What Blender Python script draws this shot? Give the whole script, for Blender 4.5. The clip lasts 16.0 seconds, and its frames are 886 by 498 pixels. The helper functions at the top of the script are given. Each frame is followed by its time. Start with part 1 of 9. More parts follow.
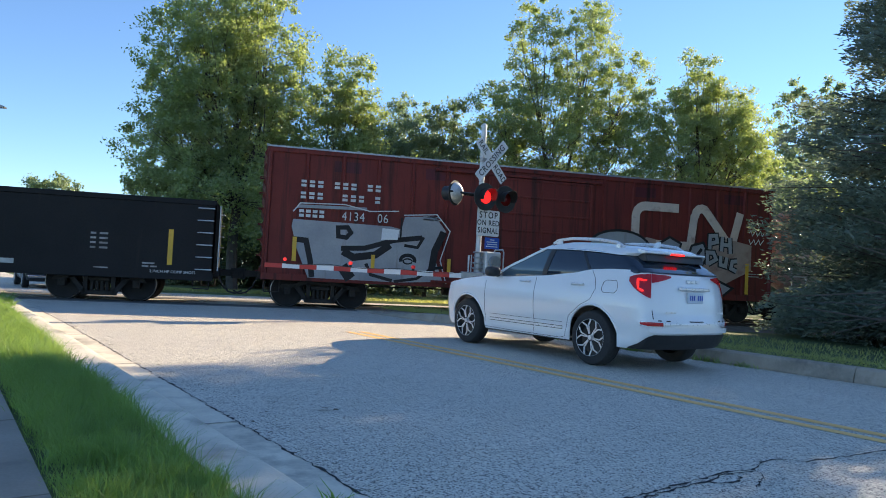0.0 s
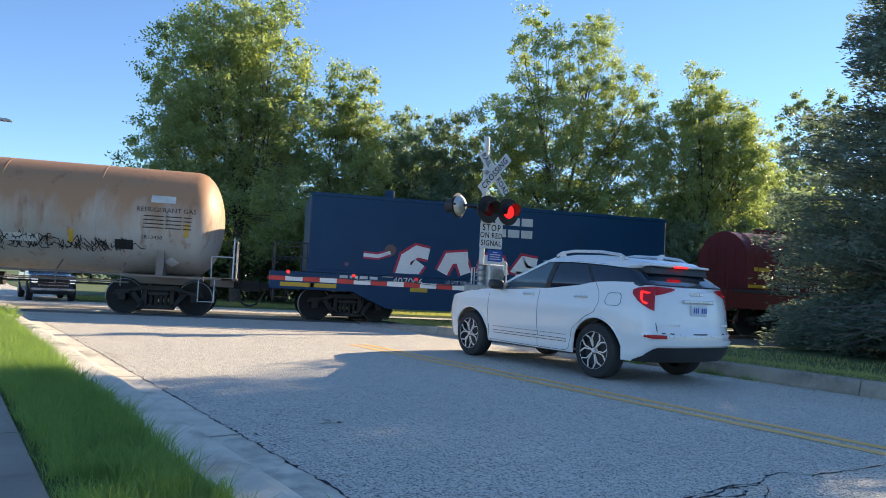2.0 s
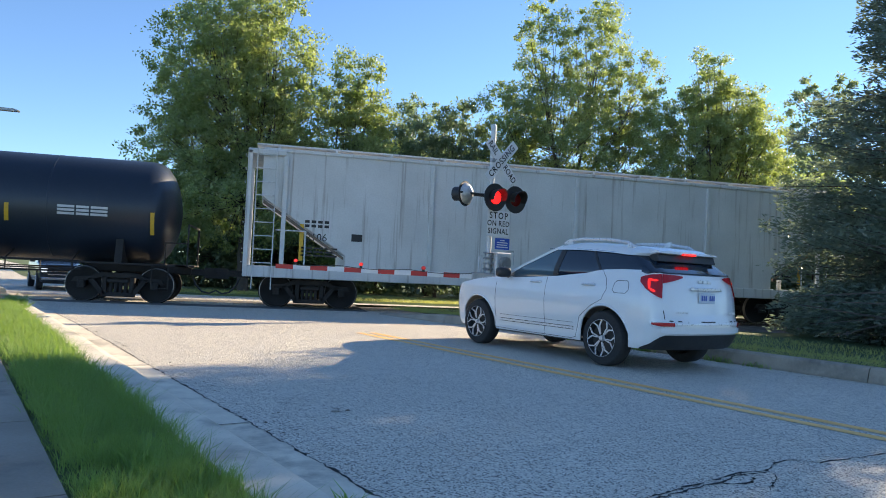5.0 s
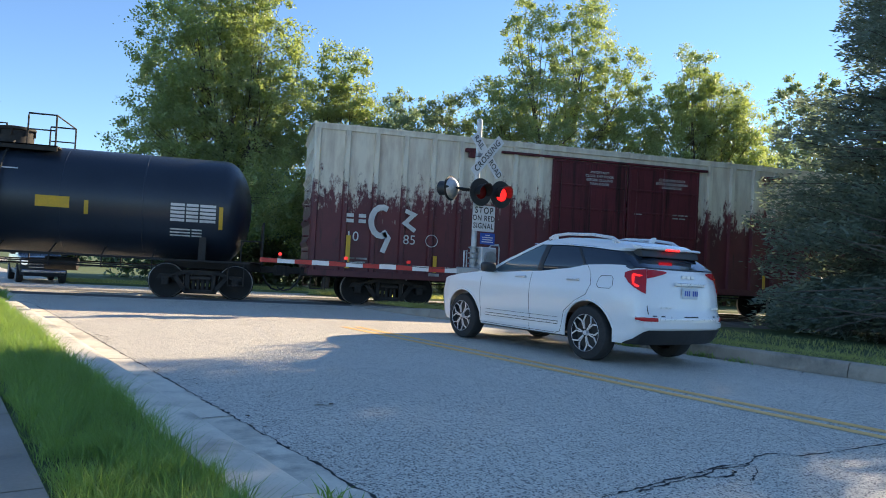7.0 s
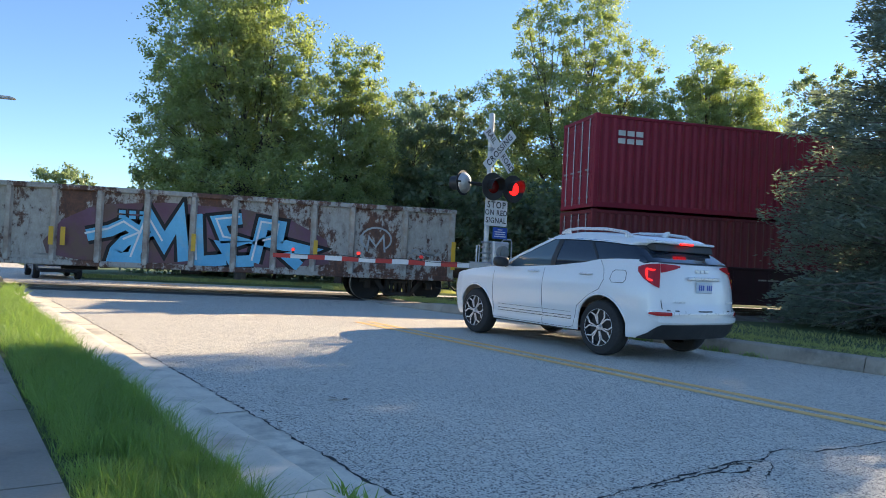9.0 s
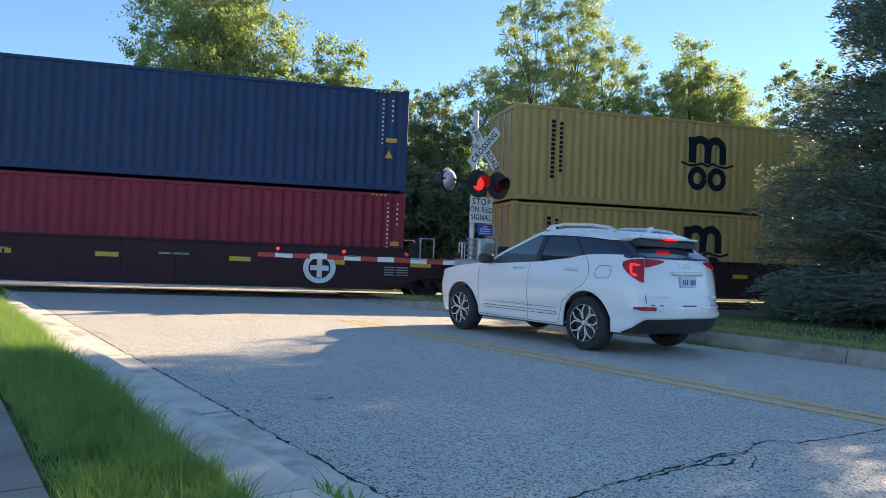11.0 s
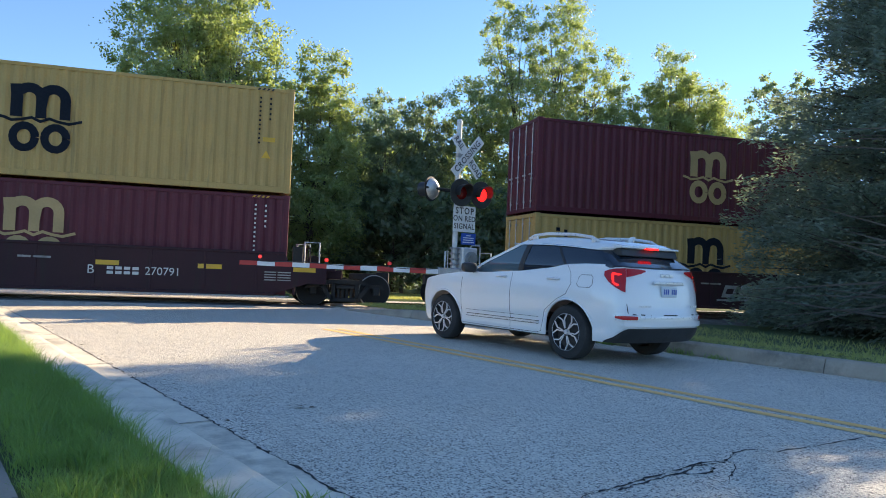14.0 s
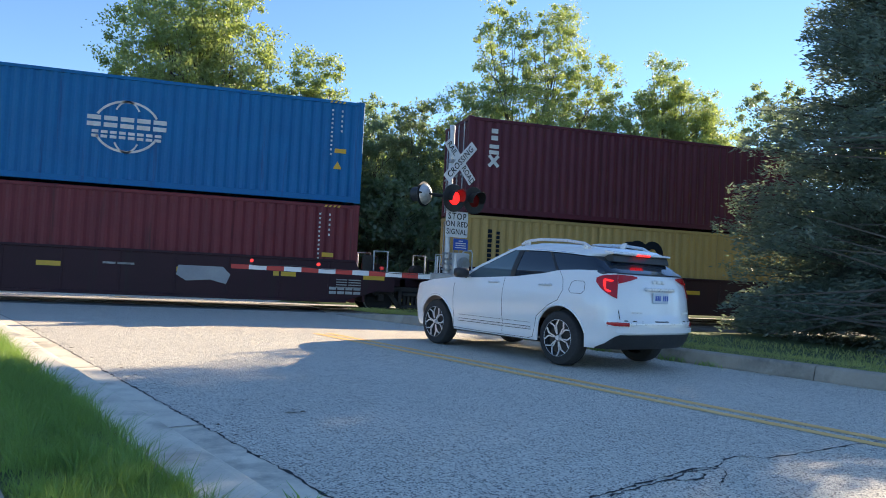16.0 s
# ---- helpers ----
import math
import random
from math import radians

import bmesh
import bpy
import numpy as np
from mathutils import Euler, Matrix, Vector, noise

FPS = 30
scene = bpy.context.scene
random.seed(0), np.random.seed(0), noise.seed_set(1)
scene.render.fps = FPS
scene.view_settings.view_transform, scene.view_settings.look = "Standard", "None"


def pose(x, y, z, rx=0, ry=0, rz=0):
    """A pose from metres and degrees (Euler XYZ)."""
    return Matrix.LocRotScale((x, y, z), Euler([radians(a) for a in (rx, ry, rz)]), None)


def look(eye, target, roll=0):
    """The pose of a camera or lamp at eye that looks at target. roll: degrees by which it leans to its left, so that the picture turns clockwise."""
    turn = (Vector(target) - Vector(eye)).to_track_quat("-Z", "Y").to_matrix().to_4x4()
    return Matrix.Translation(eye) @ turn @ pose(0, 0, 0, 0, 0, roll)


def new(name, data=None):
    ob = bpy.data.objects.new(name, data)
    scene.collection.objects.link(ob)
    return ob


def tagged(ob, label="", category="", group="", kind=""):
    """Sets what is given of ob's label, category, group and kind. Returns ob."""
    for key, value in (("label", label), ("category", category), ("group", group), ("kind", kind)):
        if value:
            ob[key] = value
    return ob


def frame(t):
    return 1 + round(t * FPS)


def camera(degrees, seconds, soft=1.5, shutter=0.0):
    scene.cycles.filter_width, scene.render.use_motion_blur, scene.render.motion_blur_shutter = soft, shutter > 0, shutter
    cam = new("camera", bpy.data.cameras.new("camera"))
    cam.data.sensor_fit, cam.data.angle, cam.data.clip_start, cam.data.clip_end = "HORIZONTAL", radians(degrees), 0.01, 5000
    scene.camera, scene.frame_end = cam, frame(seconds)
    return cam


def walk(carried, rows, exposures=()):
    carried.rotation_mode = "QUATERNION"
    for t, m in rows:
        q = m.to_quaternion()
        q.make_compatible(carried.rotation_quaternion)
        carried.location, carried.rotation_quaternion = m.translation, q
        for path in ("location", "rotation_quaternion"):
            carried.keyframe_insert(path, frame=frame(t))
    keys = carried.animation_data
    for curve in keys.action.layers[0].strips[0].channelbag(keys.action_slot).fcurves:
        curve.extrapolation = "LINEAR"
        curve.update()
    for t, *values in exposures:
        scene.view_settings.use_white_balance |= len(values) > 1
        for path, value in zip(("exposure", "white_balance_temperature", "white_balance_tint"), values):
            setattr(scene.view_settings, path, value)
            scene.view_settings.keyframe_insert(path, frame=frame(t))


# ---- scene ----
cam = camera(63.0, 16.0, 0.95)
PATH = [
    (0, (0.209, -21.371, 1.11), (0.701, -19.433, 1.175), 2.9),
    (0.5, (0.21, -21.374, 1.114), (0.697, -19.436, 1.185), 2.7),
    (1, (0.208, -21.384, 1.111), (0.696, -19.447, 1.196), 2.8),
    (1.5, (0.203, -21.382, 1.111), (0.692, -19.445, 1.206), 2.9),
    (2, (0.202, -21.377, 1.11), (0.684, -19.439, 1.209), 2.9),
    (2.5, (0.194, -21.381, 1.109), (0.667, -19.44, 1.202), 2.8),
    (3, (0.186, -21.384, 1.108), (0.647, -19.44, 1.19), 2.6),
    (3.5, (0.189, -21.378, 1.112), (0.642, -19.432, 1.183), 2.4),
    (4, (0.194, -21.377, 1.113), (0.647, -19.43, 1.179), 2.4),
    (6.5, (0.203, -21.381, 1.114), (0.702, -19.445, 1.176), 3.1),
    (7, (0.207, -21.367, 1.105), (0.712, -19.433, 1.158), 3.0),
    (7.5, (0.212, -21.371, 1.1), (0.714, -19.436, 1.144), 2.9),
    (8, (0.203, -21.376, 1.108), (0.693, -19.437, 1.145), 2.7),
    (8.5, (0.199, -21.373, 1.108), (0.678, -19.431, 1.143), 2.8),
    (9, (0.203, -21.366, 1.112), (0.676, -19.423, 1.148), 2.8),
    (11.5, (0.219, -21.363, 1.109), (0.738, -19.432, 1.139), 2.0),
    (12, (0.214, -21.374, 1.11), (0.729, -19.442, 1.142), 1.6),
    (12.5, (0.21, -21.377, 1.116), (0.722, -19.444, 1.149), 1.3),
    (13, (0.223, -21.37, 1.116), (0.74, -19.439, 1.156), 1.4),
    (13.5, (0.222, -21.367, 1.112), (0.755, -19.44, 1.16), 1.8),
    (14, (0.222, -21.368, 1.11), (0.776, -19.447, 1.167), 2.4),
    (14.5, (0.222, -21.366, 1.111), (0.793, -19.45, 1.176), 2.8),
    (15, (0.22, -21.366, 1.104), (0.794, -19.452, 1.171), 2.9),
    (15.5, (0.214, -21.368, 1.104), (0.788, -19.453, 1.173), 2.9),
    (16, (0.218, -21.365, 1.105), (0.792, -19.451, 1.178), 2.8),
]
walk(cam, [(t, look(eye, target, roll)) for t, eye, target, roll in PATH], [(0.0, 1.76, 6500, 10), (3.0, 1.74, 6500, 10), (7.0, 1.8, 6580, 10), (12.0, 1.92, 6700, 10), (16.0, 1.92, 6550, 10)])

# sun low behind the trees, over the far right of the crossing
SUN_WAY = Vector((0.89, 0.455, 0.0)).normalized()
SUN_UP = radians(22.5)
world = bpy.data.worlds.new("sky")
scene.world = world
world.use_nodes = True
wn = world.node_tree.nodes
sky = wn.new("ShaderNodeTexSky")
sky.sky_type = "NISHITA"
sky.sun_disc = False
sky.sun_elevation = SUN_UP
sky.sun_rotation = math.atan2(SUN_WAY.x, SUN_WAY.y)
sky.air_density, sky.dust_density, sky.ozone_density = 0.84, 0.0, 4.6
world.node_tree.links.new(sky.outputs[0], wn["Background"].inputs[0])
wn["Background"].inputs[1].default_value = 0.072
sun = new("sun", bpy.data.lights.new("sun", "SUN"))
sun.data.energy, sun.data.angle, sun.data.color = 3.3, radians(0.5), (1.0, 0.82, 0.58)
sun_from = Vector((SUN_WAY.x * math.cos(SUN_UP), SUN_WAY.y * math.cos(SUN_UP), math.sin(SUN_UP)))
sun.matrix_basis = look(sun_from * 80, (0, 0, 0))

# ---- materials ----


def material(name):
    m = bpy.data.materials.new(name)
    m.use_nodes = True
    t = m.node_tree
    return m, t, t.nodes["Principled BSDF"]


def node(t, kind, **inputs):
    n = t.nodes.new(kind)
    for k, v in inputs.items():
        n.inputs[k.replace("_", " ")].default_value = v
    return n


def coords(t, scale=(1, 1, 1), source="Object"):
    tc = t.nodes.new("ShaderNodeTexCoord")
    mp = t.nodes.new("ShaderNodeMapping")
    mp.inputs["Scale"].default_value = scale
    t.links.new(tc.outputs[source], mp.inputs["Vector"])
    return mp.outputs[0]


def blend(t, factor, a, b, mode="MIX"):
    n = t.nodes.new("ShaderNodeMix")
    n.data_type, n.blend_type = "RGBA", mode
    for sock, v in ((n.inputs[0], factor), (n.inputs[6], a), (n.inputs[7], b)):
        if isinstance(v, (int, float)):
            sock.default_value = v
        elif isinstance(v, tuple):
            sock.default_value = (*v[:3], 1)
        else:
            t.links.new(v, sock)
    return n.outputs[2]


def ramp(t, value, lo, hi, a=0.0, b=1.0):
    n = t.nodes.new("ShaderNodeMapRange")
    n.clamp = True
    for i, v in zip((1, 2, 3, 4), (lo, hi, a, b)):
        n.inputs[i].default_value = v
    t.links.new(value, n.inputs[0])
    return n.outputs[0]


def noise_of(t, vec, scale, detail=4.0, rough=0.55):
    n = node(t, "ShaderNodeTexNoise", Scale=scale, Detail=detail, Roughness=rough)
    t.links.new(vec, n.inputs["Vector"])
    return n.outputs[0]


def bump_of(t, p, height, strength, distance=0.01):
    b = node(t, "ShaderNodeBump", Strength=strength, Distance=distance)
    t.links.new(height, b.inputs["Height"])
    t.links.new(b.outputs[0], p.inputs["Normal"])


def surface(name, base, other, rough=0.5, metal=0.0, scale=1.5, fine=25.0, bump=0.15, dirt=None, dirt_at=0.6, streak=1.0, coat=0.0, vary=0.0):
    """A worn surface: two tones at a large scale, grain at a fine one, optional dirt in patches or in upright streaks."""
    m, t, p = material(name)
    v = coords(t, (1, 1, 1))
    big = noise_of(t, v, scale, 5)
    fin = noise_of(t, v, fine, 3)
    col = blend(t, ramp(t, big, 0.35, 0.65), base, other)
    col = blend(t, ramp(t, fin, 0.3, 0.7, 0.0, 0.22), col, tuple(c * 0.55 for c in base))
    if dirt:
        sv = coords(t, (streak, streak, 1.0 / streak if streak > 1 else 1))
        d = noise_of(t, sv, 1.3, 6, 0.65)
        col = blend(t, ramp(t, d, dirt_at - 0.08, dirt_at + 0.1), col, dirt)
    if vary:
        oi = t.nodes.new("ShaderNodeObjectInfo")
        col = blend(t, ramp(t, oi.outputs["Random"], 0, 1, 0, vary), col, tuple(c * 0.4 for c in base))
    t.links.new(col, p.inputs["Base Color"])
    t.links.new(ramp(t, fin, 0.2, 0.8, max(rough - 0.1, 0.03), min(rough + 0.12, 1)), p.inputs["Roughness"])
    p.inputs["Metallic"].default_value = metal
    p.inputs["Coat Weight"].default_value = coat
    if bump:
        bump_of(t, p, fin, bump, 0.004)
    return m


def leaf_material(name, dark, light, through_colour):
    m, t, p = material(name)
    geo = t.nodes.new("ShaderNodeNewGeometry")
    big = noise_of(t, coords(t), 0.5, 3)
    col = blend(t, geo.outputs["Random Per Island"], dark, light)
    col = blend(t, ramp(t, big, 0.35, 0.7, 0, 0.45), col, light)
    t.links.new(col, p.inputs["Base Color"])
    p.inputs["Roughness"].default_value = 0.4
    p.inputs["Specular IOR Level"].default_value = 0.5
    tr = t.nodes.new("ShaderNodeBsdfTranslucent")
    tr.inputs[0].default_value = (*through_colour, 1)
    mix = t.nodes.new("ShaderNodeMixShader")
    mix.inputs[0].default_value = 0.5
    t.links.new(p.outputs[0], mix.inputs[1])
    t.links.new(tr.outputs[0], mix.inputs[2])
    t.links.new(mix.outputs[0], t.nodes["Material Output"].inputs[0])
    return m


def glow(name, colour, strength):
    m, t, p = material(name)
    p.inputs["Base Color"].default_value = (*colour, 1)
    p.inputs["Emission Color"].default_value = (*colour, 1)
    p.inputs["Emission Strength"].default_value = strength
    p.inputs["Roughness"].default_value = 0.25
    return m


def asphalt_material():
    """Worn chip-seal: pale and dark stones a centimetre across in a grey binder, faint wheel tracks and bleached patches."""
    m, t, p = material("asphalt")
    v = coords(t)
    big = noise_of(t, v, 0.35, 5)
    mid = noise_of(t, v, 2.2, 5, 0.65)
    stones = node(t, "ShaderNodeTexVoronoi", Scale=105.0)
    t.links.new(v, stones.inputs["Vector"])
    sep = t.nodes.new("ShaderNodeSeparateColor")
    t.links.new(stones.outputs["Color"], sep.inputs[0])
    col = blend(t, ramp(t, big, 0.3, 0.7), (0.6, 0.54, 0.44), (0.69, 0.62, 0.505))
    col = blend(t, ramp(t, mid, 0.35, 0.7, 0.0, 0.35), col, (0.47, 0.415, 0.33))
    col = blend(t, ramp(t, sep.outputs[0], 0.35, 1.0, 0, 0.8), col, (0.9, 0.85, 0.73))
    col = blend(t, ramp(t, sep.outputs[1], 0.72, 0.84, 0, 0.85), col, (0.07, 0.064, 0.058))
    lanes = noise_of(t, coords(t, (0.25, 1.6, 1)), 0.9, 4)
    col = blend(t, ramp(t, lanes, 0.55, 0.75, 0, 0.3), col, (0.66, 0.6, 0.52))
    t.links.new(col, p.inputs["Base Color"])
    t.links.new(ramp(t, mid, 0.3, 0.7, 0.6, 0.8), p.inputs["Roughness"])
    bump_of(t, p, stones.outputs["Distance"], 0.7, 0.007)
    return m


ASPHALT = asphalt_material()
CONCRETE = surface("kerb_concrete", (0.86, 0.77, 0.61), (0.7, 0.62, 0.49), 0.85, 0, 4.0, 70, 0.6, (0.3, 0.27, 0.22), 0.6, vary=0.12)
KERB_GREY = surface("stained_kerb", (0.44, 0.385, 0.31), (0.33, 0.29, 0.235), 0.9, 0, 2.0, 40, 0.4, (0.14, 0.13, 0.11), 0.6, vary=0.25)
PAVING = surface("pavement_concrete", (0.4, 0.345, 0.275), (0.3, 0.26, 0.205), 0.9, 0, 1.5, 60, 0.35, (0.16, 0.15, 0.13), 0.64, vary=0.2)
GRASS_SOIL = surface("grass_ground", (0.07, 0.11, 0.03), (0.12, 0.16, 0.05), 0.95, 0, 0.8, 18, 0.8, (0.11, 0.1, 0.05), 0.66)
BALLAST = surface("ballast_stone", (0.2, 0.185, 0.17), (0.12, 0.11, 0.1), 0.95, 0, 3, 22, 1.0)
TIMBER = surface("tie_timber", (0.09, 0.07, 0.055), (0.05, 0.042, 0.036), 0.9, 0, 2, 30, 0.6)
RAIL_STEEL = surface("rail_steel", (0.12, 0.085, 0.065), (0.08, 0.06, 0.05), 0.6, 0.6, 3, 30, 0.2)
RAIL_TOP = surface("polished_rail", (0.5, 0.48, 0.46), (0.42, 0.4, 0.39), 0.25, 1.0, 3, 30, 0.05)
PANEL_RUBBER = surface("crossing_panel", (0.17, 0.16, 0.15), (0.12, 0.115, 0.11), 0.85, 0, 1.5, 40, 0.4)
YELLOW_LINE = surface("yellow_road_paint", (1.0, 0.6, 0.2), (1.0, 0.57, 0.18), 0.6, 0, 2, 60, 0.2, (0.4, 0.27, 0.13), 0.74)
CRACK_TAR = surface("crack_dark", (0.02, 0.02, 0.02), (0.035, 0.033, 0.03), 0.9, 0, 4, 40, 0.5)
BLADE = leaf_material("grass_blade", (0.02, 0.06, 0.015), (0.22, 0.35, 0.12), (0.4, 0.58, 0.1))
BLADE_DRY = leaf_material("dry_grass_blade", (0.16, 0.19, 0.05), (0.52, 0.5, 0.2), (0.6, 0.62, 0.16))
LEAF = leaf_material("cottonwood_leaf", (0.045, 0.095, 0.06), (0.28, 0.34, 0.2), (0.5, 0.6, 0.15))
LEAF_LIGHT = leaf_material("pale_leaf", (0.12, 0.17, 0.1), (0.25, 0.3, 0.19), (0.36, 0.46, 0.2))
LEAF_DARK = leaf_material("understorey_leaf", (0.045, 0.09, 0.065), (0.19, 0.25, 0.18), (0.27, 0.36, 0.15))
CEDAR_LEAF = leaf_material("cedar_foliage", (0.09, 0.13, 0.105), (0.26, 0.31, 0.24), (0.21, 0.265, 0.165))
BARK = surface("bark", (0.12, 0.1, 0.08), (0.07, 0.06, 0.05), 0.95, 0, 3, 25, 1.0)
TYRE = surface("tyre_rubber", (0.018, 0.018, 0.019), (0.03, 0.03, 0.03), 0.8, 0, 3, 40, 0.3)
BLACK_PLASTIC = surface("black_plastic", (0.02, 0.02, 0.021), (0.03, 0.03, 0.031), 0.45, 0, 3, 60, 0.1)
CHROME = surface("chrome", (0.75, 0.75, 0.76), (0.68, 0.68, 0.7), 0.12, 1.0, 3, 30, 0)
STEEL_GREY = surface("galvanised_steel", (0.42, 0.43, 0.44), (0.32, 0.33, 0.34), 0.45, 0.75, 4, 40, 0.1)
ALU_PAINT = surface("aluminium_paint", (0.62, 0.63, 0.64), (0.5, 0.51, 0.52), 0.5, 0.3, 3, 30, 0.1)
WHITE_SIGN = surface("white_sheeting", (0.8, 0.8, 0.8), (0.72, 0.72, 0.73), 0.4, 0, 2, 40, 0.03)
BLACK_INK = surface("black_ink", (0.015, 0.015, 0.016), (0.02, 0.02, 0.02), 0.5, 0, 2, 40, 0)
BLUE_SIGN = surface("blue_sign", (0.025, 0.09, 0.42), (0.03, 0.1, 0.45), 0.4, 0, 2, 40, 0)
RED_SHEETING = surface("red_sheeting", (0.55, 0.03, 0.025), (0.45, 0.03, 0.025), 0.4, 0, 2, 40, 0.03)
WHITE_PAINT = surface("white_stencil", (0.7, 0.69, 0.66), (0.55, 0.54, 0.52), 0.6, 0, 3, 30, 0.05, (0.3, 0.28, 0.25), 0.68)
YELLOW_TAPE = surface("yellow_reflector", (0.75, 0.42, 0.02), (0.6, 0.36, 0.04), 0.45, 0, 3, 30, 0.05)
UNDERFRAME = surface("grimy_underframe", (0.022, 0.02, 0.019), (0.045, 0.038, 0.032), 0.8, 0.1, 2, 25, 0.4)
WHEEL_STEEL = surface("wheel_steel", (0.02, 0.018, 0.017), (0.014, 0.013, 0.012), 0.7, 0.2, 3, 30, 0.2)
WHEEL_RIM = surface("wheel_tread", (0.35, 0.34, 0.33), (0.28, 0.27, 0.26), 0.35, 1.0, 3, 30, 0.05)
RED_LENS = glow("dim_red_lens", (0.12, 0.004, 0.004), 0.0)
RED_LIT = glow("lit_red_signal", (1.0, 0.012, 0.012), 0.9)
RED_TAIL = glow("lit_brake_light", (0.9, 0.015, 0.012), 0.55)

# ---- building helpers ----


def part(name, bm, mat, parent=None, label="", smooth=False, m=None):
    me = bpy.data.meshes.new(name)
    bmesh.ops.recalc_face_normals(bm, faces=bm.faces[:])
    bm.to_mesh(me)
    bm.free()
    for x in mat if isinstance(mat, (list, tuple)) else [mat]:
        me.materials.append(x)
    if smooth:
        me.shade_smooth()
        me.set_sharp_from_angle(angle=radians(35))
    ob = new(name, me)
    if parent:
        ob.parent = parent
    if m is not None:
        ob.matrix_basis = m
    if label:
        ob["label"] = label
    return ob


def share(name, me, parent, m):
    ob = new(name, me)
    ob.parent = parent
    ob.matrix_basis = m
    return ob


def thing(name, label, category, m=None, group="", kind=""):
    ob = new(name)
    ob.empty_display_size = 0.2
    if m is not None:
        ob.matrix_basis = m
    return tagged(ob, label, category, group, kind)


def raw(name, verts, faces, mat, parent=None, smooth=False, m=None):
    me = bpy.data.meshes.new(name)
    me.from_pydata([tuple(v) for v in verts], [], [tuple(f) for f in faces])
    me.materials.append(mat)
    if smooth:
        me.shade_smooth()
    ob = new(name, me)
    if parent:
        ob.parent = parent
    if m is not None:
        ob.matrix_basis = m
    return ob


def box(bm, x0, x1, y0, y1, z0, z1, bev=0.0, m=None):
    mat = Matrix.LocRotScale(((x0 + x1) / 2, (y0 + y1) / 2, (z0 + z1) / 2), None, (abs(x1 - x0), abs(y1 - y0), abs(z1 - z0)))
    made = bmesh.ops.create_cube(bm, size=1.0, matrix=(m @ mat) if m is not None else mat)["verts"]
    if bev:
        edges = list({e for v in made for e in v.link_edges})
        bmesh.ops.bevel(bm, geom=edges, offset=bev, segments=1, affect="EDGES")
    return bm


def rod(bm, a, b, r, r2=None, seg=8):
    a, b = Vector(a), Vector(b)
    d = b - a
    m = Matrix.Translation((a + b) / 2) @ d.to_track_quat("Z", "Y").to_matrix().to_4x4()
    bmesh.ops.create_cone(bm, cap_ends=True, segments=seg, radius1=r, radius2=r if r2 is None else r2, depth=d.length, matrix=m)
    return bm


def pipe(bm, pts, r, seg=6):
    """One bent tube through the points."""
    pts = [Vector(p) for p in pts]
    n = len(pts)
    rings, u = [], None
    for i, p in enumerate(pts):
        d = (pts[min(i + 1, n - 1)] - pts[max(i - 1, 0)]).normalized()
        d1 = (pts[i + 1] - p if i < n - 1 else p - pts[i - 1]).normalized()
        u = d.orthogonal().normalized() if u is None else (u - d * u.dot(d)).normalized()
        v = d.cross(u)
        k = 1 / max(0.6, d.dot(d1))
        rings.append([bm.verts.new(p + (u * math.cos(2 * math.pi * j / seg) + v * math.sin(2 * math.pi * j / seg)) * r * k) for j in range(seg)])
    for ra, rb in zip(rings, rings[1:]):
        for j in range(seg):
            bm.faces.new((ra[j], ra[(j + 1) % seg], rb[(j + 1) % seg], rb[j]))
    bm.faces.new(rings[0])
    bm.faces.new(rings[-1][::-1])
    return bm


def pieces(name, bm, mat, parent, label=""):
    """Each loose piece of a bmesh as a part of its own."""
    left, out = set(bm.verts), []
    while left:
        todo, group = [left.pop()], []
        while todo:
            v = todo.pop()
            group.append(v)
            for e in v.link_edges:
                o = e.other_vert(v)
                if o in left:
                    left.remove(o)
                    todo.append(o)
        index = {v: i for i, v in enumerate(group)}
        faces = {f for v in group for f in v.link_faces}
        out.append(([v.co[:] for v in group], [[index[v] for v in f.verts] for f in faces]))
    bm.free()
    for verts, faces in out:
        ob = raw(name, verts, faces, mat, parent)
        if label:
            ob["label"] = label


def prism(bm, pts, lo, hi, axis="y"):
    """A polygon (a, b) extruded along an axis: y takes (x, z), x takes (y, z), z takes (x, y)."""
    def at(p, s):
        return {"y": (p[0], s, p[1]), "x": (s, p[0], p[1]), "z": (p[0], p[1], s)}[axis]
    va = [bm.verts.new(at(p, lo)) for p in pts]
    vb = [bm.verts.new(at(p, hi)) for p in pts]
    bm.faces.new(va)
    bm.faces.new(vb[::-1])
    n = len(pts)
    for i in range(n):
        bm.faces.new((va[i], vb[i], vb[(i + 1) % n], va[(i + 1) % n]))
    return bm


def lathe(bm, profile, seg=32, axis="x", centre=(0, 0, 0), caps=True):
    """Profile of (along, radius) turned round an axis."""
    rings = []
    for s, r in profile:
        ring = []
        for k in range(seg):
            a = 2 * math.pi * k / seg
            u, w = r * math.cos(a), r * math.sin(a)
            p = {"x": (s, u, w), "y": (u, s, w), "z": (u, w, s)}[axis]
            ring.append(bm.verts.new(Vector(p) + Vector(centre)))
        rings.append(ring)
    for ra, rb in zip(rings, rings[1:]):
        for k in range(seg):
            bm.faces.new((ra[k], ra[(k + 1) % seg], rb[(k + 1) % seg], rb[k]))
    if caps:
        bm.faces.new(rings[0])
        bm.faces.new(rings[-1][::-1])
    return bm


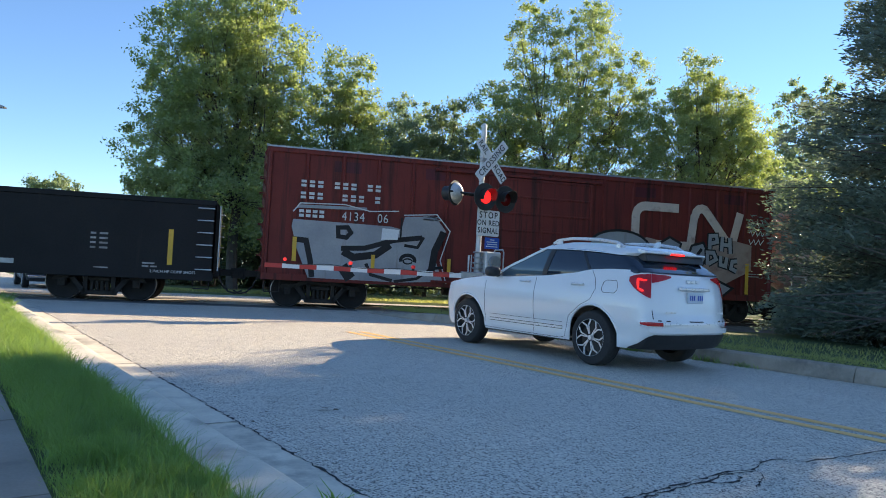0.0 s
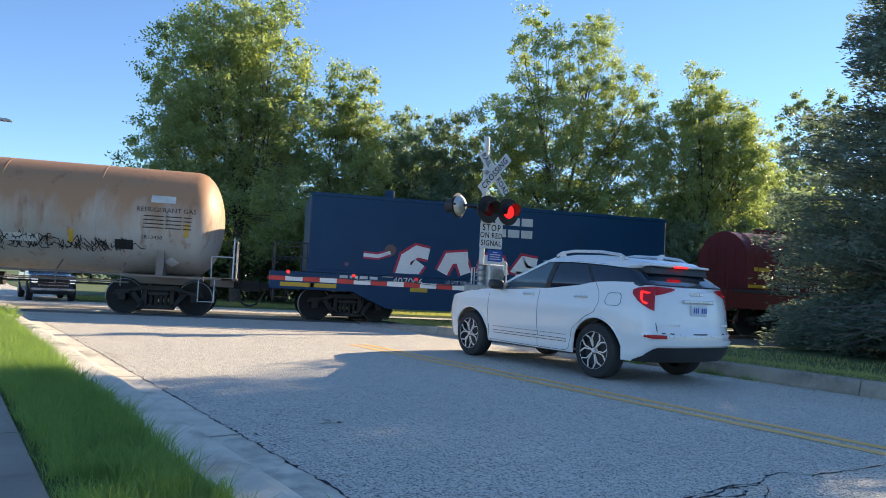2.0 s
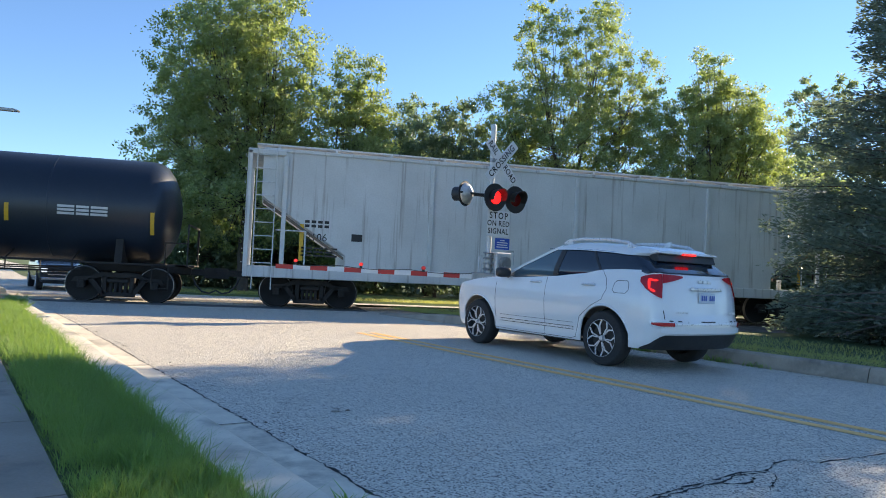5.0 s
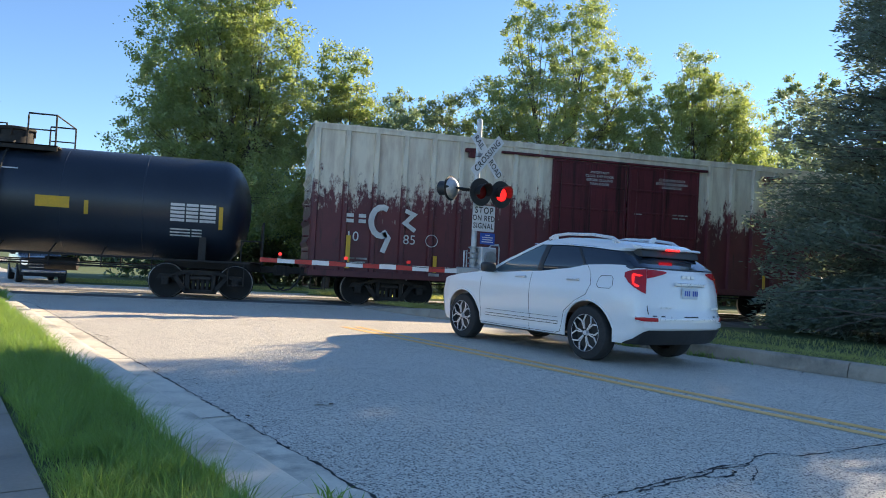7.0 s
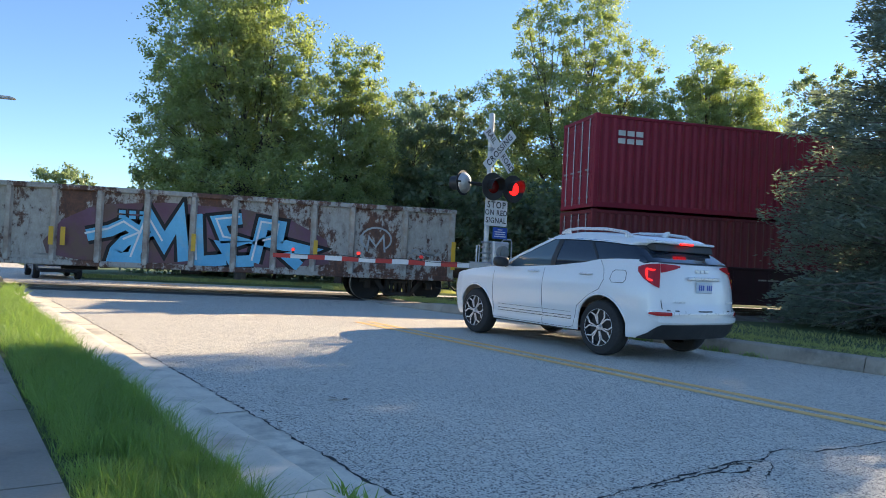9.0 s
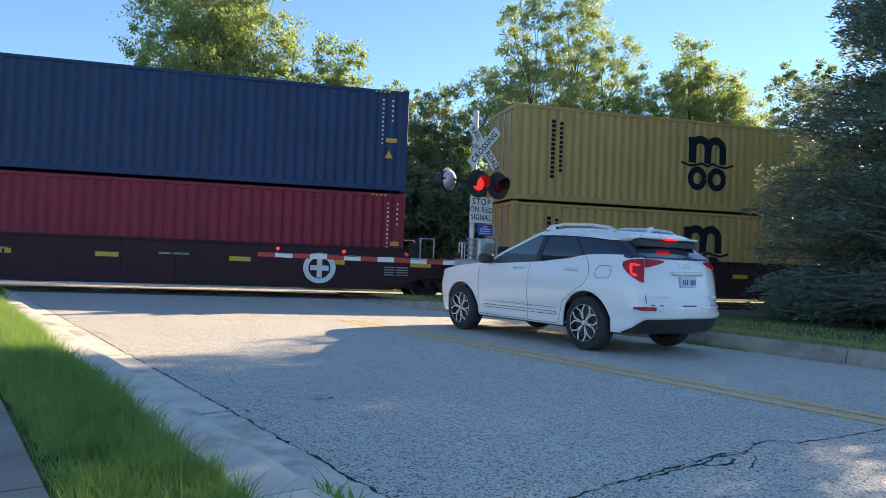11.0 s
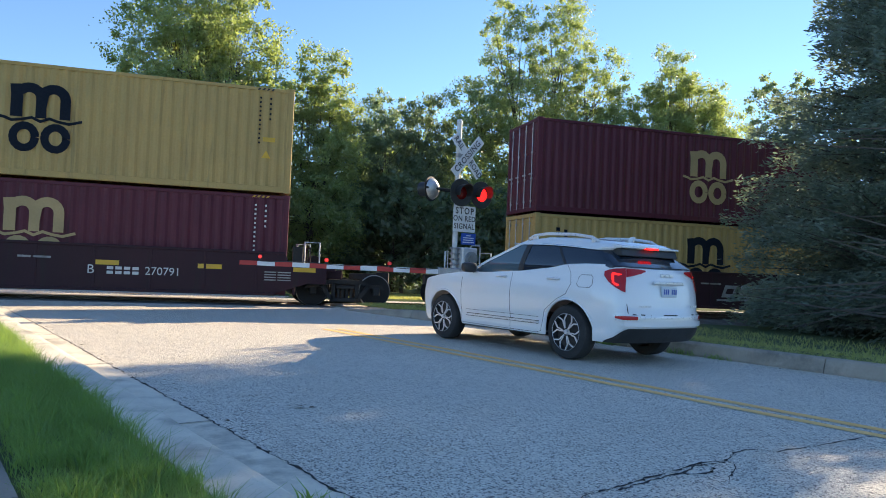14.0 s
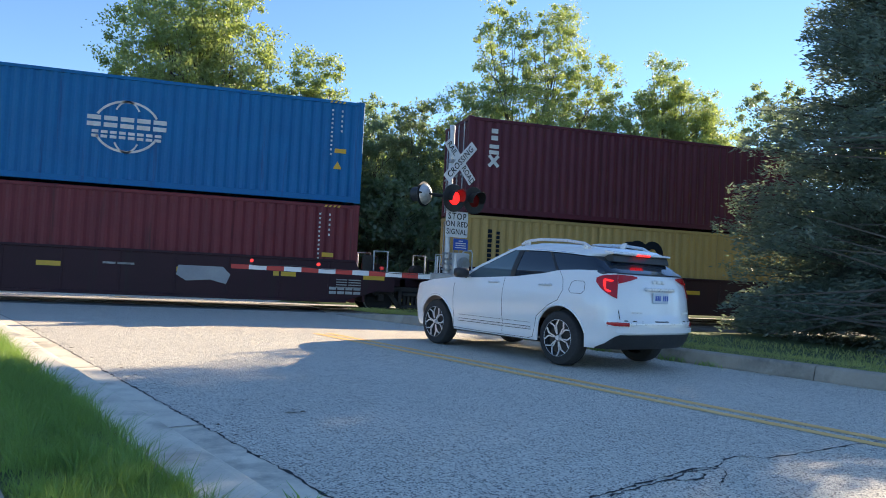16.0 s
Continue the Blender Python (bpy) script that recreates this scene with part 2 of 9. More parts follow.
def stroke(bm, pts, width, y, thick=0.004, closed=False):
    """A painted band of even width along points (x, z) on an upright face at y, seen from -y."""
    p = [Vector((a, b)) for a, b in pts]
    n = len(p)
    left, right = [], []
    for i in range(n):
        a = p[i - 1] if i or closed else p[i]
        b = p[(i + 1) % n] if i < n - 1 or closed else p[i]
        d1 = (p[i] - a).normalized() if (p[i] - a).length > 1e-6 else (b - p[i]).normalized()
        d2 = (b - p[i]).normalized() if (b - p[i]).length > 1e-6 else d1
        d = (d1 + d2).normalized() if (d1 + d2).length > 1e-3 else d1
        k = width / 2 / max(0.35, d.dot(d1))
        s = Vector((-d.y, d.x)) * k
        left.append(p[i] + s)
        right.append(p[i] - s)
    vl = [bm.verts.new((q.x, y, q.y)) for q in left]
    vr = [bm.verts.new((q.x, y, q.y)) for q in right]
    for i in range(n if closed else n - 1):
        j = (i + 1) % n
        bm.faces.new((vl[i], vr[i], vr[j], vl[j]))
    return bm


def patch(bm, pts, y):
    """A flat painted polygon (x, z) on an upright face at y."""
    bm.faces.new([bm.verts.new((a, y, b)) for a, b in pts])
    return bm


def arc(cx, cz, r, a0, a1, n=10, rz=None):
    rz = r if rz is None else rz
    return [(cx + r * math.cos(radians(a0 + (a1 - a0) * i / n)), cz + rz * math.sin(radians(a0 + (a1 - a0) * i / n))) for i in range(n + 1)]


TEXTS = {}


def lettering(text, height, mat, parent, m, name="lettering", squeeze=1.0, spacing=1.0, bold=0.0):
    """Flat letters, cap height in metres; m places their middle, letters lie in its x-y plane."""
    key = (text, spacing, bold)
    if key not in TEXTS:
        cu = bpy.data.curves.new("letters", "FONT")
        cu.body, cu.align_x, cu.align_y, cu.size, cu.space_character, cu.offset = text, "CENTER", "CENTER", 1.0, spacing, bold
        cu.resolution_u = 3
        ob = new("letters", cu)
        bpy.context.view_layer.update()
        TEXTS[key] = bpy.data.meshes.new_from_object(ob.evaluated_get(bpy.context.evaluated_depsgraph_get()))
        bpy.data.objects.remove(ob)
    me = TEXTS[key].copy()
    me.materials.clear()
    me.materials.append(mat)
    k = height / 0.69
    me.transform(Matrix.Diagonal((k * squeeze, k, 1, 1)))
    ob = new(name, me)
    ob.parent = parent
    ob.matrix_basis = m
    return ob


def on_side(x, y, z):
    """Writing on a face that looks to -y."""
    return pose(x, y, z, 90, 0, 0)


ROAD_D = Vector((-0.358, 0.934))
ROAD_R = Vector((0.934, 0.358))


def road_xy(u, v):
    """From road metres (u along, v to the right) to the plan."""
    return ROAD_D.x * u + ROAD_R.x * v, ROAD_D.y * u + ROAD_R.y * v


def ease(a):
    a = min(max(a, 0.0), 1.0)
    return a * a * (3 - 2 * a)


def lie(x, y):
    """The road's height: level, a little lower at the rails, falling away beyond them."""
    return -0.05 * ease((y + 9) / 6) - 0.3 * ease((y - 2.2) / 9) - 0.25 * ease((y - 12) / 30)

# ---- ground, road, kerbs ----


def sheet(name, us, vs, dz, mat, label, category, kind="structure", parent=None):
    """A strip along the road from rows of u and v, laid on the lie of the land."""
    verts, faces = [], []
    for u in us:
        for v in vs:
            x, y = road_xy(u, v)
            verts.append((x, y, lie(x, y) + dz))
    n = len(vs)
    for i in range(len(us) - 1):
        for j in range(n - 1):
            faces.append((i * n + j, i * n + j + 1, (i + 1) * n + j + 1, (i + 1) * n + j))
    ob = raw(name, verts, faces, mat, parent)
    return tagged(ob, label, category, "", kind)


def build_ground():
    xs = [-900, -400, -160, -80] + [-50 + 2.5 * i for i in range(41)] + [80, 160, 400, 900]
    ys = [-700, -200, -80, -40] + [-30 + 1.5 * i for i in range(61)] + [90, 160, 400, 900]
    verts = []
    for y in ys:
        for x in xs:
            v = Vector((x, y)).dot(ROAD_R)
            verts.append((x, y, lie(x, y) - 0.06 - 0.12 * ease((abs(y) < 4) * 1.0)))
    n = len(xs)
    faces = [(j * n + i, j * n + i + 1, (j + 1) * n + i + 1, (j + 1) * n + i) for j in range(len(ys) - 1) for i in range(n - 1)]
    tagged(raw("ground", verts, faces, GRASS_SOIL), "rough green grass and soil around the crossing", "ground", "", "structure")
    us = [-30 + 1.0 * i for i in range(90)] + [62, 66, 72, 80, 95, 120, 160]
    sheet("road", us, [-5.66, -3.5, -1.36, 0.3, 1.96], 0.0, ASPHALT, "worn grey two-lane asphalt road over the crossing", "road")
    # the street that runs along the far side of the rails
    cross = [(x, y) for y in (2.2, 3.4, 4.8, 6.2, 7.6, 9, 10.3, 11.7) for x in (-60, -30, -14, -7, 0, 7, 20, 60)]
    faces = [(j * 8 + i, j * 8 + i + 1, j * 8 + i + 9, j * 8 + i + 8) for j in range(7) for i in range(7)]
    tagged(raw("cross_street", [(x, y, lie(x, y) - 0.006) for x, y in cross], faces, ASPHALT), "pale asphalt street along the far side of the rails", "road", "", "structure")
    sheet("road_shoulder", [-5.0, -4.2, -3.4, -2.6, -1.8, -1.0, -0.4], [1.955, 2.6, 3.4, 4.4], -0.008, ASPHALT, "grey asphalt shoulder between kerb and rails", "road")
    root = thing("gutter", "pale concrete gutter slabs beside the asphalt", "gutter", kind="structure")
    for i in range(12):
        a, b = -30.37 + 3.05 * i, -30.37 + 3.05 * (i + 1)
        rows = [a + 0.006, a + 0.02, a + 1.5, b - 0.02, b - 0.006]
        verts, faces = [], []
        for j, u in enumerate(rows):
            for v in (-5.972, -5.8, -5.66):
                x, y = road_xy(u, v)
                verts.append((x, y, lie(x, y) + (-0.015 if j in (0, 4) else 0.007)))
        faces = [(j * 3 + k, j * 3 + k + 1, j * 3 + k + 4, j * 3 + k + 3) for j in range(4) for k in range(2)]
        raw("gutter_slab", verts, faces, CONCRETE, root)
        corners = [road_xy(uu, vv) for uu, vv in ((a - 0.007, -5.98), (a - 0.005, -5.66), (a + 0.008, -5.66), (a + 0.005, -5.98))]
        raw("gutter_joint", [(x, y, lie(x, y) + 0.011) for x, y in corners], [(0, 1, 2, 3)], CRACK_TAR, root)


def kerb_profile(side):
    if side < 0:
        return [(-5.97, -0.1), (-5.97, 0.004), (-5.99, 0.07), (-6.01, 0.105), (-6.04, 0.122), (-6.09, 0.128), (-6.33, 0.124), (-6.33, -0.1)]
    return [(1.96, -0.1), (1.96, 0.03), (2.0, 0.165), (2.03, 0.19), (2.15, 0.195), (2.15, -0.1)]


def build_kerb(name, side, spans, label):
    root = thing(name, label, "kerb", kind="structure")
    prof = kerb_profile(side)
    for u0, u1 in spans:
        k = max(1, round((u1 - u0) / 3.05))
        for i in range(k):
            a, b = u0 + (u1 - u0) * i / k + 0.006, u0 + (u1 - u0) * (i + 1) / k - 0.006
            bm = bmesh.new()
            rings = []
            for f in range(5):
                u = a + (b - a) * f / 4
                ring = []
                for v, z in prof:
                    x, y = road_xy(u, v)
                    if side > 0 and z > 0:
                        z *= 0.12 + 0.88 * ease((-3.3 - u) / 3.2)
                    ring.append(bm.verts.new((x, y, z + lie(x, y))))
                rings.append(ring)
            for ra, rb in zip(rings, rings[1:]):
                for j in range(len(prof)):
                    bm.faces.new((ra[j], ra[(j + 1) % len(prof)], rb[(j + 1) % len(prof)], rb[j]))
            bm.faces.new(rings[0])
            bm.faces.new(rings[-1][::-1])
            part("kerb_stone", bm, CONCRETE if side < 0 else KERB_GREY, root)


def build_pavement():
    root = thing("pavement", "grey concrete pavement slabs beside the grass strip", "pavement", kind="structure")
    for i in range(14):
        a, b = -26 + 1.55 * i + 0.008, -26 + 1.55 * (i + 1) - 0.008
        bm = bmesh.new()
        pts = [road_xy(u, v) for u, v in ((a, -8.6), (b, -8.6), (b, -7.0), (a, -7.0))]
        prism(bm, pts, 0.02, 0.13, "z")
        part("slab", bm, PAVING, root)


def build_lines():
    root = thing("centre_line", "worn double yellow centre line painted on the asphalt", "road marking", kind="structure")
    for v in (-1.49, -1.235):
        us = [-30 + 0.75 * i for i in range(30)]
        us = [u for u in us if u < -8.9] + [-8.85]
        sheet("yellow_line", us, [v - 0.065, v + 0.065], 0.004, YELLOW_LINE, "", "", "", root)
        sheet("yellow_line", [3.6 + i * 0.8 for i in range(8)], [v - 0.065, v + 0.065], 0.004, YELLOW_LINE, "", "", "", root)


def build_track():
    root = thing("railway_track", "single railway track, rusty rails on ballast and timber ties", "railway track", kind="structure")
    bm = bmesh.new()
    prism(bm, [(-2.9, -0.28), (-1.7, -0.13), (1.7, -0.13), (2.9, -0.28), (2.9, -0.6), (-2.9, -0.6)], -60, 330, "x")
    part("ballast_bed", bm, BALLAST, root)
    for s in (-1, 1):
        bm = bmesh.new()
        y = s * 0.753
        prism(bm, [(y - 0.07, -0.22), (y + 0.07, -0.22), (y + 0.012, -0.19), (y + 0.012, -0.1), (y + 0.036, -0.09), (y + 0.036, -0.058), (y - 0.036, -0.058), (y - 0.036, -0.09), (y - 0.012, -0.1), (y - 0.012, -0.19)], -60, 330, "x")
        part("rail", bm, RAIL_STEEL, root)
        bm = bmesh.new()
        box(bm, -60, 330, y - 0.034, y + 0.034, -0.058, -0.05)
        part("rail_head", bm, RAIL_TOP, root)
    bm = bmesh.new()
    box(bm, -0.11, 0.11, -1.3, 1.3, -0.38, -0.115, 0.012)
    tie = part("tie", bm, TIMBER, root, m=pose(-20, 0, 0))
    for i in range(1, 120):
        x = -20 + 0.5 * i
        if not -8.2 < x < 2.9:
            share("tie", tie.data, root, pose(x, 0, 0, 0, 0, random.uniform(-1, 1)))
    bm = bmesh.new()
    box(bm, -8.2, 2.9, -0.66, 0.66, -0.3, -0.052, 0.01)
    part("crossing_panel", bm, PANEL_RUBBER, root)
    for s in (-1, 1):
        bm = bmesh.new()
        box(bm, -8.2, 2.9, s * 0.82, s * 1.75, -0.3, -0.046, 0.008)
        part("crossing_panel", bm, PANEL_RUBBER, root)


def build_crack():
    runs = [[(1.55, -18.26), (1.8, -18.15), (2.06, -18.0), (2.3, -17.9), (2.47, -17.81), (2.67, -17.72), (2.98, -17.57), (3.22, -17.53), (3.4, -17.36), (3.55, -17.29), (3.74, -17.37), (4.08, -17.28), (4.61, -17.12), (5.3, -16.95), (6.2, -16.9)],
            [(3.22, -17.53), (3.2, -17.62), (3.07, -17.78), (2.95, -17.9)], [(2.98, -17.57), (3.02, -17.68), (2.93, -17.76)],
            [(2.2, -17.99), (2.45, -17.87), (2.7, -17.76), (2.95, -17.62), (3.2, -17.56)], [(2.75, -17.75), (2.88, -17.78), (3.02, -17.68)]]
    rng = random.Random(4)
    bm = bmesh.new()
    for run in runs:
        fine = []
        for a, b in zip(run, run[1:]):
            for k in range(6):
                f = k / 6
                fine.append((a[0] + (b[0] - a[0]) * f + rng.uniform(-0.012, 0.012), a[1] + (b[1] - a[1]) * f + rng.uniform(-0.012, 0.012)))
        fine.append(run[-1])
        prev = None
        for p in fine:
            w = rng.choice((0.002, 0.004, 0.006, 0.009, 0.014))
            pair = (bm.verts.new((p[0], p[1] - w, 0.0025)), bm.verts.new((p[0], p[1] + w, 0.0025)))
            if prev:
                bm.faces.new((prev[0], pair[0], pair[1], prev[1]))
            prev = pair
    # the open joint between gutter and asphalt
    prev = None
    for i in range(360):
        u = -22 + 0.05 * i
        w = rng.choice((0.002, 0.003, 0.004, 0.006, 0.009, 0.015))
        x, y = road_xy(u, -5.66 + rng.uniform(-0.012, 0.018))
        z = lie(x, y) + 0.0085
        pair = (bm.verts.new((x - ROAD_R.x * w, y - ROAD_R.y * w, z)), bm.verts.new((x + ROAD_R.x * w, y + ROAD_R.y * w, z)))
        if prev:
            bm.faces.new((prev[0], pair[0], pair[1], prev[1]))
        prev = pair
    tagged(part("road_crack", bm, CRACK_TAR), "dark open cracks winding across the asphalt", "road crack", "", "structure")


def build_litter():
    """Fallen leaves and grit on the asphalt, thickest along the gutter."""
    rng = random.Random(21)
    verts, faces = [], []
    spots = [(rng.uniform(-21, -6), -5.66 + abs(rng.gauss(0, 0.12)), 0.022) for i in range(90)]
    spots += [(rng.uniform(-21, -5), 1.96 - abs(rng.gauss(0, 0.1)), 0.02) for i in range(120)]
    spots += [(rng.uniform(-21, -6), rng.uniform(-5.4, 1.8), 0.014) for i in range(70)]
    spots += [(-14.92, -4.9, 0.07), (-15.0, -4.84, 0.05), (-14.88, -4.97, 0.05)]
    for u, v, r in spots:
        x, y = road_xy(u, v)
        z = lie(x, y) + 0.009
        a, n, k = rng.uniform(0, 6.28), 5, len(verts)
        r *= rng.uniform(0.5, 1.3)
        for j in range(n):
            b = a + 6.283 * j / n
            q = r * rng.uniform(0.5, 1.0)
            verts.append((x + q * math.cos(b), y + q * math.sin(b) * 0.7, z + rng.uniform(0, 0.35) * r))
        faces.append(tuple(range(k, k + n)))
    leaf = surface("dry_leaf", (0.1, 0.07, 0.035), (0.06, 0.05, 0.03), 0.9, 0, 3, 30, 0)
    tagged(raw("leaf_litter", verts, faces, leaf), "dry brown leaf scraps and grit on the asphalt", "leaf litter", "", "stuff")


build_ground()
build_kerb("kerb_left", -1, [(-26, -2.6), (4.2, 10.4)], "pale concrete kerb with joints along the grass strip")
build_kerb("kerb_right", 1, [(-27.9, -3.4)], "grey concrete kerb, stained and weedy at its foot")
build_pavement()
build_lines()
build_track()
build_crack()
build_litter()


def build_verges():
    us = [-28 + 0.5 * i for i in range(48)]
    sheet("verge_left", us, [-7.02, -6.9, -6.6, -6.42, -6.325], 0.09, GRASS_SOIL, "grass strip between kerb and pavement", "grass verge")
    sheet("lawn_left", us, [-40, -20, -8.59], 0.1, GRASS_SOIL, "mown lawn beyond the pavement", "lawn")
    verts, faces = [], []
    vs = [(2.149, 0.185), (2.6, 0.19), (3.4, 0.16), (4.5, 0.1), (6.0, 0.03), (9.0, -0.02), (16, -0.04)]
    us = [-45 + 1.0 * i for i in range(41)]
    for u in us:
        for v, z in vs:
            x, y = road_xy(u, v)
            verts.append((x, min(y, -2.85), (z + lie(x, y)) * ease((-2.6 - y) / 1.6) - 0.25 * (1 - ease((-2.6 - y) / 1.6))))
    n = len(vs)
    for i in range(len(us) - 1):
        for j in range(n - 1):
            faces.append((i * n + j, i * n + j + 1, (i + 1) * n + j + 1, (i + 1) * n + j))
    tagged(raw("verge_right", verts, faces, GRASS_SOIL), "grass bank behind the kerb under the cedar", "grass verge", "", "structure")
    def lawn(name, label, rows):
        """A raised sheet of grass from rows of (y, west x, east x)."""
        verts, faces, k = [], [], 24
        for y, a, b in rows:
            for i in range(k + 1):
                x = a + (b - a) * (i / k) ** 1.6
                edge = i == 0 or y in (rows[0][0], rows[-1][0])
                verts.append((x, y, lie(x, y) + (-0.03 if edge else 0.07)))
        for j in range(len(rows) - 1):
            for i in range(k):
                faces.append((j * (k + 1) + i, j * (k + 1) + i + 1, (j + 1) * (k + 1) + i + 1, (j + 1) * (k + 1) + i))
        tagged(raw(name, verts, faces, GRASS_SOIL), label, "grass verge", "", "structure")
    lawn("verge_island", "sunlit grass island across the rails", [(3.5, 3.6, 70), (3.7, 2.8, 70), (5, 2.0, 70), (6.8, 2.0, 70), (8.6, 2.6, 70), (9.5, 3.4, 70), (9.7, 4.4, 70)])
    lawn("verge_east", "rough dark grass beyond the rails", [(y, 8.6, 90) for y in (2.7, 2.9, 5, 7, 9, 11.2, 11.4)])
    lawn("verge_far", "green grass in front of the wood across the street", [(y, -7.3 - 0.383 * (y - 11.5), 90) for y in (11.5, 11.7, 13, 15, 18, 22, 30, 45, 70)])
    sheet("verge_far_left", [4.5 + i for i in range(60)], [-60, -20, -12, -9.6], 0.1, GRASS_SOIL, "grass beyond the rails beside the road", "grass verge")

build_verges()

# ---- the train ----
TRAIN_START = []
RAIL_Z = -0.05


def far_along(t):
    """Metres that the train has run at t seconds; it slows a little."""
    return 16.858 * t - 0.0201 * t * t


def paint(name, a, b, rough=0.45, dirt=None, at=0.6, streak=1.0, coat=0.0, shine=0.22):
    a, b = (tuple(min(0.8, c * 1.4) for c in k) for k in (a, b))
    m = surface(name, a, b, rough, 0.0, 0.9, 22, 0.12, dirt, at, streak, coat)
    # chalked paint has lost most of its shine
    m.node_tree.nodes["Principled BSDF"].inputs["Specular IOR Level"].default_value = shine
    return m


CN_RED = paint("boxcar_brown_red", (0.135, 0.024, 0.018), (0.1, 0.018, 0.015), 0.55, (0.05, 0.017, 0.014), 0.58, 4)
COIL_RED = paint("coil_car_maroon", (0.115, 0.02, 0.022), (0.095, 0.017, 0.02), 0.38, (0.06, 0.018, 0.018), 0.63, 3)
GON_BLACK = paint("gondola_black", (0.006, 0.0065, 0.008), (0.01, 0.01, 0.011), 0.55, (0.02, 0.018, 0.016), 0.68, 4)
TANK_BLACK = paint("tank_black", (0.009, 0.014, 0.024), (0.013, 0.019, 0.03), 0.36, (0.024, 0.028, 0.034), 0.68, 5, 0.0, 0.6)
GATX_BLUE = paint("cover_navy", (0.005, 0.032, 0.078), (0.007, 0.037, 0.088), 0.4, (0.012, 0.036, 0.065), 0.66, 4)
DECK_GREY = paint("dark_grey_frame", (0.03, 0.034, 0.042), (0.04, 0.043, 0.05), 0.5, (0.06, 0.05, 0.045), 0.66, 4)
HOPPER_WHITE = paint("hopper_light_grey", (0.5, 0.5, 0.48), (0.44, 0.44, 0.42), 0.5, (0.3, 0.27, 0.23), 0.64, 5)
WELL_MAROON = paint("well_car_maroon", (0.032, 0.011, 0.016), (0.025, 0.01, 0.014), 0.5, (0.03, 0.02, 0.02), 0.62, 4)
GRAFF_SILVER = paint("graffiti_silver", (0.27, 0.27, 0.27), (0.2, 0.2, 0.21), 0.5, (0.2, 0.16, 0.15), 0.66, 3)
GRAFF_BLACK = paint("graffiti_black", (0.014, 0.013, 0.014), (0.025, 0.022, 0.022), 0.55)
GRAFF_PINK = paint("graffiti_crimson", (0.36, 0.03, 0.06), (0.27, 0.03, 0.06), 0.5)
GRAFF_WHITE = paint("graffiti_white", (0.66, 0.65, 0.63), (0.56, 0.55, 0.54), 0.5, (0.4, 0.2, 0.22), 0.7)
GRAFF_BLUE = paint("graffiti_sky_blue", (0.14, 0.4, 0.55), (0.09, 0.3, 0.46), 0.5, (0.35, 0.5, 0.56), 0.62)
GRAFF_PURPLE = paint("graffiti_purple", (0.15, 0.08, 0.13), (0.11, 0.05, 0.06), 0.55, (0.16, 0.1, 0.08), 0.5)
BOX_MAROON = paint("boxcar_maroon", (0.095, 0.019, 0.024), (0.07, 0.016, 0.02), 0.45, (0.03, 0.012, 0.012), 0.58, 4)
FADED_PRINT = surface("faded_stencil", (0.42, 0.41, 0.39), (0.26, 0.25, 0.24), 0.6, 0, 5, 60, 0.05, (0.12, 0.1, 0.09), 0.55)


def weathered_gondola():
    """Chalky off-white paint that has come off in flakes, down to brown rust."""
    m, t, p = material("rusted_gondola")
    v = coords(t, (1, 1, 0.7))
    a = noise_of(t, v, 1.1, 8, 0.72)
    b = noise_of(t, coords(t, (4, 4, 0.8)), 1.5, 6, 0.7)
    c = noise_of(t, v, 6.0, 6, 0.75)
    paint_col = blend(t, ramp(t, c, 0.35, 0.65), (0.44, 0.41, 0.37), (0.3, 0.27, 0.24))
    rust_col = blend(t, ramp(t, c, 0.4, 0.6), (0.17, 0.075, 0.045), (0.085, 0.042, 0.032))
    both = t.nodes.new("ShaderNodeMath")
    both.operation = "MULTIPLY_ADD"
    t.links.new(c, both.inputs[0])
    both.inputs[1].default_value = 0.55
    t.links.new(a, both.inputs[2])
    col = blend(t, ramp(t, both.outputs[0], 0.75, 0.81), paint_col, rust_col)
    col = blend(t, ramp(t, b, 0.56, 0.68, 0, 0.55), col, (0.12, 0.07, 0.055))
    t.links.new(col, p.inputs["Base Color"])
    p.inputs["Roughness"].default_value = 0.75
    bump_of(t, p, both.outputs[0], 0.4, 0.01)
    return m


def tank_rust():
    """Grey-white paint gone rusty along the crown and down the flanks."""
    m, t, p = material("rusty_white_tank")
    v = coords(t)
    sep = t.nodes.new("ShaderNodeSeparateXYZ")
    t.links.new(v, sep.inputs[0])
    streaks = noise_of(t, coords(t, (1.2, 1.2, 0.25)), 1.3, 7, 0.68)
    big = noise_of(t, v, 0.5, 5, 0.6)
    add = t.nodes.new("ShaderNodeMath")
    add.operation = "MULTIPLY_ADD"
    t.links.new(streaks, add.inputs[0])
    add.inputs[1].default_value = 2.6
    t.links.new(sep.outputs[2], add.inputs[2])
    level = ramp(t, add.outputs[0], 3.3, 4.3)
    col = blend(t, ramp(t, big, 0.4, 0.6), (0.52, 0.48, 0.43), (0.42, 0.38, 0.34))
    col = blend(t, level, col, (0.42, 0.23, 0.12))
    col = blend(t, ramp(t, noise_of(t, coords(t, (2.5, 2.5, 0.35)), 1.2, 6, 0.7), 0.56, 0.68, 0, 0.8), col, (0.3, 0.14, 0.07))
    t.links.new(col, p.inputs["Base Color"])
    p.inputs["Roughness"].default_value = 0.55
    bump_of(t, p, streaks, 0.1, 0.006)
    return m


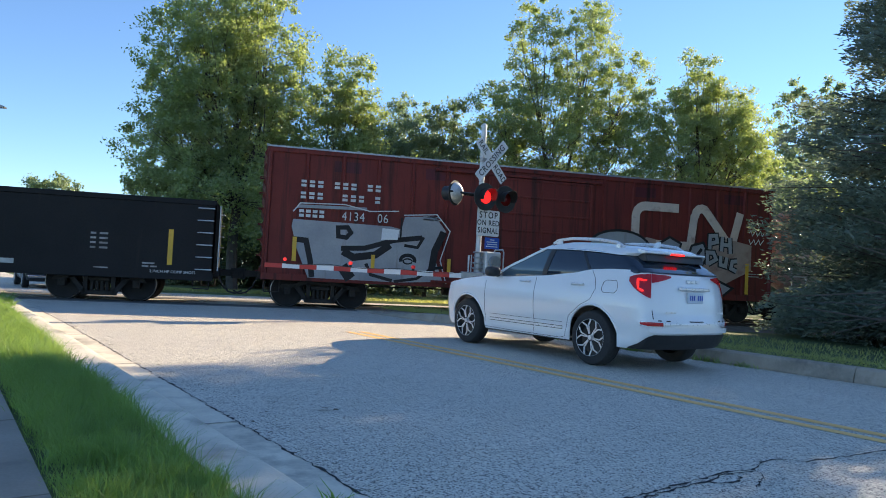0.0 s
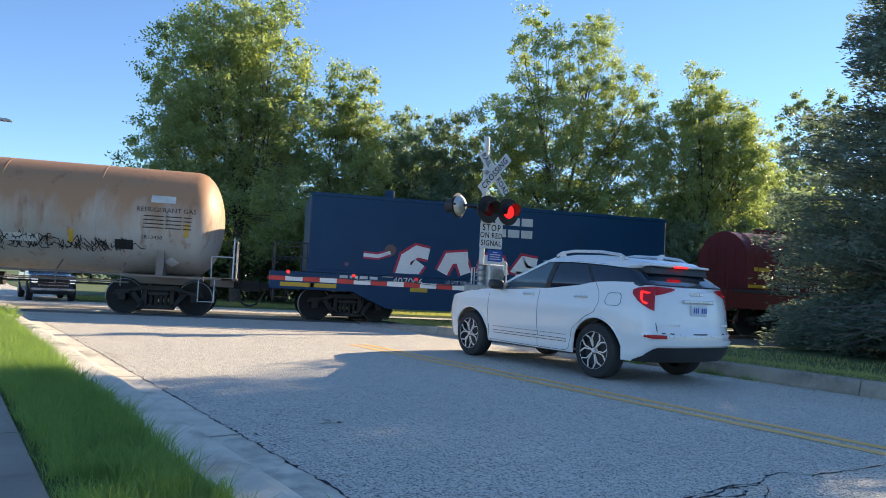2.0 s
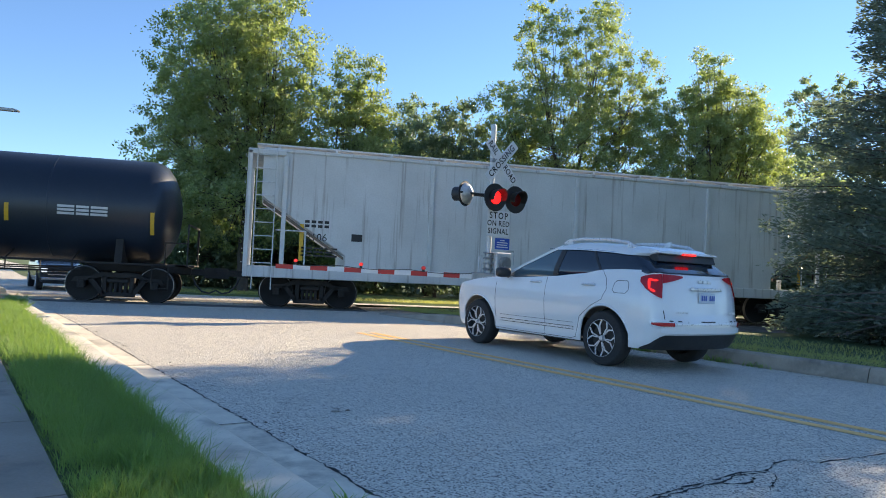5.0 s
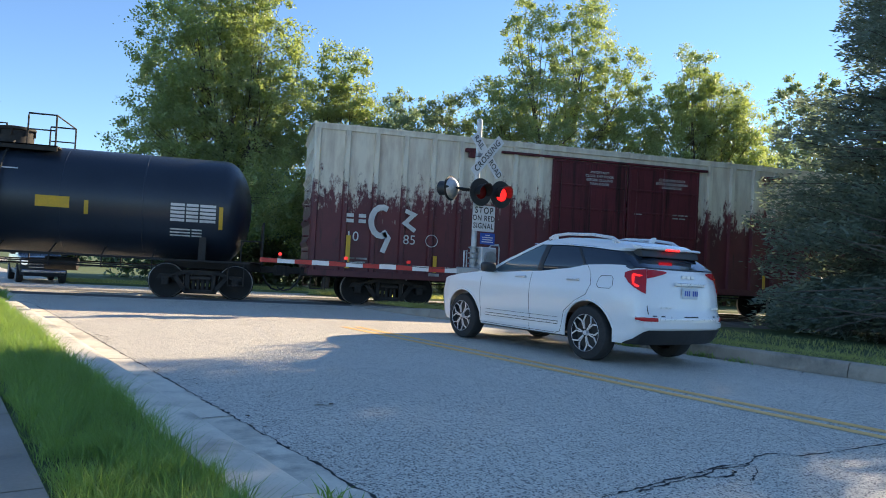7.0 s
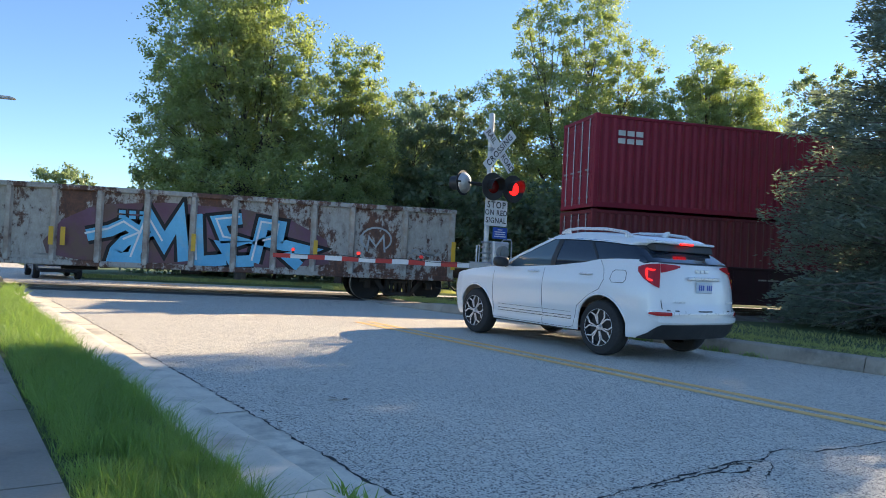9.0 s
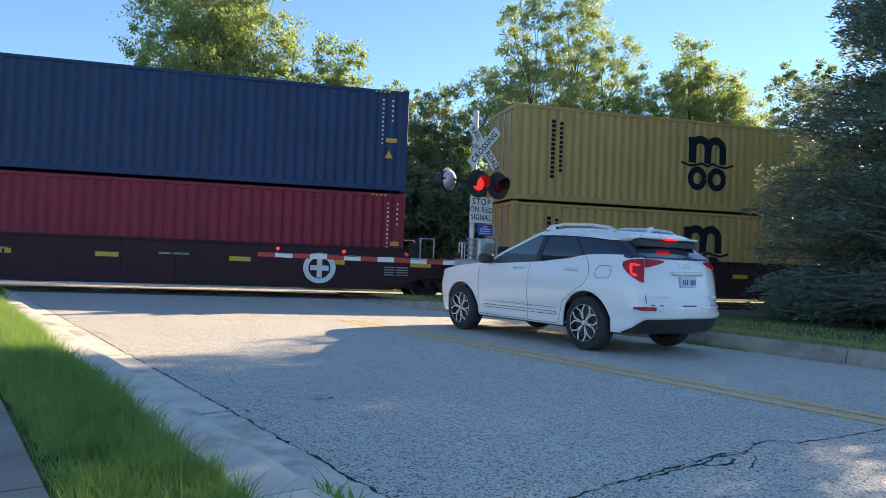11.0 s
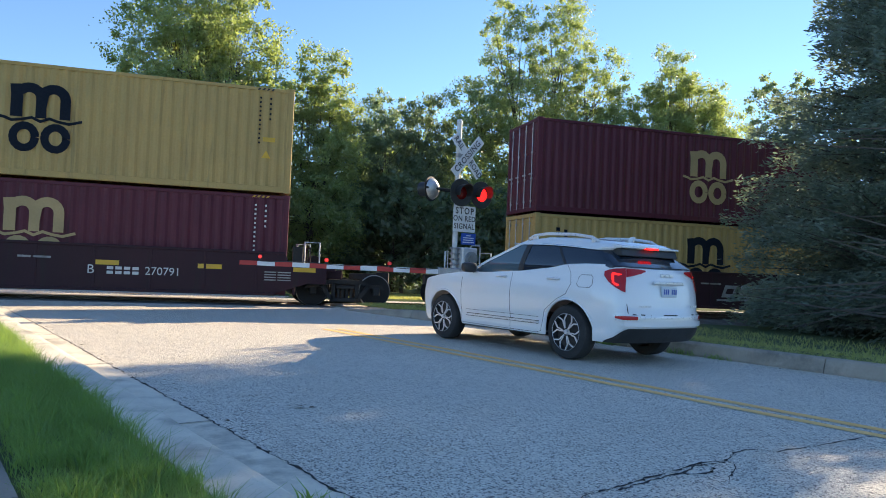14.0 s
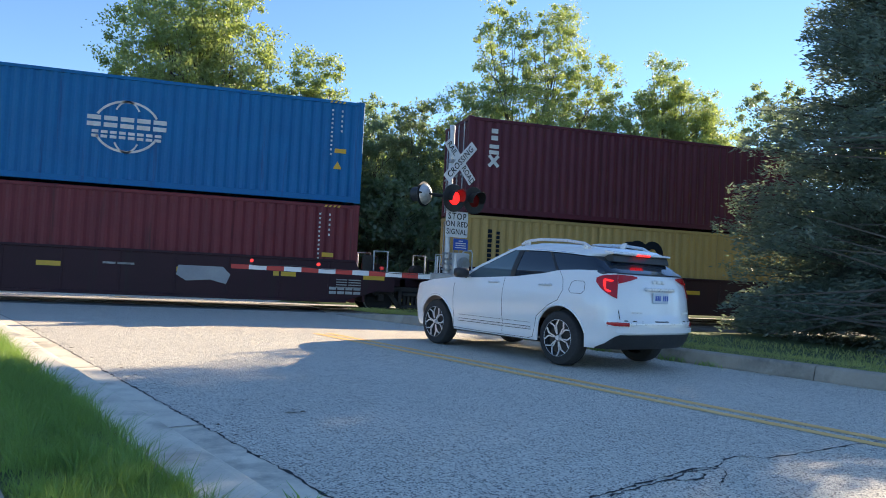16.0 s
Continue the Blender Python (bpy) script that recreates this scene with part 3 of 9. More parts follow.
def two_tone_box():
    """Cream paint flaking off in patches and runs above maroon."""
    m, t, p = material("worn_white_over_maroon")
    v = coords(t)
    sep = t.nodes.new("ShaderNodeSeparateXYZ")
    t.links.new(v, sep.inputs[0])
    runs = noise_of(t, coords(t, (1.6, 1.6, 0.3)), 2.2, 8, 0.72)
    flakes = noise_of(t, coords(t, (1, 1, 0.6)), 7.0, 6, 0.7)
    add = t.nodes.new("ShaderNodeMath")
    add.operation = "MULTIPLY_ADD"
    t.links.new(runs, add.inputs[0])
    add.inputs[1].default_value = 3.0
    t.links.new(sep.outputs[2], add.inputs[2])
    more = t.nodes.new("ShaderNodeMath")
    more.operation = "MULTIPLY_ADD"
    t.links.new(flakes, more.inputs[0])
    more.inputs[1].default_value = 2.8
    t.links.new(add.outputs[0], more.inputs[2])
    kept = ramp(t, more.outputs[0], 5.8, 6.3)
    big = noise_of(t, v, 0.6, 5, 0.6)
    red = blend(t, ramp(t, big, 0.4, 0.6), (0.135, 0.026, 0.032), (0.09, 0.02, 0.026))
    red = blend(t, ramp(t, noise_of(t, coords(t, (3, 3, 0.5)), 1.6, 6, 0.7), 0.58, 0.7, 0, 0.7), red, (0.035, 0.014, 0.016))
    cream = blend(t, ramp(t, noise_of(t, coords(t, (2, 2, 0.4)), 2.0, 6, 0.65), 0.4, 0.7), (0.72, 0.66, 0.53), (0.5, 0.42, 0.33))
    t.links.new(blend(t, kept, red, cream), p.inputs["Base Color"])
    p.inputs["Roughness"].default_value = 0.5
    bump_of(t, p, flakes, 0.12, 0.006)
    return m


GON_RUST = weathered_gondola()
TANK_RUST = tank_rust()
BOX_TWO = two_tone_box()


def wheelset_mesh():
    bm = bmesh.new()
    rod(bm, (0, -0.85, 0.455), (0, 0.85, 0.455), 0.085, seg=14)
    for s in (-1, 1):
        prof = [(0.0, 0.09), (0.055, 0.11), (0.05, 0.33), (0.07, 0.385), (0.07, 0.44), (0.065, 0.455), (-0.04, 0.462), (-0.055, 0.485), (-0.07, 0.48), (-0.07, 0.385), (-0.02, 0.33), (-0.03, 0.11)]
        lathe(bm, [(s * (0.755 + a), r) for a, r in prof], 40, "y", (0, 0, 0.455))
        rod(bm, (0, s * 0.98, 0.455), (0, s * 1.13, 0.455), 0.1, 0.085, 14)
        for k in range(3):
            a = radians(120 * k + 30)
            rod(bm, (0.05 * math.cos(a), s * 1.12, 0.455 + 0.05 * math.sin(a)), (0.05 * math.cos(a), s * 1.15, 0.455 + 0.05 * math.sin(a)), 0.018, seg=6)
    bmesh.ops.translate(bm, verts=bm.verts[:], vec=(0, 0, -0.455))
    return bm


def side_frame_mesh(s):
    bm = bmesh.new()
    y0, y1 = s * 1.0, s * 1.13
    top = [(-1.12, 0.5), (-1.05, 0.62), (-0.7, 0.64), (-0.45, 0.76), (0.45, 0.76), (0.7, 0.64), (1.05, 0.62), (1.12, 0.5), (0.95, 0.5), (0.8, 0.53), (0.42, 0.64), (-0.42, 0.64), (-0.8, 0.53), (-0.95, 0.5)]
    prism(bm, top, y0, y1)
    for d in (-1, 1):
        prism(bm, [(d * 0.74, 0.6), (d * 0.6, 0.6), (d * 0.28, 0.2), (d * 0.4, 0.16)], y0, y1)
        prism(bm, [(d * 0.38, 0.66), (d * 0.28, 0.66), (d * 0.28, 0.18), (d * 0.38, 0.18)], y0, y1)
        box(bm, d * 0.98, d * 0.8, y0 - s * 0.02, y1 + s * 0.02, 0.34, 0.56, 0.02)
    box(bm, -0.42, 0.42, y0, y1, 0.14, 0.25, 0.02)
    for x in (-0.18, -0.06, 0.06, 0.18):
        rod(bm, (x, s * 1.06, 0.25), (x, s * 1.06, 0.5), 0.045, seg=10)
    box(bm, -0.26, 0.26, y0, y1 + s * 0.03, 0.5, 0.6, 0.02)
    return bm


def bolster_mesh():
    bm = bmesh.new()
    box(bm, -0.2, 0.2, -1.02, 1.02, 0.42, 0.64, 0.03)
    rod(bm, (0, 0, 0.6), (0, 0, 0.8), 0.2, seg=16)
    for d in (-1, 1):
        box(bm, d * 0.36, d * 0.42, -0.95, 0.95, 0.4, 0.5, 0.01)
        for s in (-1, 1):
            box(bm, d * 0.38, d * 0.44, s * 0.68, s * 0.82, 0.28, 0.62, 0.02)
    return bm


TRUCK_MESHES = {}
WHEELSETS = []


def add_truck(car, x, base=1.778):
    if not TRUCK_MESHES:
        for name, bm in (("truck", bolster_mesh()), ("side_frame", side_frame_mesh(-1)), ("side_frame_far", side_frame_mesh(1)), ("wheelset", wheelset_mesh())):
            me = bpy.data.meshes.new(name)
            bmesh.ops.recalc_face_normals(bm, faces=bm.faces[:])
            bm.to_mesh(me)
            bm.free()
            me.materials.append(WHEEL_STEEL if name == "wheelset" else UNDERFRAME)
            me.materials.append(WHEEL_RIM)
            if name == "wheelset":
                for poly in me.polygons:
                    c = poly.center
                    r = math.hypot(c.x, c.z)
                    if 0.435 < r < 0.462 and abs(c.y) < 0.84:
                        poly.material_index = 1
                me.shade_smooth()
                me.set_sharp_from_angle(angle=radians(35))
            TRUCK_MESHES[name] = me
    truck = share("truck", TRUCK_MESHES["truck"], car, pose(x, 0, 0))
    share("side_frame", TRUCK_MESHES["side_frame"], truck, pose(0, 0, 0))
    share("side_frame", TRUCK_MESHES["side_frame_far"], truck, pose(0, 0, 0))
    for d in (-1, 1):
        w = share("wheelset", TRUCK_MESHES["wheelset"], truck, pose(d * base / 2, 0, 0.455))
        WHEELSETS.append((w, d))
    return truck


def add_coupler(car, x, d):
    """A knuckle coupler with its air hose at an end; d is the way it points."""
    bm = bmesh.new()
    box(bm, x - d * 0.4, x + d * 0.45, -0.09, 0.09, 0.76, 0.94, 0.02)
    prism(bm, [(x + d * 0.4, -0.1), (x + d * 0.75, -0.14), (x + d * 0.8, 0.02), (x + d * 0.62, 0.05), (x + d * 0.6, 0.17), (x + d * 0.42, 0.12)], 0.7, 0.99, "z")
    part("coupler", bm, UNDERFRAME, car)
    bm = bmesh.new()
    pts = [(x + d * 0.1, -0.3, 0.72), (x + d * 0.2, -0.31, 0.5), (x + d * 0.36, -0.26, 0.33), (x + d * 0.55, -0.2, 0.28), (x + d * 0.72, -0.14, 0.36)]
    pipe(bm, pts, 0.024, 8)
    part("air_hose", bm, BLACK_PLASTIC, car)


def ladder(bm, x, y, z0, z1, w=0.4, n=6, out=-0.08, along="x"):
    """A grab-iron ladder on a side (along x) or an end (along y)."""
    for i in range(n):
        z = z0 + (z1 - z0) * i / max(1, n - 1)
        if along == "x":
            pipe(bm, [(x - w / 2, y, z), (x - w / 2, y + out, z), (x + w / 2, y + out, z), (x + w / 2, y, z)], 0.012, 5)
        else:
            pipe(bm, [(y, x - w / 2, z), (y + out, x - w / 2, z), (y + out, x + w / 2, z), (y, x + w / 2, z)], 0.012, 5)


def stripes(car, y, xs, z0, z1, w=0.1):
    for x in xs:
        bm = bmesh.new()
        patch(bm, [(x - w / 2, z0), (x + w / 2, z0), (x + w / 2, z1), (x - w / 2, z1)], y)
        part("reflector", bm, YELLOW_TAPE, car)


def bars(bm, x, z, widths, h, y, gap=0.05):
    """Unreadable small writing as plain bars."""
    for w in widths:
        patch(bm, [(x, z - h / 2), (x + w, z - h / 2), (x + w, z + h / 2), (x, z + h / 2)], y)
        x += w + gap


def small_print(car, y, rows, mat=None):
    """Rows of (x, z, widths, height)."""
    bm = bmesh.new()
    for x, z, widths, h in rows:
        bars(bm, x, z, widths, h, y, 0.04)
    ob = part("small_print", bm, mat or FADED_PRINT, car)
    ob["kind"] = "stuff"
    return ob


def car_at(name, label, left, right, group=""):
    """A car whose body spans left..right metres ahead of the plan's origin at the start."""
    mid = (left + right) / 2
    ob = thing(name, label, "railway car", pose(mid, 0, RAIL_Z), group or "freight train cars")
    TRAIN_START.append((ob, mid, 0.0, RAIL_Z))
    return ob, (right - left) / 2


def side_sill_details(car, h, w, z):
    """Steps and an underframe centre sill."""
    bm = bmesh.new()
    box(bm, -h - 0.1, h + 0.1, -0.3, 0.3, 0.72, 0.98, 0.02)
    for x in (-h * 0.45, -h * 0.15, h * 0.2, h * 0.5):
        box(bm, x - 0.08, x + 0.08, -w + 0.1, w - 0.1, 0.78, 0.96, 0.01)
    part("centre_sill", bm, UNDERFRAME, car)
    for d in (-1, 1):
        for s in (-1, 1):
            bm = bmesh.new()
            x = d * (h - 0.3)
            pipe(bm, [(x - 0.2, s * (w - 0.05), z), (x - 0.2, s * (w - 0.05), 0.42), (x + 0.2, s * (w - 0.05), 0.42), (x + 0.2, s * (w - 0.05), z)], 0.016, 5)
            part("sill_step", bm, UNDERFRAME, car)
    bm = bmesh.new()
    rod(bm, (-h * 0.3, 0.6, 0.66), (-h * 0.3 + 0.9, 0.6, 0.66), 0.2, seg=14)
    box(bm, h * 0.1, h * 0.1 + 0.5, -0.85, -0.45, 0.5, 0.82, 0.03)
    pipe(bm, [(-h * 0.9, -0.5, 0.66), (h * 0.9, -0.5, 0.66)], 0.02, 6)
    part("brake_gear", bm, UNDERFRAME, car)


def box_body(car, h, w, z0, z1, post_step, mat, roof_mat, door=None, post_d=0.06, post_w=0.12, end_ribs=9):
    """A boxcar body with posts, ribbed ends, roof and doors."""
    bm = bmesh.new()
    box(bm, -h, h, -w, w, z0, z1, 0.015)
    part("body", bm, mat, car)
    n = round(2 * h / post_step)
    bm0 = bmesh.new()
    prism(bm0, [(-post_w / 2, -w), (-post_w / 2 + 0.03, -w - post_d), (post_w / 2 - 0.03, -w - post_d), (post_w / 2, -w)], z0 + 0.14, z1 - 0.1, "z")
    first = None
    for i in range(n + 1):
        x = -h + 0.1 + (2 * h - 0.2) * i / n
        if door and door[0] - 0.1 < x < door[1] + 0.1:
            continue
        if first is None:
            first = part("side_post", bm0, mat, car, m=pose(x, 0, 0))
        else:
            share("side_post", first.data, car, pose(x, 0, 0))
        share("side_post", first.data, car, pose(x, 0, 0, 0, 0, 180))
    bm = bmesh.new()
    for s in (-1, 1):
        box(bm, -h, h, s * w, s * (w + 0.07), z0 - 0.02, z0 + 0.16, 0.01)
        box(bm, -h, h, s * w, s * (w + 0.05), z1 - 0.12, z1 + 0.01, 0.01)
    pieces("side_sill", bm, mat, car)
    for d in (-1, 1):
        bm = bmesh.new()
        for k in range(end_ribs):
            z = z0 + 0.25 + (z1 - z0 - 0.4) * k / (end_ribs - 1)
            prism(bm, [(d * h, z - 0.12), (d * (h + 0.07), z), (d * h, z + 0.12)], -w + 0.12, w - 0.12, "y")
        pieces("end_rib", bm, mat, car)
        bm = bmesh.new()
        for k in range(7):
            z = z0 + 0.2 + 0.42 * k
            if z < z1 - 0.2:
                pipe(bm, [(d * h, -w + 0.1, z), (d * (h + 0.14), -w + 0.1, z), (d * (h + 0.14), -w + 0.5, z), (d * h, -w + 0.5, z)], 0.014, 5)
        pieces("end_rung", bm, mat, car)
    bm = bmesh.new()
    prism(bm, [(-w - 0.06, z1 + 0.005), (-w - 0.06, z1 + 0.05), (0, z1 + 0.16), (w + 0.06, z1 + 0.05), (w + 0.06, z1 + 0.005)], -h - 0.03, h + 0.03, "x")
    k = round(2 * h / 1.2)
    for i in range(k + 1):
        x = -h + 2 * h * i / k
        prism(bm, [(-w - 0.07, z1 + 0.03), (-w - 0.07, z1 + 0.075), (0, z1 + 0.19), (w + 0.07, z1 + 0.075), (w + 0.07, z1 + 0.03)], x - 0.03, x + 0.03, "x")
    part("roof", bm, roof_mat, car)


def sliding_door(car, x0, x1, w, z0, z1, mat, panels=5, two=False):
    halves = [(x0, (x0 + x1) / 2 - 0.02), ((x0 + x1) / 2 + 0.02, x1)] if two else [(x0, x1)]
    for a, b in halves:
        bm = bmesh.new()
        box(bm, a, b, -w - 0.1, -w - 0.04, z0, z1, 0.01)
        door = part("door", bm, mat, car)
        bm = bmesh.new()
        for k in range(panels + 1):
            z = z0 + 0.04 + (z1 - z0 - 0.08) * k / panels
            box(bm, a + 0.02, b - 0.02, -w - 0.125, -w - 0.1, z - 0.03, z + 0.03, 0.008)
        for x in (a + 0.05, b - 0.05, (a + b) / 2):
            box(bm, x - 0.035, x + 0.035, -w - 0.13, -w - 0.1, z0, z1, 0.008)
        pieces("door_rib", bm, mat, door)
        bm = bmesh.new()
        pipe(bm, [(a + 0.25, -w - 0.16, z0 + 0.1), (a + 0.25, -w - 0.16, z1 - 0.1)], 0.018, 6)
        box(bm, a + 0.2, a + 0.3, -w - 0.17, -w - 0.12, z0 + 0.6, z0 + 0.75, 0.01)
        part("lock_bar", bm, mat, door)
    bm = bmesh.new()
    box(bm, x0 - 1.6, x1 + 0.3, -w - 0.14, -w - 0.02, z0 - 0.1, z0 - 0.03, 0.01)
    box(bm, x0 - 1.6, x1 + 0.3, -w - 0.12, -w - 0.02, z1 + 0.02, z1 + 0.09, 0.01)
    pieces("door_track", bm, mat, car)


def black_gondola():
    car, h = car_at("gondola_car", "black steel gondola car with yellow reflector strips", -17.2, -0.93)
    w, z0, z1 = 1.5, 0.62, 2.72
    bm = bmesh.new()
    for s in (-1, 1):
        box(bm, -h, h, s * w, s * (w - 0.06), z0, z1, 0.01)
        box(bm, -h, h, s * (w + 0.03), s * (w - 0.1), z1 - 0.12, z1 + 0.02, 0.015)
    for d in (-1, 1):
        box(bm, d * h, d * (h - 0.06), -w, w, z0 + 0.2, z1, 0.01)
    box(bm, -h + 0.04, h - 0.04, -w + 0.04, w - 0.04, z0 + 0.3, z0 + 0.4, 0.01)
    pieces("wall_panel", bm, GON_BLACK, car)
    side_sill_details(car, h, w, z0)
    bm = bmesh.new()
    ladder(bm, h - 0.25, -w, z0 + 0.3, z1 - 0.2, 0.4, 6)
    ladder(bm, 0.9, h, z0 + 0.3, z1 - 0.2, 0.4, 6, 0.1, "y")
    pipe(bm, [(h + 0.1, -w + 0.1, 0.9), (h + 0.1, -w + 0.1, z1 - 0.1)], 0.02, 6)
    pieces("grab_iron", bm, ALU_PAINT, car, "worn light metal grab iron")
    stripes(car, -w - 0.006, (h - 1.09,), 1.0, 1.92, 0.12)
    stripes(car, -w - 0.006, (h - 5.9,), 1.05, 1.5, 0.12)
    for x in (h - 6.2, h - 12):
        add_truck(car, x + 3.4 if x == h - 6.2 else -h + 1.75)
    small_print(car, -w - 0.006, [(h - 3.0, 1.72 - 0.12 * i, (0.13, 0.0, 0.2), 0.05) for i in range(4)] + [(h - 1.75, 1.02, (0.3,), 0.04), (h - 1.75, 0.94, (0.16, 0.16), 0.04), (h - 2.9, 0.86, (0.35,), 0.03), (h - 6.6, 0.88, (0.7,), 0.025), (h - 6.6, 0.82, (0.9,), 0.025)])
    lettering("2 INCH HP COMP SHOES", 0.07, WHITE_PAINT, car, on_side(h - 1.0, -w - 0.006, 0.82))
    bm = bmesh.new()
    patch(bm, [(h - 5.05, 0.86), (h - 4.7, 0.86), (h - 4.7, 0.98), (h - 5.05, 0.98)], -w - 0.006)
    part("data_plate", bm, STEEL_GREY, car)
    add_coupler(car, h, 1)
    add_coupler(car, -h, -1)


def cn_boxcar():
    car, h = car_at("boxcar", "brown-red boxcar with white letters and silver graffiti", 0.28, 16.15)
    w, z0, z1 = 1.5, 0.76, 4.3
    dx0, dx1 = -1.7, 1.55
    box_body(car, h, w, z0, z1, 1.02, CN_RED, STEEL_GREY, (dx0, dx1))
    sliding_door(car, dx0, dx1, w, z0 + 0.2, z1 - 0.3, CN_RED, 6)
    side_sill_details(car, h, w, z0)
    add_truck(car, -h + 1.63)
    add_truck(car, h - 1.63)
    add_coupler(car, h, 1)
    add_coupler(car, -h, -1)
    return car, h, w


def course_tank(car, mid_r, z, half, mat, seg=40, head=0.75, taper=0.0):
    bm = bmesh.new()
    n = 9
    prof = []
    for k in range(n + 1):
        a = radians(90 * k / n)
        prof.append((-half + head * (1 - math.cos(a)), mid_r * max(0.02, math.sin(a))))
    seams = 6
    for k in range(1, seams):
        x = -half + head + (2 * half - 2 * head) * k / seams
        prof += [(x - 0.02, mid_r), (x - 0.012, mid_r + 0.006), (x + 0.012, mid_r + 0.006), (x + 0.02, mid_r)]
    prof += [(-x, r) for x, r in prof[: n + 1][::-1]]
    lathe(bm, prof, seg, "x", (0, 0, z))
    return part("tank_shell", bm, mat, car, smooth=True)


def tank_car(name, label, left, right, r, z, mat, frame_mat, dome_x, dome_mat, truck_in=1.35):
    car, h = car_at(name, label, left, right)
    course_tank(car, r, z, h, mat)
    # stub sills, saddles and walkway rail
    for d in (-1, 1):
        bm = bmesh.new()
        x = d * (h - truck_in)
        box(bm, x - 1.0, x + 1.0, -0.28, 0.28, 0.78, 1.05, 0.02)
        box(bm, d * (h + 0.35), d * (h - 0.3), -0.3, 0.3, 0.78, 1.02, 0.02)
        prism(bm, [(-1.35, 0.98), (1.35, 0.98), (1.2, z - r * 0.55), (0.7, z - r * 0.86), (-0.7, z - r * 0.86), (-1.2, z - r * 0.55)], x - 0.09, x + 0.09, "x")
        part("saddle", bm, frame_mat, car)
        bm = bmesh.new()
        box(bm, d * (h + 0.35), d * (h - 2.4), -1.45, -1.05, 0.98, 1.03, 0.01)
        box(bm, d * (h + 0.35), d * (h - 2.4), 1.05, 1.45, 0.98, 1.03, 0.01)
        box(bm, d * (h + 0.4), d * (h + 0.05), -1.45, 1.45, 0.98, 1.03, 0.01)
        part("end_platform", bm, frame_mat, car)
        bm = bmesh.new()
        pipe(bm, [(d * (h + 0.35), -1.4, 1.0), (d * (h + 0.35), -1.4, 2.1), (d * (h + 0.35), 1.4, 2.1), (d * (h + 0.35), 1.4, 1.0)], 0.022, 6)
        pipe(bm, [(d * (h + 0.35), -1.4, 1.6), (d * (h - 0.2), -1.4, 1.6), (d * (h - 0.2), -1.4, 1.0)], 0.018, 6)
        pipe(bm, [(d * (h - 0.1), -1.42, 1.0), (d * (h - 0.1), -1.42, 0.4), (d * (h - 0.5), -1.42, 0.4), (d * (h - 0.5), -1.42, 1.0)], 0.016, 5)
        part("end_handrail", bm, ALU_PAINT if frame_mat is not UNDERFRAME else frame_mat, car)
        add_truck(car, d * (h - truck_in))
        add_coupler(car, d * (h + 0.3), d)
    bm = bmesh.new()
    for s in (-1, 1):
        pipe(bm, [(-h + 2.2, s * 1.42, 1.02), (h - 2.2, s * 1.42, 1.02)], 0.03, 6)
        pipe(bm, [(-h + 2.2, s * 1.42, 0.82), (h - 2.2, s * 1.42, 0.82)], 0.018, 6)
        k = 7
        for i in range(k + 1):
            x = -h + 2.4 + (2 * h - 4.8) * i / k
            pipe(bm, [(x, s * 1.42, 1.06), (x, s * 1.42, 0.72)], 0.018, 5)
            pipe(bm, [(x, s * 1.42, 1.04), (x, s * 0.8, z - r * 0.8)], 0.02, 5)
    part("side_rail", bm, frame_mat, car)
    bm = bmesh.new()
    box(bm, -1.0, 0.2, -0.3, 0.3, 0.62, z - r + 0.05, 0.04)
    pipe(bm, [(-h + 2, -0.4, 0.74), (h - 2, -0.4, 0.74)], 0.025, 6)
    rod(bm, (1.3, 0.4, 0.75), (2.1, 0.4, 0.75), 0.18, seg=12)
    part("brake_gear", bm, UNDERFRAME, car)
    # fittings platform over the crown
    top = z + r
    bm = bmesh.new()
    lathe(bm, [(top - 0.12, 0.42), (top + 0.33, 0.42), (top + 0.36, 0.46), (top + 0.42, 0.46), (top + 0.44, 0.4), (top + 0.46, 0.1)], 22, "z", (dome_x, 0, 0))
    for k in range(8):
        a = radians(45 * k)
        rod(bm, (dome_x + 0.44 * math.cos(a), 0.44 * math.sin(a), top + 0.2), (dome_x + 0.44 * math.cos(a), 0.44 * math.sin(a), top + 0.36), 0.03, seg=6)
    part("manway_dome", bm, dome_mat, car, smooth=True)
    bm = bmesh.new()
    for s in (-1, 1):
        box(bm, dome_x - 1.25, dome_x + 1.25, s * 0.55, s * 1.05, top - 0.12, top - 0.08, 0.005)
        box(bm, dome_x - 1.25, dome_x + 1.25, s * 1.0, s * 1.05, top - 0.22, top - 0.08, 0.005)
    part("top_platform", bm, frame_mat, car)
    bm = bmesh.new()
    for s in (-1, 1):
        for a, b in ((-1.2, -0.55), (0.55, 1.2)):
            pipe(bm, [(dome_x + a, s * 1.02, top - 0.1), (dome_x + a, s * 1.02, top + 0.62), (dome_x + a + 0.08 * (1 if a < 0 else 0), s * 1.02, top + 0.7), (dome_x + b, s * 1.02, top + 0.7), (dome_x + b, s * 1.02, top - 0.1)], 0.024, 6)
            pipe(bm, [(dome_x + a, s * 1.02, top + 0.3), (dome_x + b, s * 1.02, top + 0.3)], 0.018, 6)
    for d in (-1.2, 1.2):
        pipe(bm, [(dome_x + d, -1.02, top + 0.7), (dome_x + d, 1.02, top + 0.7)], 0.02, 6)
    pieces("top_handrail", bm, frame_mat, car)
    # side ladder from sill to platform, bent round the shell
    bm = bmesh.new()
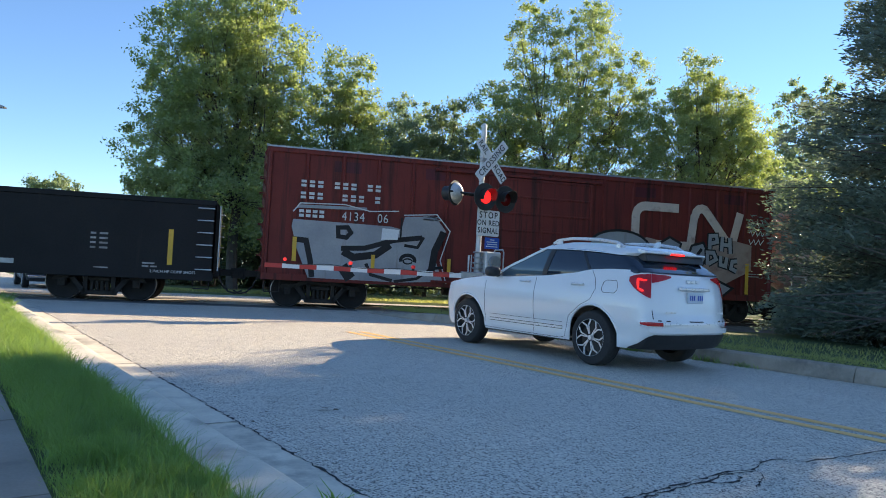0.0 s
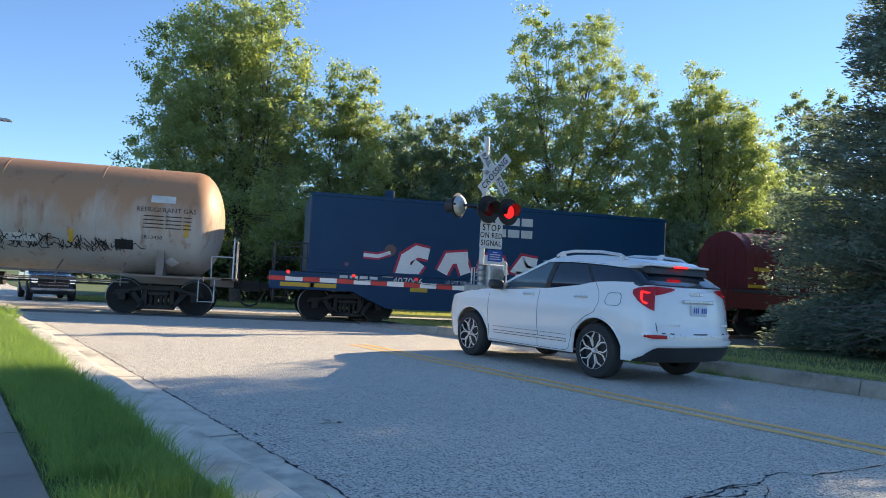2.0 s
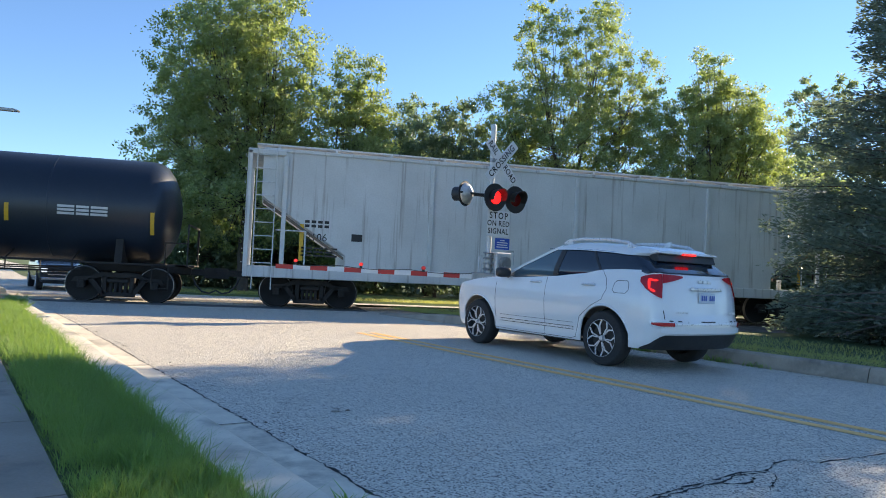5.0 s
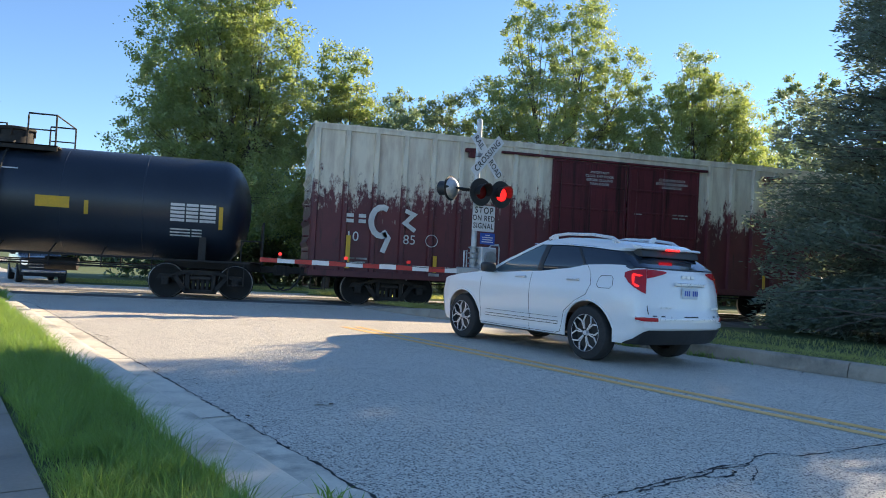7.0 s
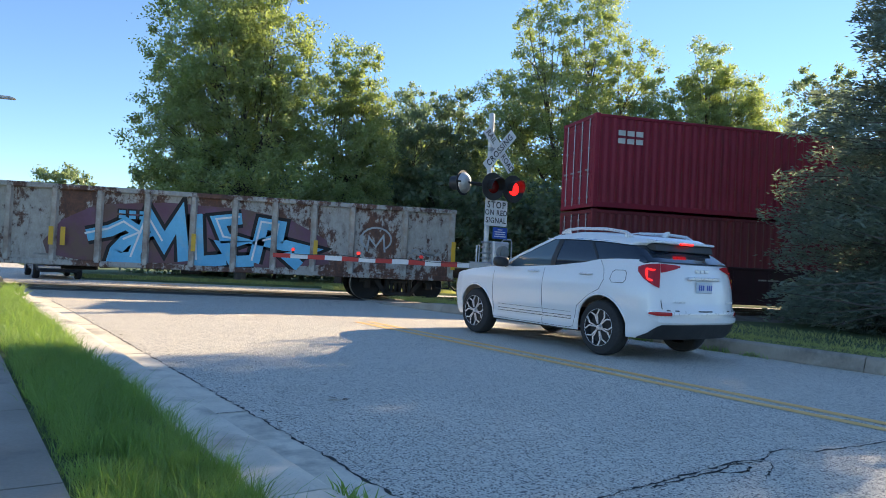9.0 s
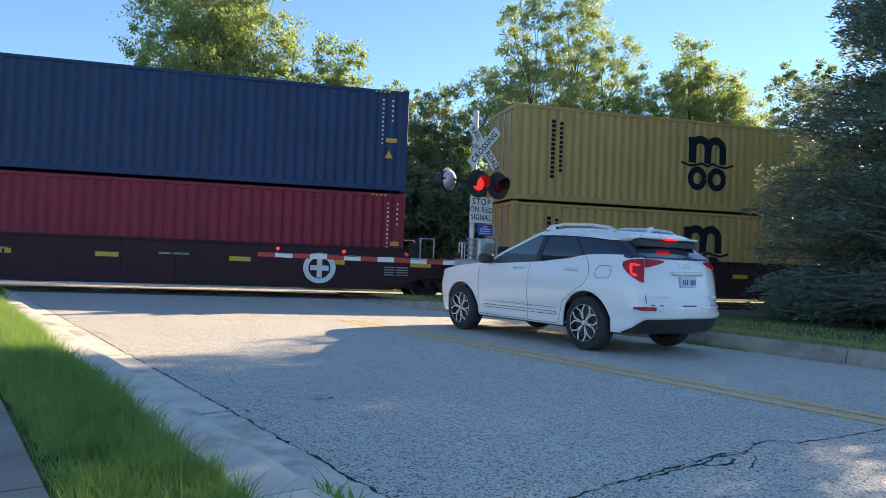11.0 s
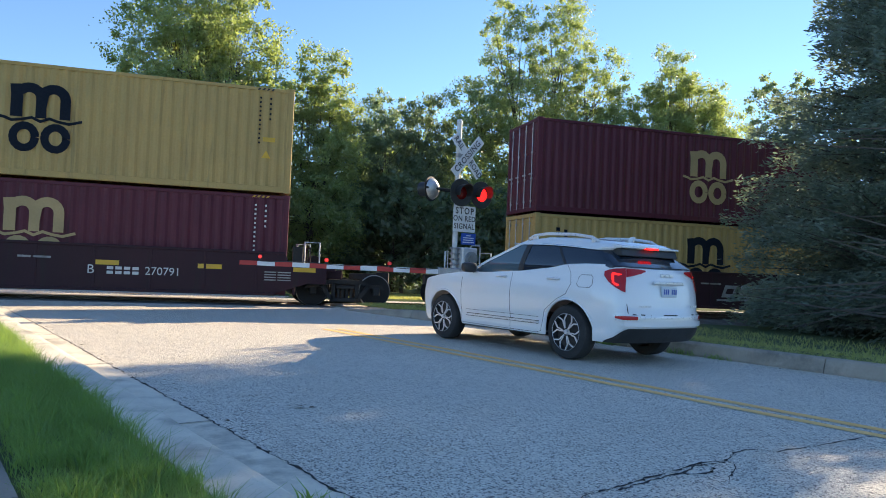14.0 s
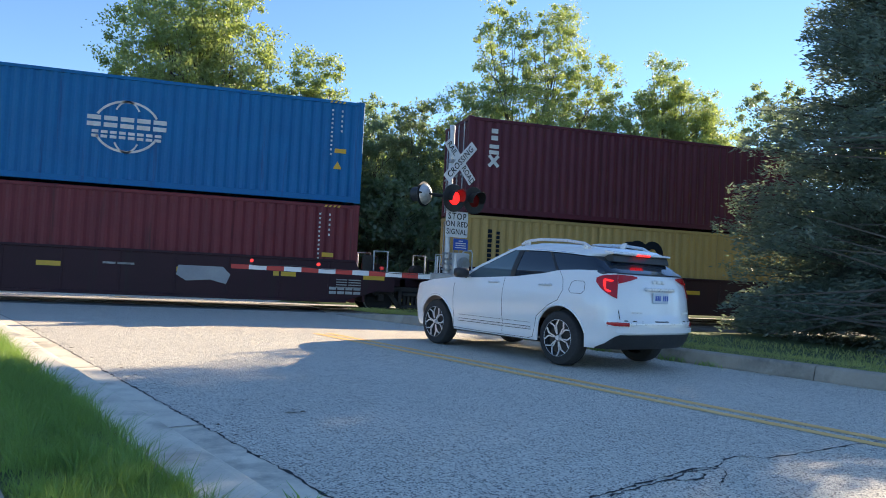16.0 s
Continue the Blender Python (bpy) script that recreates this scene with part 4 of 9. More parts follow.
    for x in (dome_x - 0.42, dome_x + 0.1):
        pts = [(x, -r * 1.02 - 0.1, 0.4), (x, -r * 1.02 - 0.1, z)]
        for k in range(1, 6):
            a = radians(15 * k)
            pts.append((x, -(r + 0.12) * math.cos(a), z + (r + 0.1) * math.sin(a)))
        pipe(bm, pts, 0.022, 6)
    for k in range(9):
        zz = 0.42 + 0.33 * k
        y = -r * 1.02 - 0.1 if zz < z else -math.sqrt(max(0.05, (r + 0.11) ** 2 - (zz - z) ** 2))
        pipe(bm, [(dome_x - 0.42, y, zz), (dome_x + 0.1, y, zz)], 0.016, 5)
    part("side_ladder", bm, frame_mat, car)
    return car, h


def on_tank(car, bm, mat, r, z, name="marking", label=""):
    """Bends flat marks (x, height) round a shell and lays them on it."""
    for v in bm.verts:
        dz = v.co.z - z
        a = max(-1.4, min(1.4, dz / r))
        v.co.y, v.co.z = -(r + 0.012) * math.cos(a), z + (r + 0.012) * math.sin(a)
    return part(name, bm, mat, car, label)


def bend_text(ob, r, z):
    """Lays the letters of a side writing round a tank."""
    me, m = ob.data, ob.matrix_basis.copy()
    for v in me.vertices:
        p = m @ v.co
        a = max(-1.4, min(1.4, (p.z - z) / r))
        v.co = (p.x, -(r + 0.012) * math.cos(a), z + (r + 0.012) * math.sin(a))
    ob.matrix_basis = Matrix()
    return ob


def tank_marks(car, r, z, yellow, prints, texts, mat=None):
    for x, z0, z1 in yellow:
        bm = bmesh.new()
        for k in range(4):
            a, b = z0 + (z1 - z0) * k / 4, z0 + (z1 - z0) * (k + 1) / 4
            patch(bm, [(x - 0.05, a), (x + 0.05, a), (x + 0.05, b), (x - 0.05, b)], 0)
        on_tank(car, bm, YELLOW_TAPE, r, z, "reflector")
    bm = bmesh.new()
    for x, zz, widths, hh in prints:
        bars(bm, x, zz, widths, hh, 0, 0.04)
    on_tank(car, bm, mat or WHITE_PAINT, r, z, "small_print")
    for body, hh, x, zz, m2 in texts:
        bend_text(lettering(body, hh, m2 or mat or WHITE_PAINT, car, on_side(x, 0, zz)), r, z)


def coil_hood(bm, h, w, z0, zs, z1, ends=0.5):
    """A long cover with a rounded roof."""
    prof = [(-w, z0), (-w, zs)] + [(-w + (w) * (1 - math.cos(radians(90 * k / 6))), zs + (z1 - zs) * math.sin(radians(90 * k / 6))) for k in range(1, 7)]
    prof += [(-y, z) for y, z in prof[:-1][::-1]]
    prism(bm, prof, -h, h, "x")


def corrugated(length, height, depth=0.035, pitch=0.276):
    """Points (x, out) of a trapezoid-ribbed side."""
    pts, x, n = [], -length / 2, int(length / pitch)
    x0 = -n * pitch / 2
    pts.append((-length / 2, 0))
    for i in range(n):
        a = x0 + i * pitch
        pts += [(a + 0.035, 0), (a + 0.105, -depth), (a + 0.175, -depth), (a + 0.245, 0)]
    pts.append((length / 2, 0))
    return pts


def container(label, left, z, height, mat, length=12.19):
    """An ISO box: corner posts and castings, rails, ribbed walls, doors at the end that looks right."""
    mid = left + length / 2
    box_ob = thing("shipping_container", label, "container", pose(mid, 0, z), "stacked shipping containers")
    TRAIN_START.append((box_ob, mid, 0.0, z))
    h, w = length / 2, 1.22
    bm = bmesh.new()
    pts = corrugated(2 * h - 0.3, height)
    for s in (-1, 1):
        lo = [bm.verts.new((x, s * (w - 0.012 - o * -1), 0.16)) for x, o in pts]
        hi = [bm.verts.new((x, s * (w - 0.012 - o * -1), height - 0.1)) for x, o in pts]
        for i in range(len(pts) - 1):
            bm.faces.new((lo[i], lo[i + 1], hi[i + 1], hi[i]))
    part("side_wall", bm, mat, box_ob)
    bm = bmesh.new()
    box(bm, -h + 0.02, h - 0.02, -w + 0.06, w - 0.06, height - 0.06, height - 0.02, 0.004)
    part("roof", bm, mat, box_ob)
    bm = bmesh.new()
    for s in (-1, 1):
        box(bm, -h + 0.1, h - 0.1, s * w, s * (w - 0.07), 0.02, 0.18, 0.008)
        box(bm, -h + 0.1, h - 0.1, s * w, s * (w - 0.06), height - 0.12, height - 0.03, 0.008)
        for d in (-1, 1):
            box(bm, d * (h - 0.005), d * (h - 0.16), s * w, s * (w - 0.14), 0.1, height - 0.1, 0.015)
    for d in (-1, 1):
        box(bm, d * h, d * (h - 0.1), -w + 0.1, w - 0.1, 0.02, 0.16, 0.008)
        box(bm, d * h, d * (h - 0.1), -w + 0.1, w - 0.1, height - 0.14, height - 0.02, 0.008)
    part("frame", bm, mat, box_ob)
    for d in (-1, 1):
        for s in (-1, 1):
            for zz in (0, height - 0.12):
                bm = bmesh.new()
                box(bm, d * (h + 0.002), d * (h - 0.178), s * (w + 0.002), s * (w - 0.16), zz, zz + 0.118, 0.012)
                part("corner_casting", bm, mat, box_ob)
    bm = bmesh.new()
    eps = corrugated(2 * w - 0.3, height, 0.03)
    lo = [bm.verts.new((h - 0.07 - o * -1, y, 0.16)) for y, o in eps]
    hi = [bm.verts.new((h - 0.07 - o * -1, y, height - 0.14)) for y, o in eps]
    for i in range(len(eps) - 1):
        bm.faces.new((lo[i], lo[i + 1], hi[i + 1], hi[i]))
    part("front_wall", bm, mat, box_ob)
    for s in (-1, 1):
        bm = bmesh.new()
        box(bm, -h + 0.03, -h + 0.07, s * 0.01, s * (w - 0.13), 0.17, height - 0.15, 0.01)
        for k in range(3):
            z0 = 0.3 + (height - 0.6) * k / 3
            box(bm, -h + 0.02, -h + 0.04, s * 0.06, s * (w - 0.2), z0, z0 + (height - 0.8) / 3, 0.008)
        leaf = part("door_leaf", bm, mat, box_ob)
        for y in (0.28, 0.82):
            bm = bmesh.new()
            rod(bm, (-h - 0.005, s * y, 0.12), (-h - 0.005, s * y, height - 0.12), 0.017, seg=8)
            box(bm, -h - 0.02, -h + 0.02, s * y - 0.03, s * y + 0.2, 1.15, 1.2, 0.006)
            for zz in (0.3, 1.0, 1.8, height - 0.35):
                box(bm, -h - 0.025, -h + 0.02, s * y - 0.035, s * y + 0.035, zz, zz + 0.06, 0.006)
            part("lock_rod", bm, STEEL_GREY, leaf)
    return box_ob


def well_unit(left, label, ends=(True, True), first=False, last=False, length=12.4):
    """One well of an articulated container car; left..right is the well, decks stand past it."""
    car, h = car_at("well_car", label, left - 0.1, left + length - 0.1, "articulated well car units")
    w = 1.45
    for s in (-1, 1):
        bm = bmesh.new()
        # side plate: full depth along the well, raked up towards the trucks
        pl = [(-h - 0.95, 0.62), (-h - 0.95, 1.16), (-h + 0.05, 1.16), (-h + 0.2, 1.43), (h - 0.2, 1.43), (h - 0.05, 1.16), (h + 0.95, 1.16), (h + 0.95, 0.62), (h + 0.45, 0.62), (h - 0.45, 0.32), (-h + 0.45, 0.32), (-h - 0.45, 0.62)]
        prism(bm, pl, s * w, s * (w - 0.05))
        box(bm, -h + 0.2, h - 0.2, s * (w + 0.035), s * (w - 0.1), 1.38, 1.45, 0.012)
        for d in (-1, 1):
            box(bm, d * (h + 0.95), d * h, s * (w + 0.035), s * (w - 0.1), 1.12, 1.18, 0.012)
        box(bm, -h + 0.4, h - 0.4, s * (w + 0.03), s * (w - 0.12), 0.27, 0.35, 0.012)
        for i in range(9):
            x = -h + 0.9 + (2 * h - 1.8) * i / 8
            box(bm, x - 0.03, x + 0.03, s * (w + 0.012), s * (w - 0.14), 0.3, 1.38, 0.008)
        part("side_sill", bm, WELL_MAROON, car)
    bm = bmesh.new()
    for i in range(7):
        x = -h + 0.6 + (2 * h - 1.2) * i / 6
        box(bm, x - 0.15, x + 0.15, -w + 0.06, w - 0.06, 0.28, 0.36, 0.01)
    pieces("cross_bearer", bm, WELL_MAROON, car)
    for d in (-1, 1):
        bm = bmesh.new()
        box(bm, d * (h + 0.1), d * (h + 1.2), -w + 0.05, w - 0.05, 0.98, 1.08, 0.015)
        box(bm, d * (h + 0.05), d * (h + 0.13), -w + 0.05, w - 0.05, 0.3, 1.1, 0.015)
        box(bm, d * (h + 0.1), d * (h + 1.55), -0.32, 0.32, 0.74, 1.0, 0.02)
        part("end_deck", bm, WELL_MAROON, car)
        bm = bmesh.new()
        for yy in (-1.3, 1.3):
            rail = bmesh.new()
            pipe(rail, [(d * (h + 0.35), yy, 1.05), (d * (h + 0.35), yy, 1.75), (d * (h + 0.75), yy, 1.75), (d * (h + 0.75), yy, 1.05)], 0.02, 6)
            part("end_handrail", rail, ALU_PAINT, car)
        pipe(bm, [(d * (h + 0.55), -0.8, 1.05), (d * (h + 0.55), -0.8, 1.6), (d * (h + 0.55), 0.2, 1.6), (d * (h + 0.55), 0.2, 1.05)], 0.018, 6)
        rod(bm, (d * (h + 0.8), 0.4, 1.25), (d * (h + 0.8), 0.95, 1.25), 0.17, seg=14)
        box(bm, d * (h + 0.2), d * (h + 0.45), -0.6, -0.2, 1.05, 1.4, 0.03)
        box(bm, d * (h + 0.02), d * (h + 0.3), -w + 0.02, -w + 0.2, 1.1, 1.62, 0.02)
        pieces("end_fitting", bm, UNDERFRAME, car)
    if ends[0]:
        add_truck(car, -h - (1.5 if first else 1.53))
    if ends[1]:
        add_truck(car, h + 1.53)
    if first:
        add_coupler(car, -h - 2.2, -1)
    if last:
        add_coupler(car, h + 2.2, 1)
    for x in (-h - 0.35, -h + 2.1, -h + 4.6, h - 4.6, h - 2.1, h + 0.35):
        bm = bmesh.new()
        patch(bm, [(x - 0.3, 0.93), (x + 0.3, 0.93), (x + 0.3, 1.05), (x - 0.3, 1.05)], -w - 0.006)
        part("reflector", bm, YELLOW_TAPE, car)
    return car, h


def twin_bars(bm, x, z, w, h, y):
    """Two plain bars, one over the other, about x, z."""
    for c in (z - h * 0.29, z + h * 0.29):
        patch(bm, [(x - w / 2, c - h * 0.19), (x + w / 2, c - h * 0.19), (x + w / 2, c + h * 0.19), (x - w / 2, c + h * 0.19)], y)


def blocks(bm, x0, x1, z, h, n, y, fill=0.72, skip=()):
    """A row of n plain blocks that stands for a company name."""
    step = (x1 - x0) / n
    for i in range(n):
        if i not in skip:
            a = x0 + step * (i + 0.5 - fill / 2)
            twin_bars(bm, a + step * fill / 2, z, step * fill, h, y)


def column(bm, x, z0, z1, w, n, y, fill=0.68):
    """The same, set upright letter by letter."""
    step = (z0 - z1) / n
    for i in range(n):
        c = z0 - step * (i + 0.5)
        patch(bm, [(x - w / 2, c - step * fill / 2), (x + w / 2, c - step * fill / 2), (x + w / 2, c + step * fill / 2), (x - w / 2, c + step * fill / 2)], y)


def stencil(car, name, mat, draw, label=""):
    bm = bmesh.new()
    draw(bm)
    return part(name, bm, mat, car, label)


def split_stencil(car, name, mat, draw, label=""):
    bm = bmesh.new()
    draw(bm)
    pieces(name, bm, mat, car, label)


def arch_emblem(bm, cx, z, k, y, lower=True):
    """Two joined arches over a wave, with two rounded forms below; k scales it, z is the wave's height."""
    w = 0.27 * k
    stroke(bm, [(cx - 0.55 * k, z + 0.04), (cx - 0.55 * k, z + 0.78 * k)], w, y)
    stroke(bm, [(cx - 0.7 * k, z + 0.72 * k), (cx - 0.5 * k, z + 0.74 * k)] + arc(cx - 0.27 * k, z + 0.52 * k, 0.27 * k, 130, 0, 8) + [(cx, z + 0.04)], w * 0.9, y - 0.001)
    stroke(bm, [(cx, z + 0.3 * k)] + arc(cx + 0.28 * k, z + 0.52 * k, 0.27 * k, 150, 0, 8) + [(cx + 0.55 * k, z + 0.04)], w * 0.9, y - 0.002)
    stroke(bm, [(cx - 0.95 * k, z + 0.03), (cx - 0.8 * k, z), (cx - 0.65 * k, z - 0.06 * k), (cx - 0.4 * k, z - 0.02 * k), (cx - 0.2 * k, z + 0.04 * k), (cx, z - 0.05 * k), (cx + 0.2 * k, z + 0.04 * k), (cx + 0.4 * k, z - 0.02 * k), (cx + 0.65 * k, z - 0.06 * k), (cx + 0.85 * k, z), (cx + 0.95 * k, z + 0.03)], 0.07 * k, y - 0.003)
    if lower:
        c = z - 0.45 * k
        for d in (-0.35, 0.36):
            stroke(bm, arc(cx + d * k, c, 0.25 * k, 0, 360, 18, 0.28 * k), 0.19 * k, y)


def warning(bm, x, z, s, y):
    patch(bm, [(x - s / 2, z), (x + s / 2, z), (x, z + s * 0.9)], y)


def noodle(bm, x, z, w, h, t, y):
    """A bent ribbon emblem: a hook, then a leg, a slope and a leg."""
    r = h * 0.28
    stroke(bm, [(x + w * 0.4, z + h)] + [(x + r, z + h)] + arc(x + r, z + h - r, r, 90, 180, 5) + [(x, z + r)] + arc(x + r, z + r, r, 180, 270, 5) + [(x + w * 0.52, z)], t, y)
    stroke(bm, [(x + w * 0.52, z), (x + w * 0.55, z + h * 0.8)] + arc(x + w * 0.62, z + h * 0.85, w * 0.06, 180, 30, 5) + [(x + w * 0.92, z + 0.02), (x + w, z + h)], t, y - 0.001)


def marks_boxcar(car, h, w):
    y = -w - 0.075
    def company(bm):
        for z, sk in ((3.38, (3, 7)), (3.06, (3, 4, 8))):
            blocks(bm, -7.05, -4.8, z, 0.19, 10, y, 0.62, sk)
        blocks(bm, -7.05, -6.33, 2.57, 0.21, 4, y - 0.006, 0.7)
    split_stencil(car, "letter_block", WHITE_PAINT, company)
    lettering("4134", 0.24, WHITE_PAINT, car, on_side(-5.56, y - 0.006, 2.55), spacing=1.1, squeeze=0.85)
    lettering("06", 0.24, WHITE_PAINT, car, on_side(-4.74, y - 0.006, 2.55), spacing=1.1, squeeze=0.85)
    # silver piece with dark outlines; the old number shows in the gap at its top
    silver = [[(-7.2, 2.2), (-7.17, 2.4), (-4.5, 2.36), (-4.2, 2.3), (-4.2, 0.82), (-6.7, 0.84), (-7.04, 1.61)], [(-4.2, 2.3), (-4.12, 2.66), (-3.25, 2.72), (-2.92, 2.33), (-3.2, 1.51), (-2.95, 0.9), (-4.2, 0.82)], [(-7.12, 2.68), (-7.0, 2.8), (-5.2, 2.84), (-5.18, 2.76), (-7.05, 2.71)]]
    split_stencil(car, "graffiti", GRAFF_SILVER, lambda bm: [patch(bm, p, y) for p in silver], "silver graffiti with black outlines")
    def dark(bm):
        stroke(bm, [(-7.15, 1.86), (-6.8, 1.84), (-6.66, 1.3), (-6.6, 0.86)], 0.15, y - 0.004)
        stroke(bm, [(-5.96, 2.24), (-5.7, 2.26), (-5.6, 2.12), (-5.72, 1.98), (-5.94, 2.0)], 0.12, y - 0.004, closed=True)
        stroke(bm, [(-5.85, 1.68), (-5.2, 1.72), (-4.4, 1.98), (-3.6, 2.1)], 0.14, y - 0.004)
        stroke(bm, [(-5.8, 1.6), (-5.5, 1.45), (-4.9, 1.55), (-4.5, 1.85)], 0.2, y - 0.005)
        stroke(bm, [(-3.55, 2.12), (-3.72, 1.82), (-4.1, 1.86)], 0.08, y - 0.006)
        stroke(bm, arc(-3.98, 1.45, 0.2, 200, -20, 10, 0.14), 0.1, y - 0.004)
        stroke(bm, arc(-3.98, 1.42, 0.13, 0, 345, 12, 0.07), 0.04, y - 0.006)
        stroke(bm, [(-2.98, 2.3), (-3.22, 1.75), (-3.3, 1.1)], 0.2, y - 0.004)
        stroke(bm, [(-5.8, 1.2), (-5.55, 0.86)], 0.3, y - 0.005)
        stroke(bm, [(-5.15, 1.3), (-5.0, 1.0), (-4.4, 0.86)], 0.09, y - 0.004)
        stroke(bm, [(-4.35, 0.84), (-3.7, 0.95), (-3.3, 1.25), (-2.95, 1.3)], 0.08, y - 0.007)
        stroke(bm, [(-4.2, 2.62), (-4.22, 2.0)], 0.05, y - 0.004)
    stencil(car, "graffiti_outline", GRAFF_BLACK, dark)
    stencil(car, "graffiti_patch", GRAFF_WHITE, lambda bm: patch(bm, [(-4.76, 1.98), (-4.3, 2.0), (-4.26, 2.28), (-4.74, 2.3)], y - 0.012))
    stencil(car, "graffiti_halo", WHITE_PAINT, lambda bm: (stroke(bm, [(-7.18, 2.6), (-7.0, 2.84), (-5.8, 2.88), (-5.1, 2.74), (-4.3, 2.8)], 0.03, y - 0.003), stroke(bm, [(-4.15, 2.7), (-3.2, 2.78), (-2.8, 2.33), (-3.05, 1.5), (-2.85, 0.85)], 0.03, y - 0.003)))
    # ribbon emblem and the pieces under it
    stencil(car, "emblem", surface("faded_cream", (0.68, 0.54, 0.44), (0.58, 0.45, 0.37), 0.6, 0, 2, 25, 0.1, (0.25, 0.12, 0.1), 0.62), lambda bm: noodle(bm, 3.0, 2.35, 3.65, 1.15, 0.27, y), "faded cream ribbon emblem")
    rounded = [arc(2.5, 2.2, 1.0, 0, 352, 26, 0.5), [(1.5, 0.84), (1.6, 1.35), (2.2, 1.66), (3.1, 1.6), (3.85, 1.25), (4.1, 0.84)],
               [(3.77, 2.36), (4.18, 2.6), (4.57, 2.42), (4.47, 1.9), (4.55, 0.86), (4.12, 0.86), (3.95, 1.6)], [(4.72, 1.72), (4.95, 2.38), (5.35, 2.5), (5.58, 2.12), (5.3, 1.74)], [(4.6, 1.6), (5.4, 1.55), (6.45, 1.12), (6.1, 0.86), (4.65, 0.86)]]
    tan_back = surface("graffiti_tan", (0.42, 0.3, 0.24), (0.34, 0.24, 0.2), 0.6, 0, 2, 25, 0.1, (0.2, 0.08, 0.07), 0.6)
    split_stencil(car, "graffiti_ground", tan_back, lambda bm: [patch(bm, p, y - 0.003) for p in ([(1.45, 1.9), (3.4, 2.55), (3.7, 2.5), (3.9, 1.0), (1.5, 0.9)], [(5.4, 2.2), (5.7, 2.75), (7.1, 2.5), (7.1, 1.7), (6.2, 1.25), (5.3, 1.6)])], "tan graffiti ground")
    split_stencil(car, "graffiti", GRAFF_SILVER, lambda bm: [patch(bm, p, y - 0.006 - 0.001 * k) for k, p in enumerate(rounded)], "silver graffiti with black outlines")
    def dark2(bm):
        for k, p in enumerate(rounded):
            stroke(bm, p, 0.075, y - 0.012 - 0.001 * k, closed=True)
        stroke(bm, [(2.68, 2.3), (2.62, 1.8), (2.66, 1.1)], 0.22, y - 0.018)
        stroke(bm, [(2.8, 1.95), (3.35, 1.88)], 0.1, y - 0.018)
        stroke(bm, [(4.9, 1.74), (5.3, 2.3)], 0.1, y - 0.018)
        stroke(bm, [(4.62, 1.9), (4.72, 2.2)], 0.16, y - 0.018)
        stroke(bm, [(4.9, 1.3), (5.4, 1.25), (5.6, 0.9)], 0.1, y - 0.018)
        stroke(bm, [(1.6, 1.02), (3.9, 1.0)], 0.05, y - 0.018)
    stencil(car, "graffiti_outline", GRAFF_BLACK, dark2)
    bubble = [[(x - 0.42, z) for x, z in run] for run in [[(6.0, 2.3), (6.0, 2.72), (6.22, 2.74), (6.26, 2.55), (6.02, 2.48)], [(6.44, 2.72), (6.42, 2.26)], [(6.44, 2.48), (6.7, 2.46)], [(6.7, 2.7), (6.74, 2.2)],
              [(5.94, 1.82), (5.92, 2.2), (6.14, 2.2), (6.24, 2.0), (5.96, 1.84)], [(6.4, 2.12), (6.4, 1.84), (6.58, 1.8), (6.62, 2.08)], [(7.0, 1.98), (6.82, 1.96), (6.78, 1.74), (6.98, 1.66)]]]
    split_stencil(car, "bubble_outline", GRAFF_BLACK, lambda bm: [stroke(bm, p, 0.2, y - 0.02 - 0.0005 * k) for k, p in enumerate(bubble)])
    split_stencil(car, "bubble_letter", GRAFF_SILVER, lambda bm: [stroke(bm, p, 0.12, y - 0.026 - 0.0005 * k) for k, p in enumerate(bubble)], "silver bubble letters")
    stencil(car, "tag_scrawl", WHITE_PAINT, lambda bm: [stroke(bm, [(7.0 + 0.06 * i, 3.1 - 0.28 * k + 0.08 * ((i * 7 + k) % 3)) for i in range(10)], 0.025, y) for k in range(3)])
    stripes(car, y - 0.02, (-7.1,), 1.27, 1.92, 0.11)
    stripes(car, y - 0.02, (-4.96, -2.79, -1.35, 2.1, 4.13), 1.1, 1.55, 0.1)
    stripes(car, y - 0.02, (6.95,), 0.95, 1.92, 0.12)
    small_print(car, y, [(-3.6, 2.7, (0.2, 0.25), 0.04), (-3.6, 2.62, (0.3, 0.2), 0.04), (-2.3, 1.15, (0.3,), 0.05), (-2.0, 2.6, (0.35,), 0.16), (-1.95, 2.95, (0.2,), 0.1), (-0.4, 2.8, (0.22,), 0.26), (7.0, 1.6, (0.3, 0.2), 0.03), (7.0, 1.52, (0.4,), 0.03)])
    split_stencil(car, "side_vent", BOX_MAROON, lambda bm: [patch(bm, [(a, 3.76), (a + 0.74, 3.76), (a + 0.74, 4.06), (a, 4.06)], -w - 0.008) for a in (-6.13, -3.57, 2.95, 6.1)], "recessed dark panels")


def scrawl(bm, x0, x1, z0, z1, seed, y=0, n=14, t=0.022):
    rng = random.Random(seed)
    x = x0
    while x < x1:
        pts = [(x, rng.uniform(z0, z1))]
        for k in range(rng.randint(3, 5)):
            pts.append((pts[-1][0] + rng.uniform(-0.12, 0.2), rng.uniform(z0, z1)))
        stroke(bm, pts, t, y)
        x += rng.uniform(0.045, 0.11)


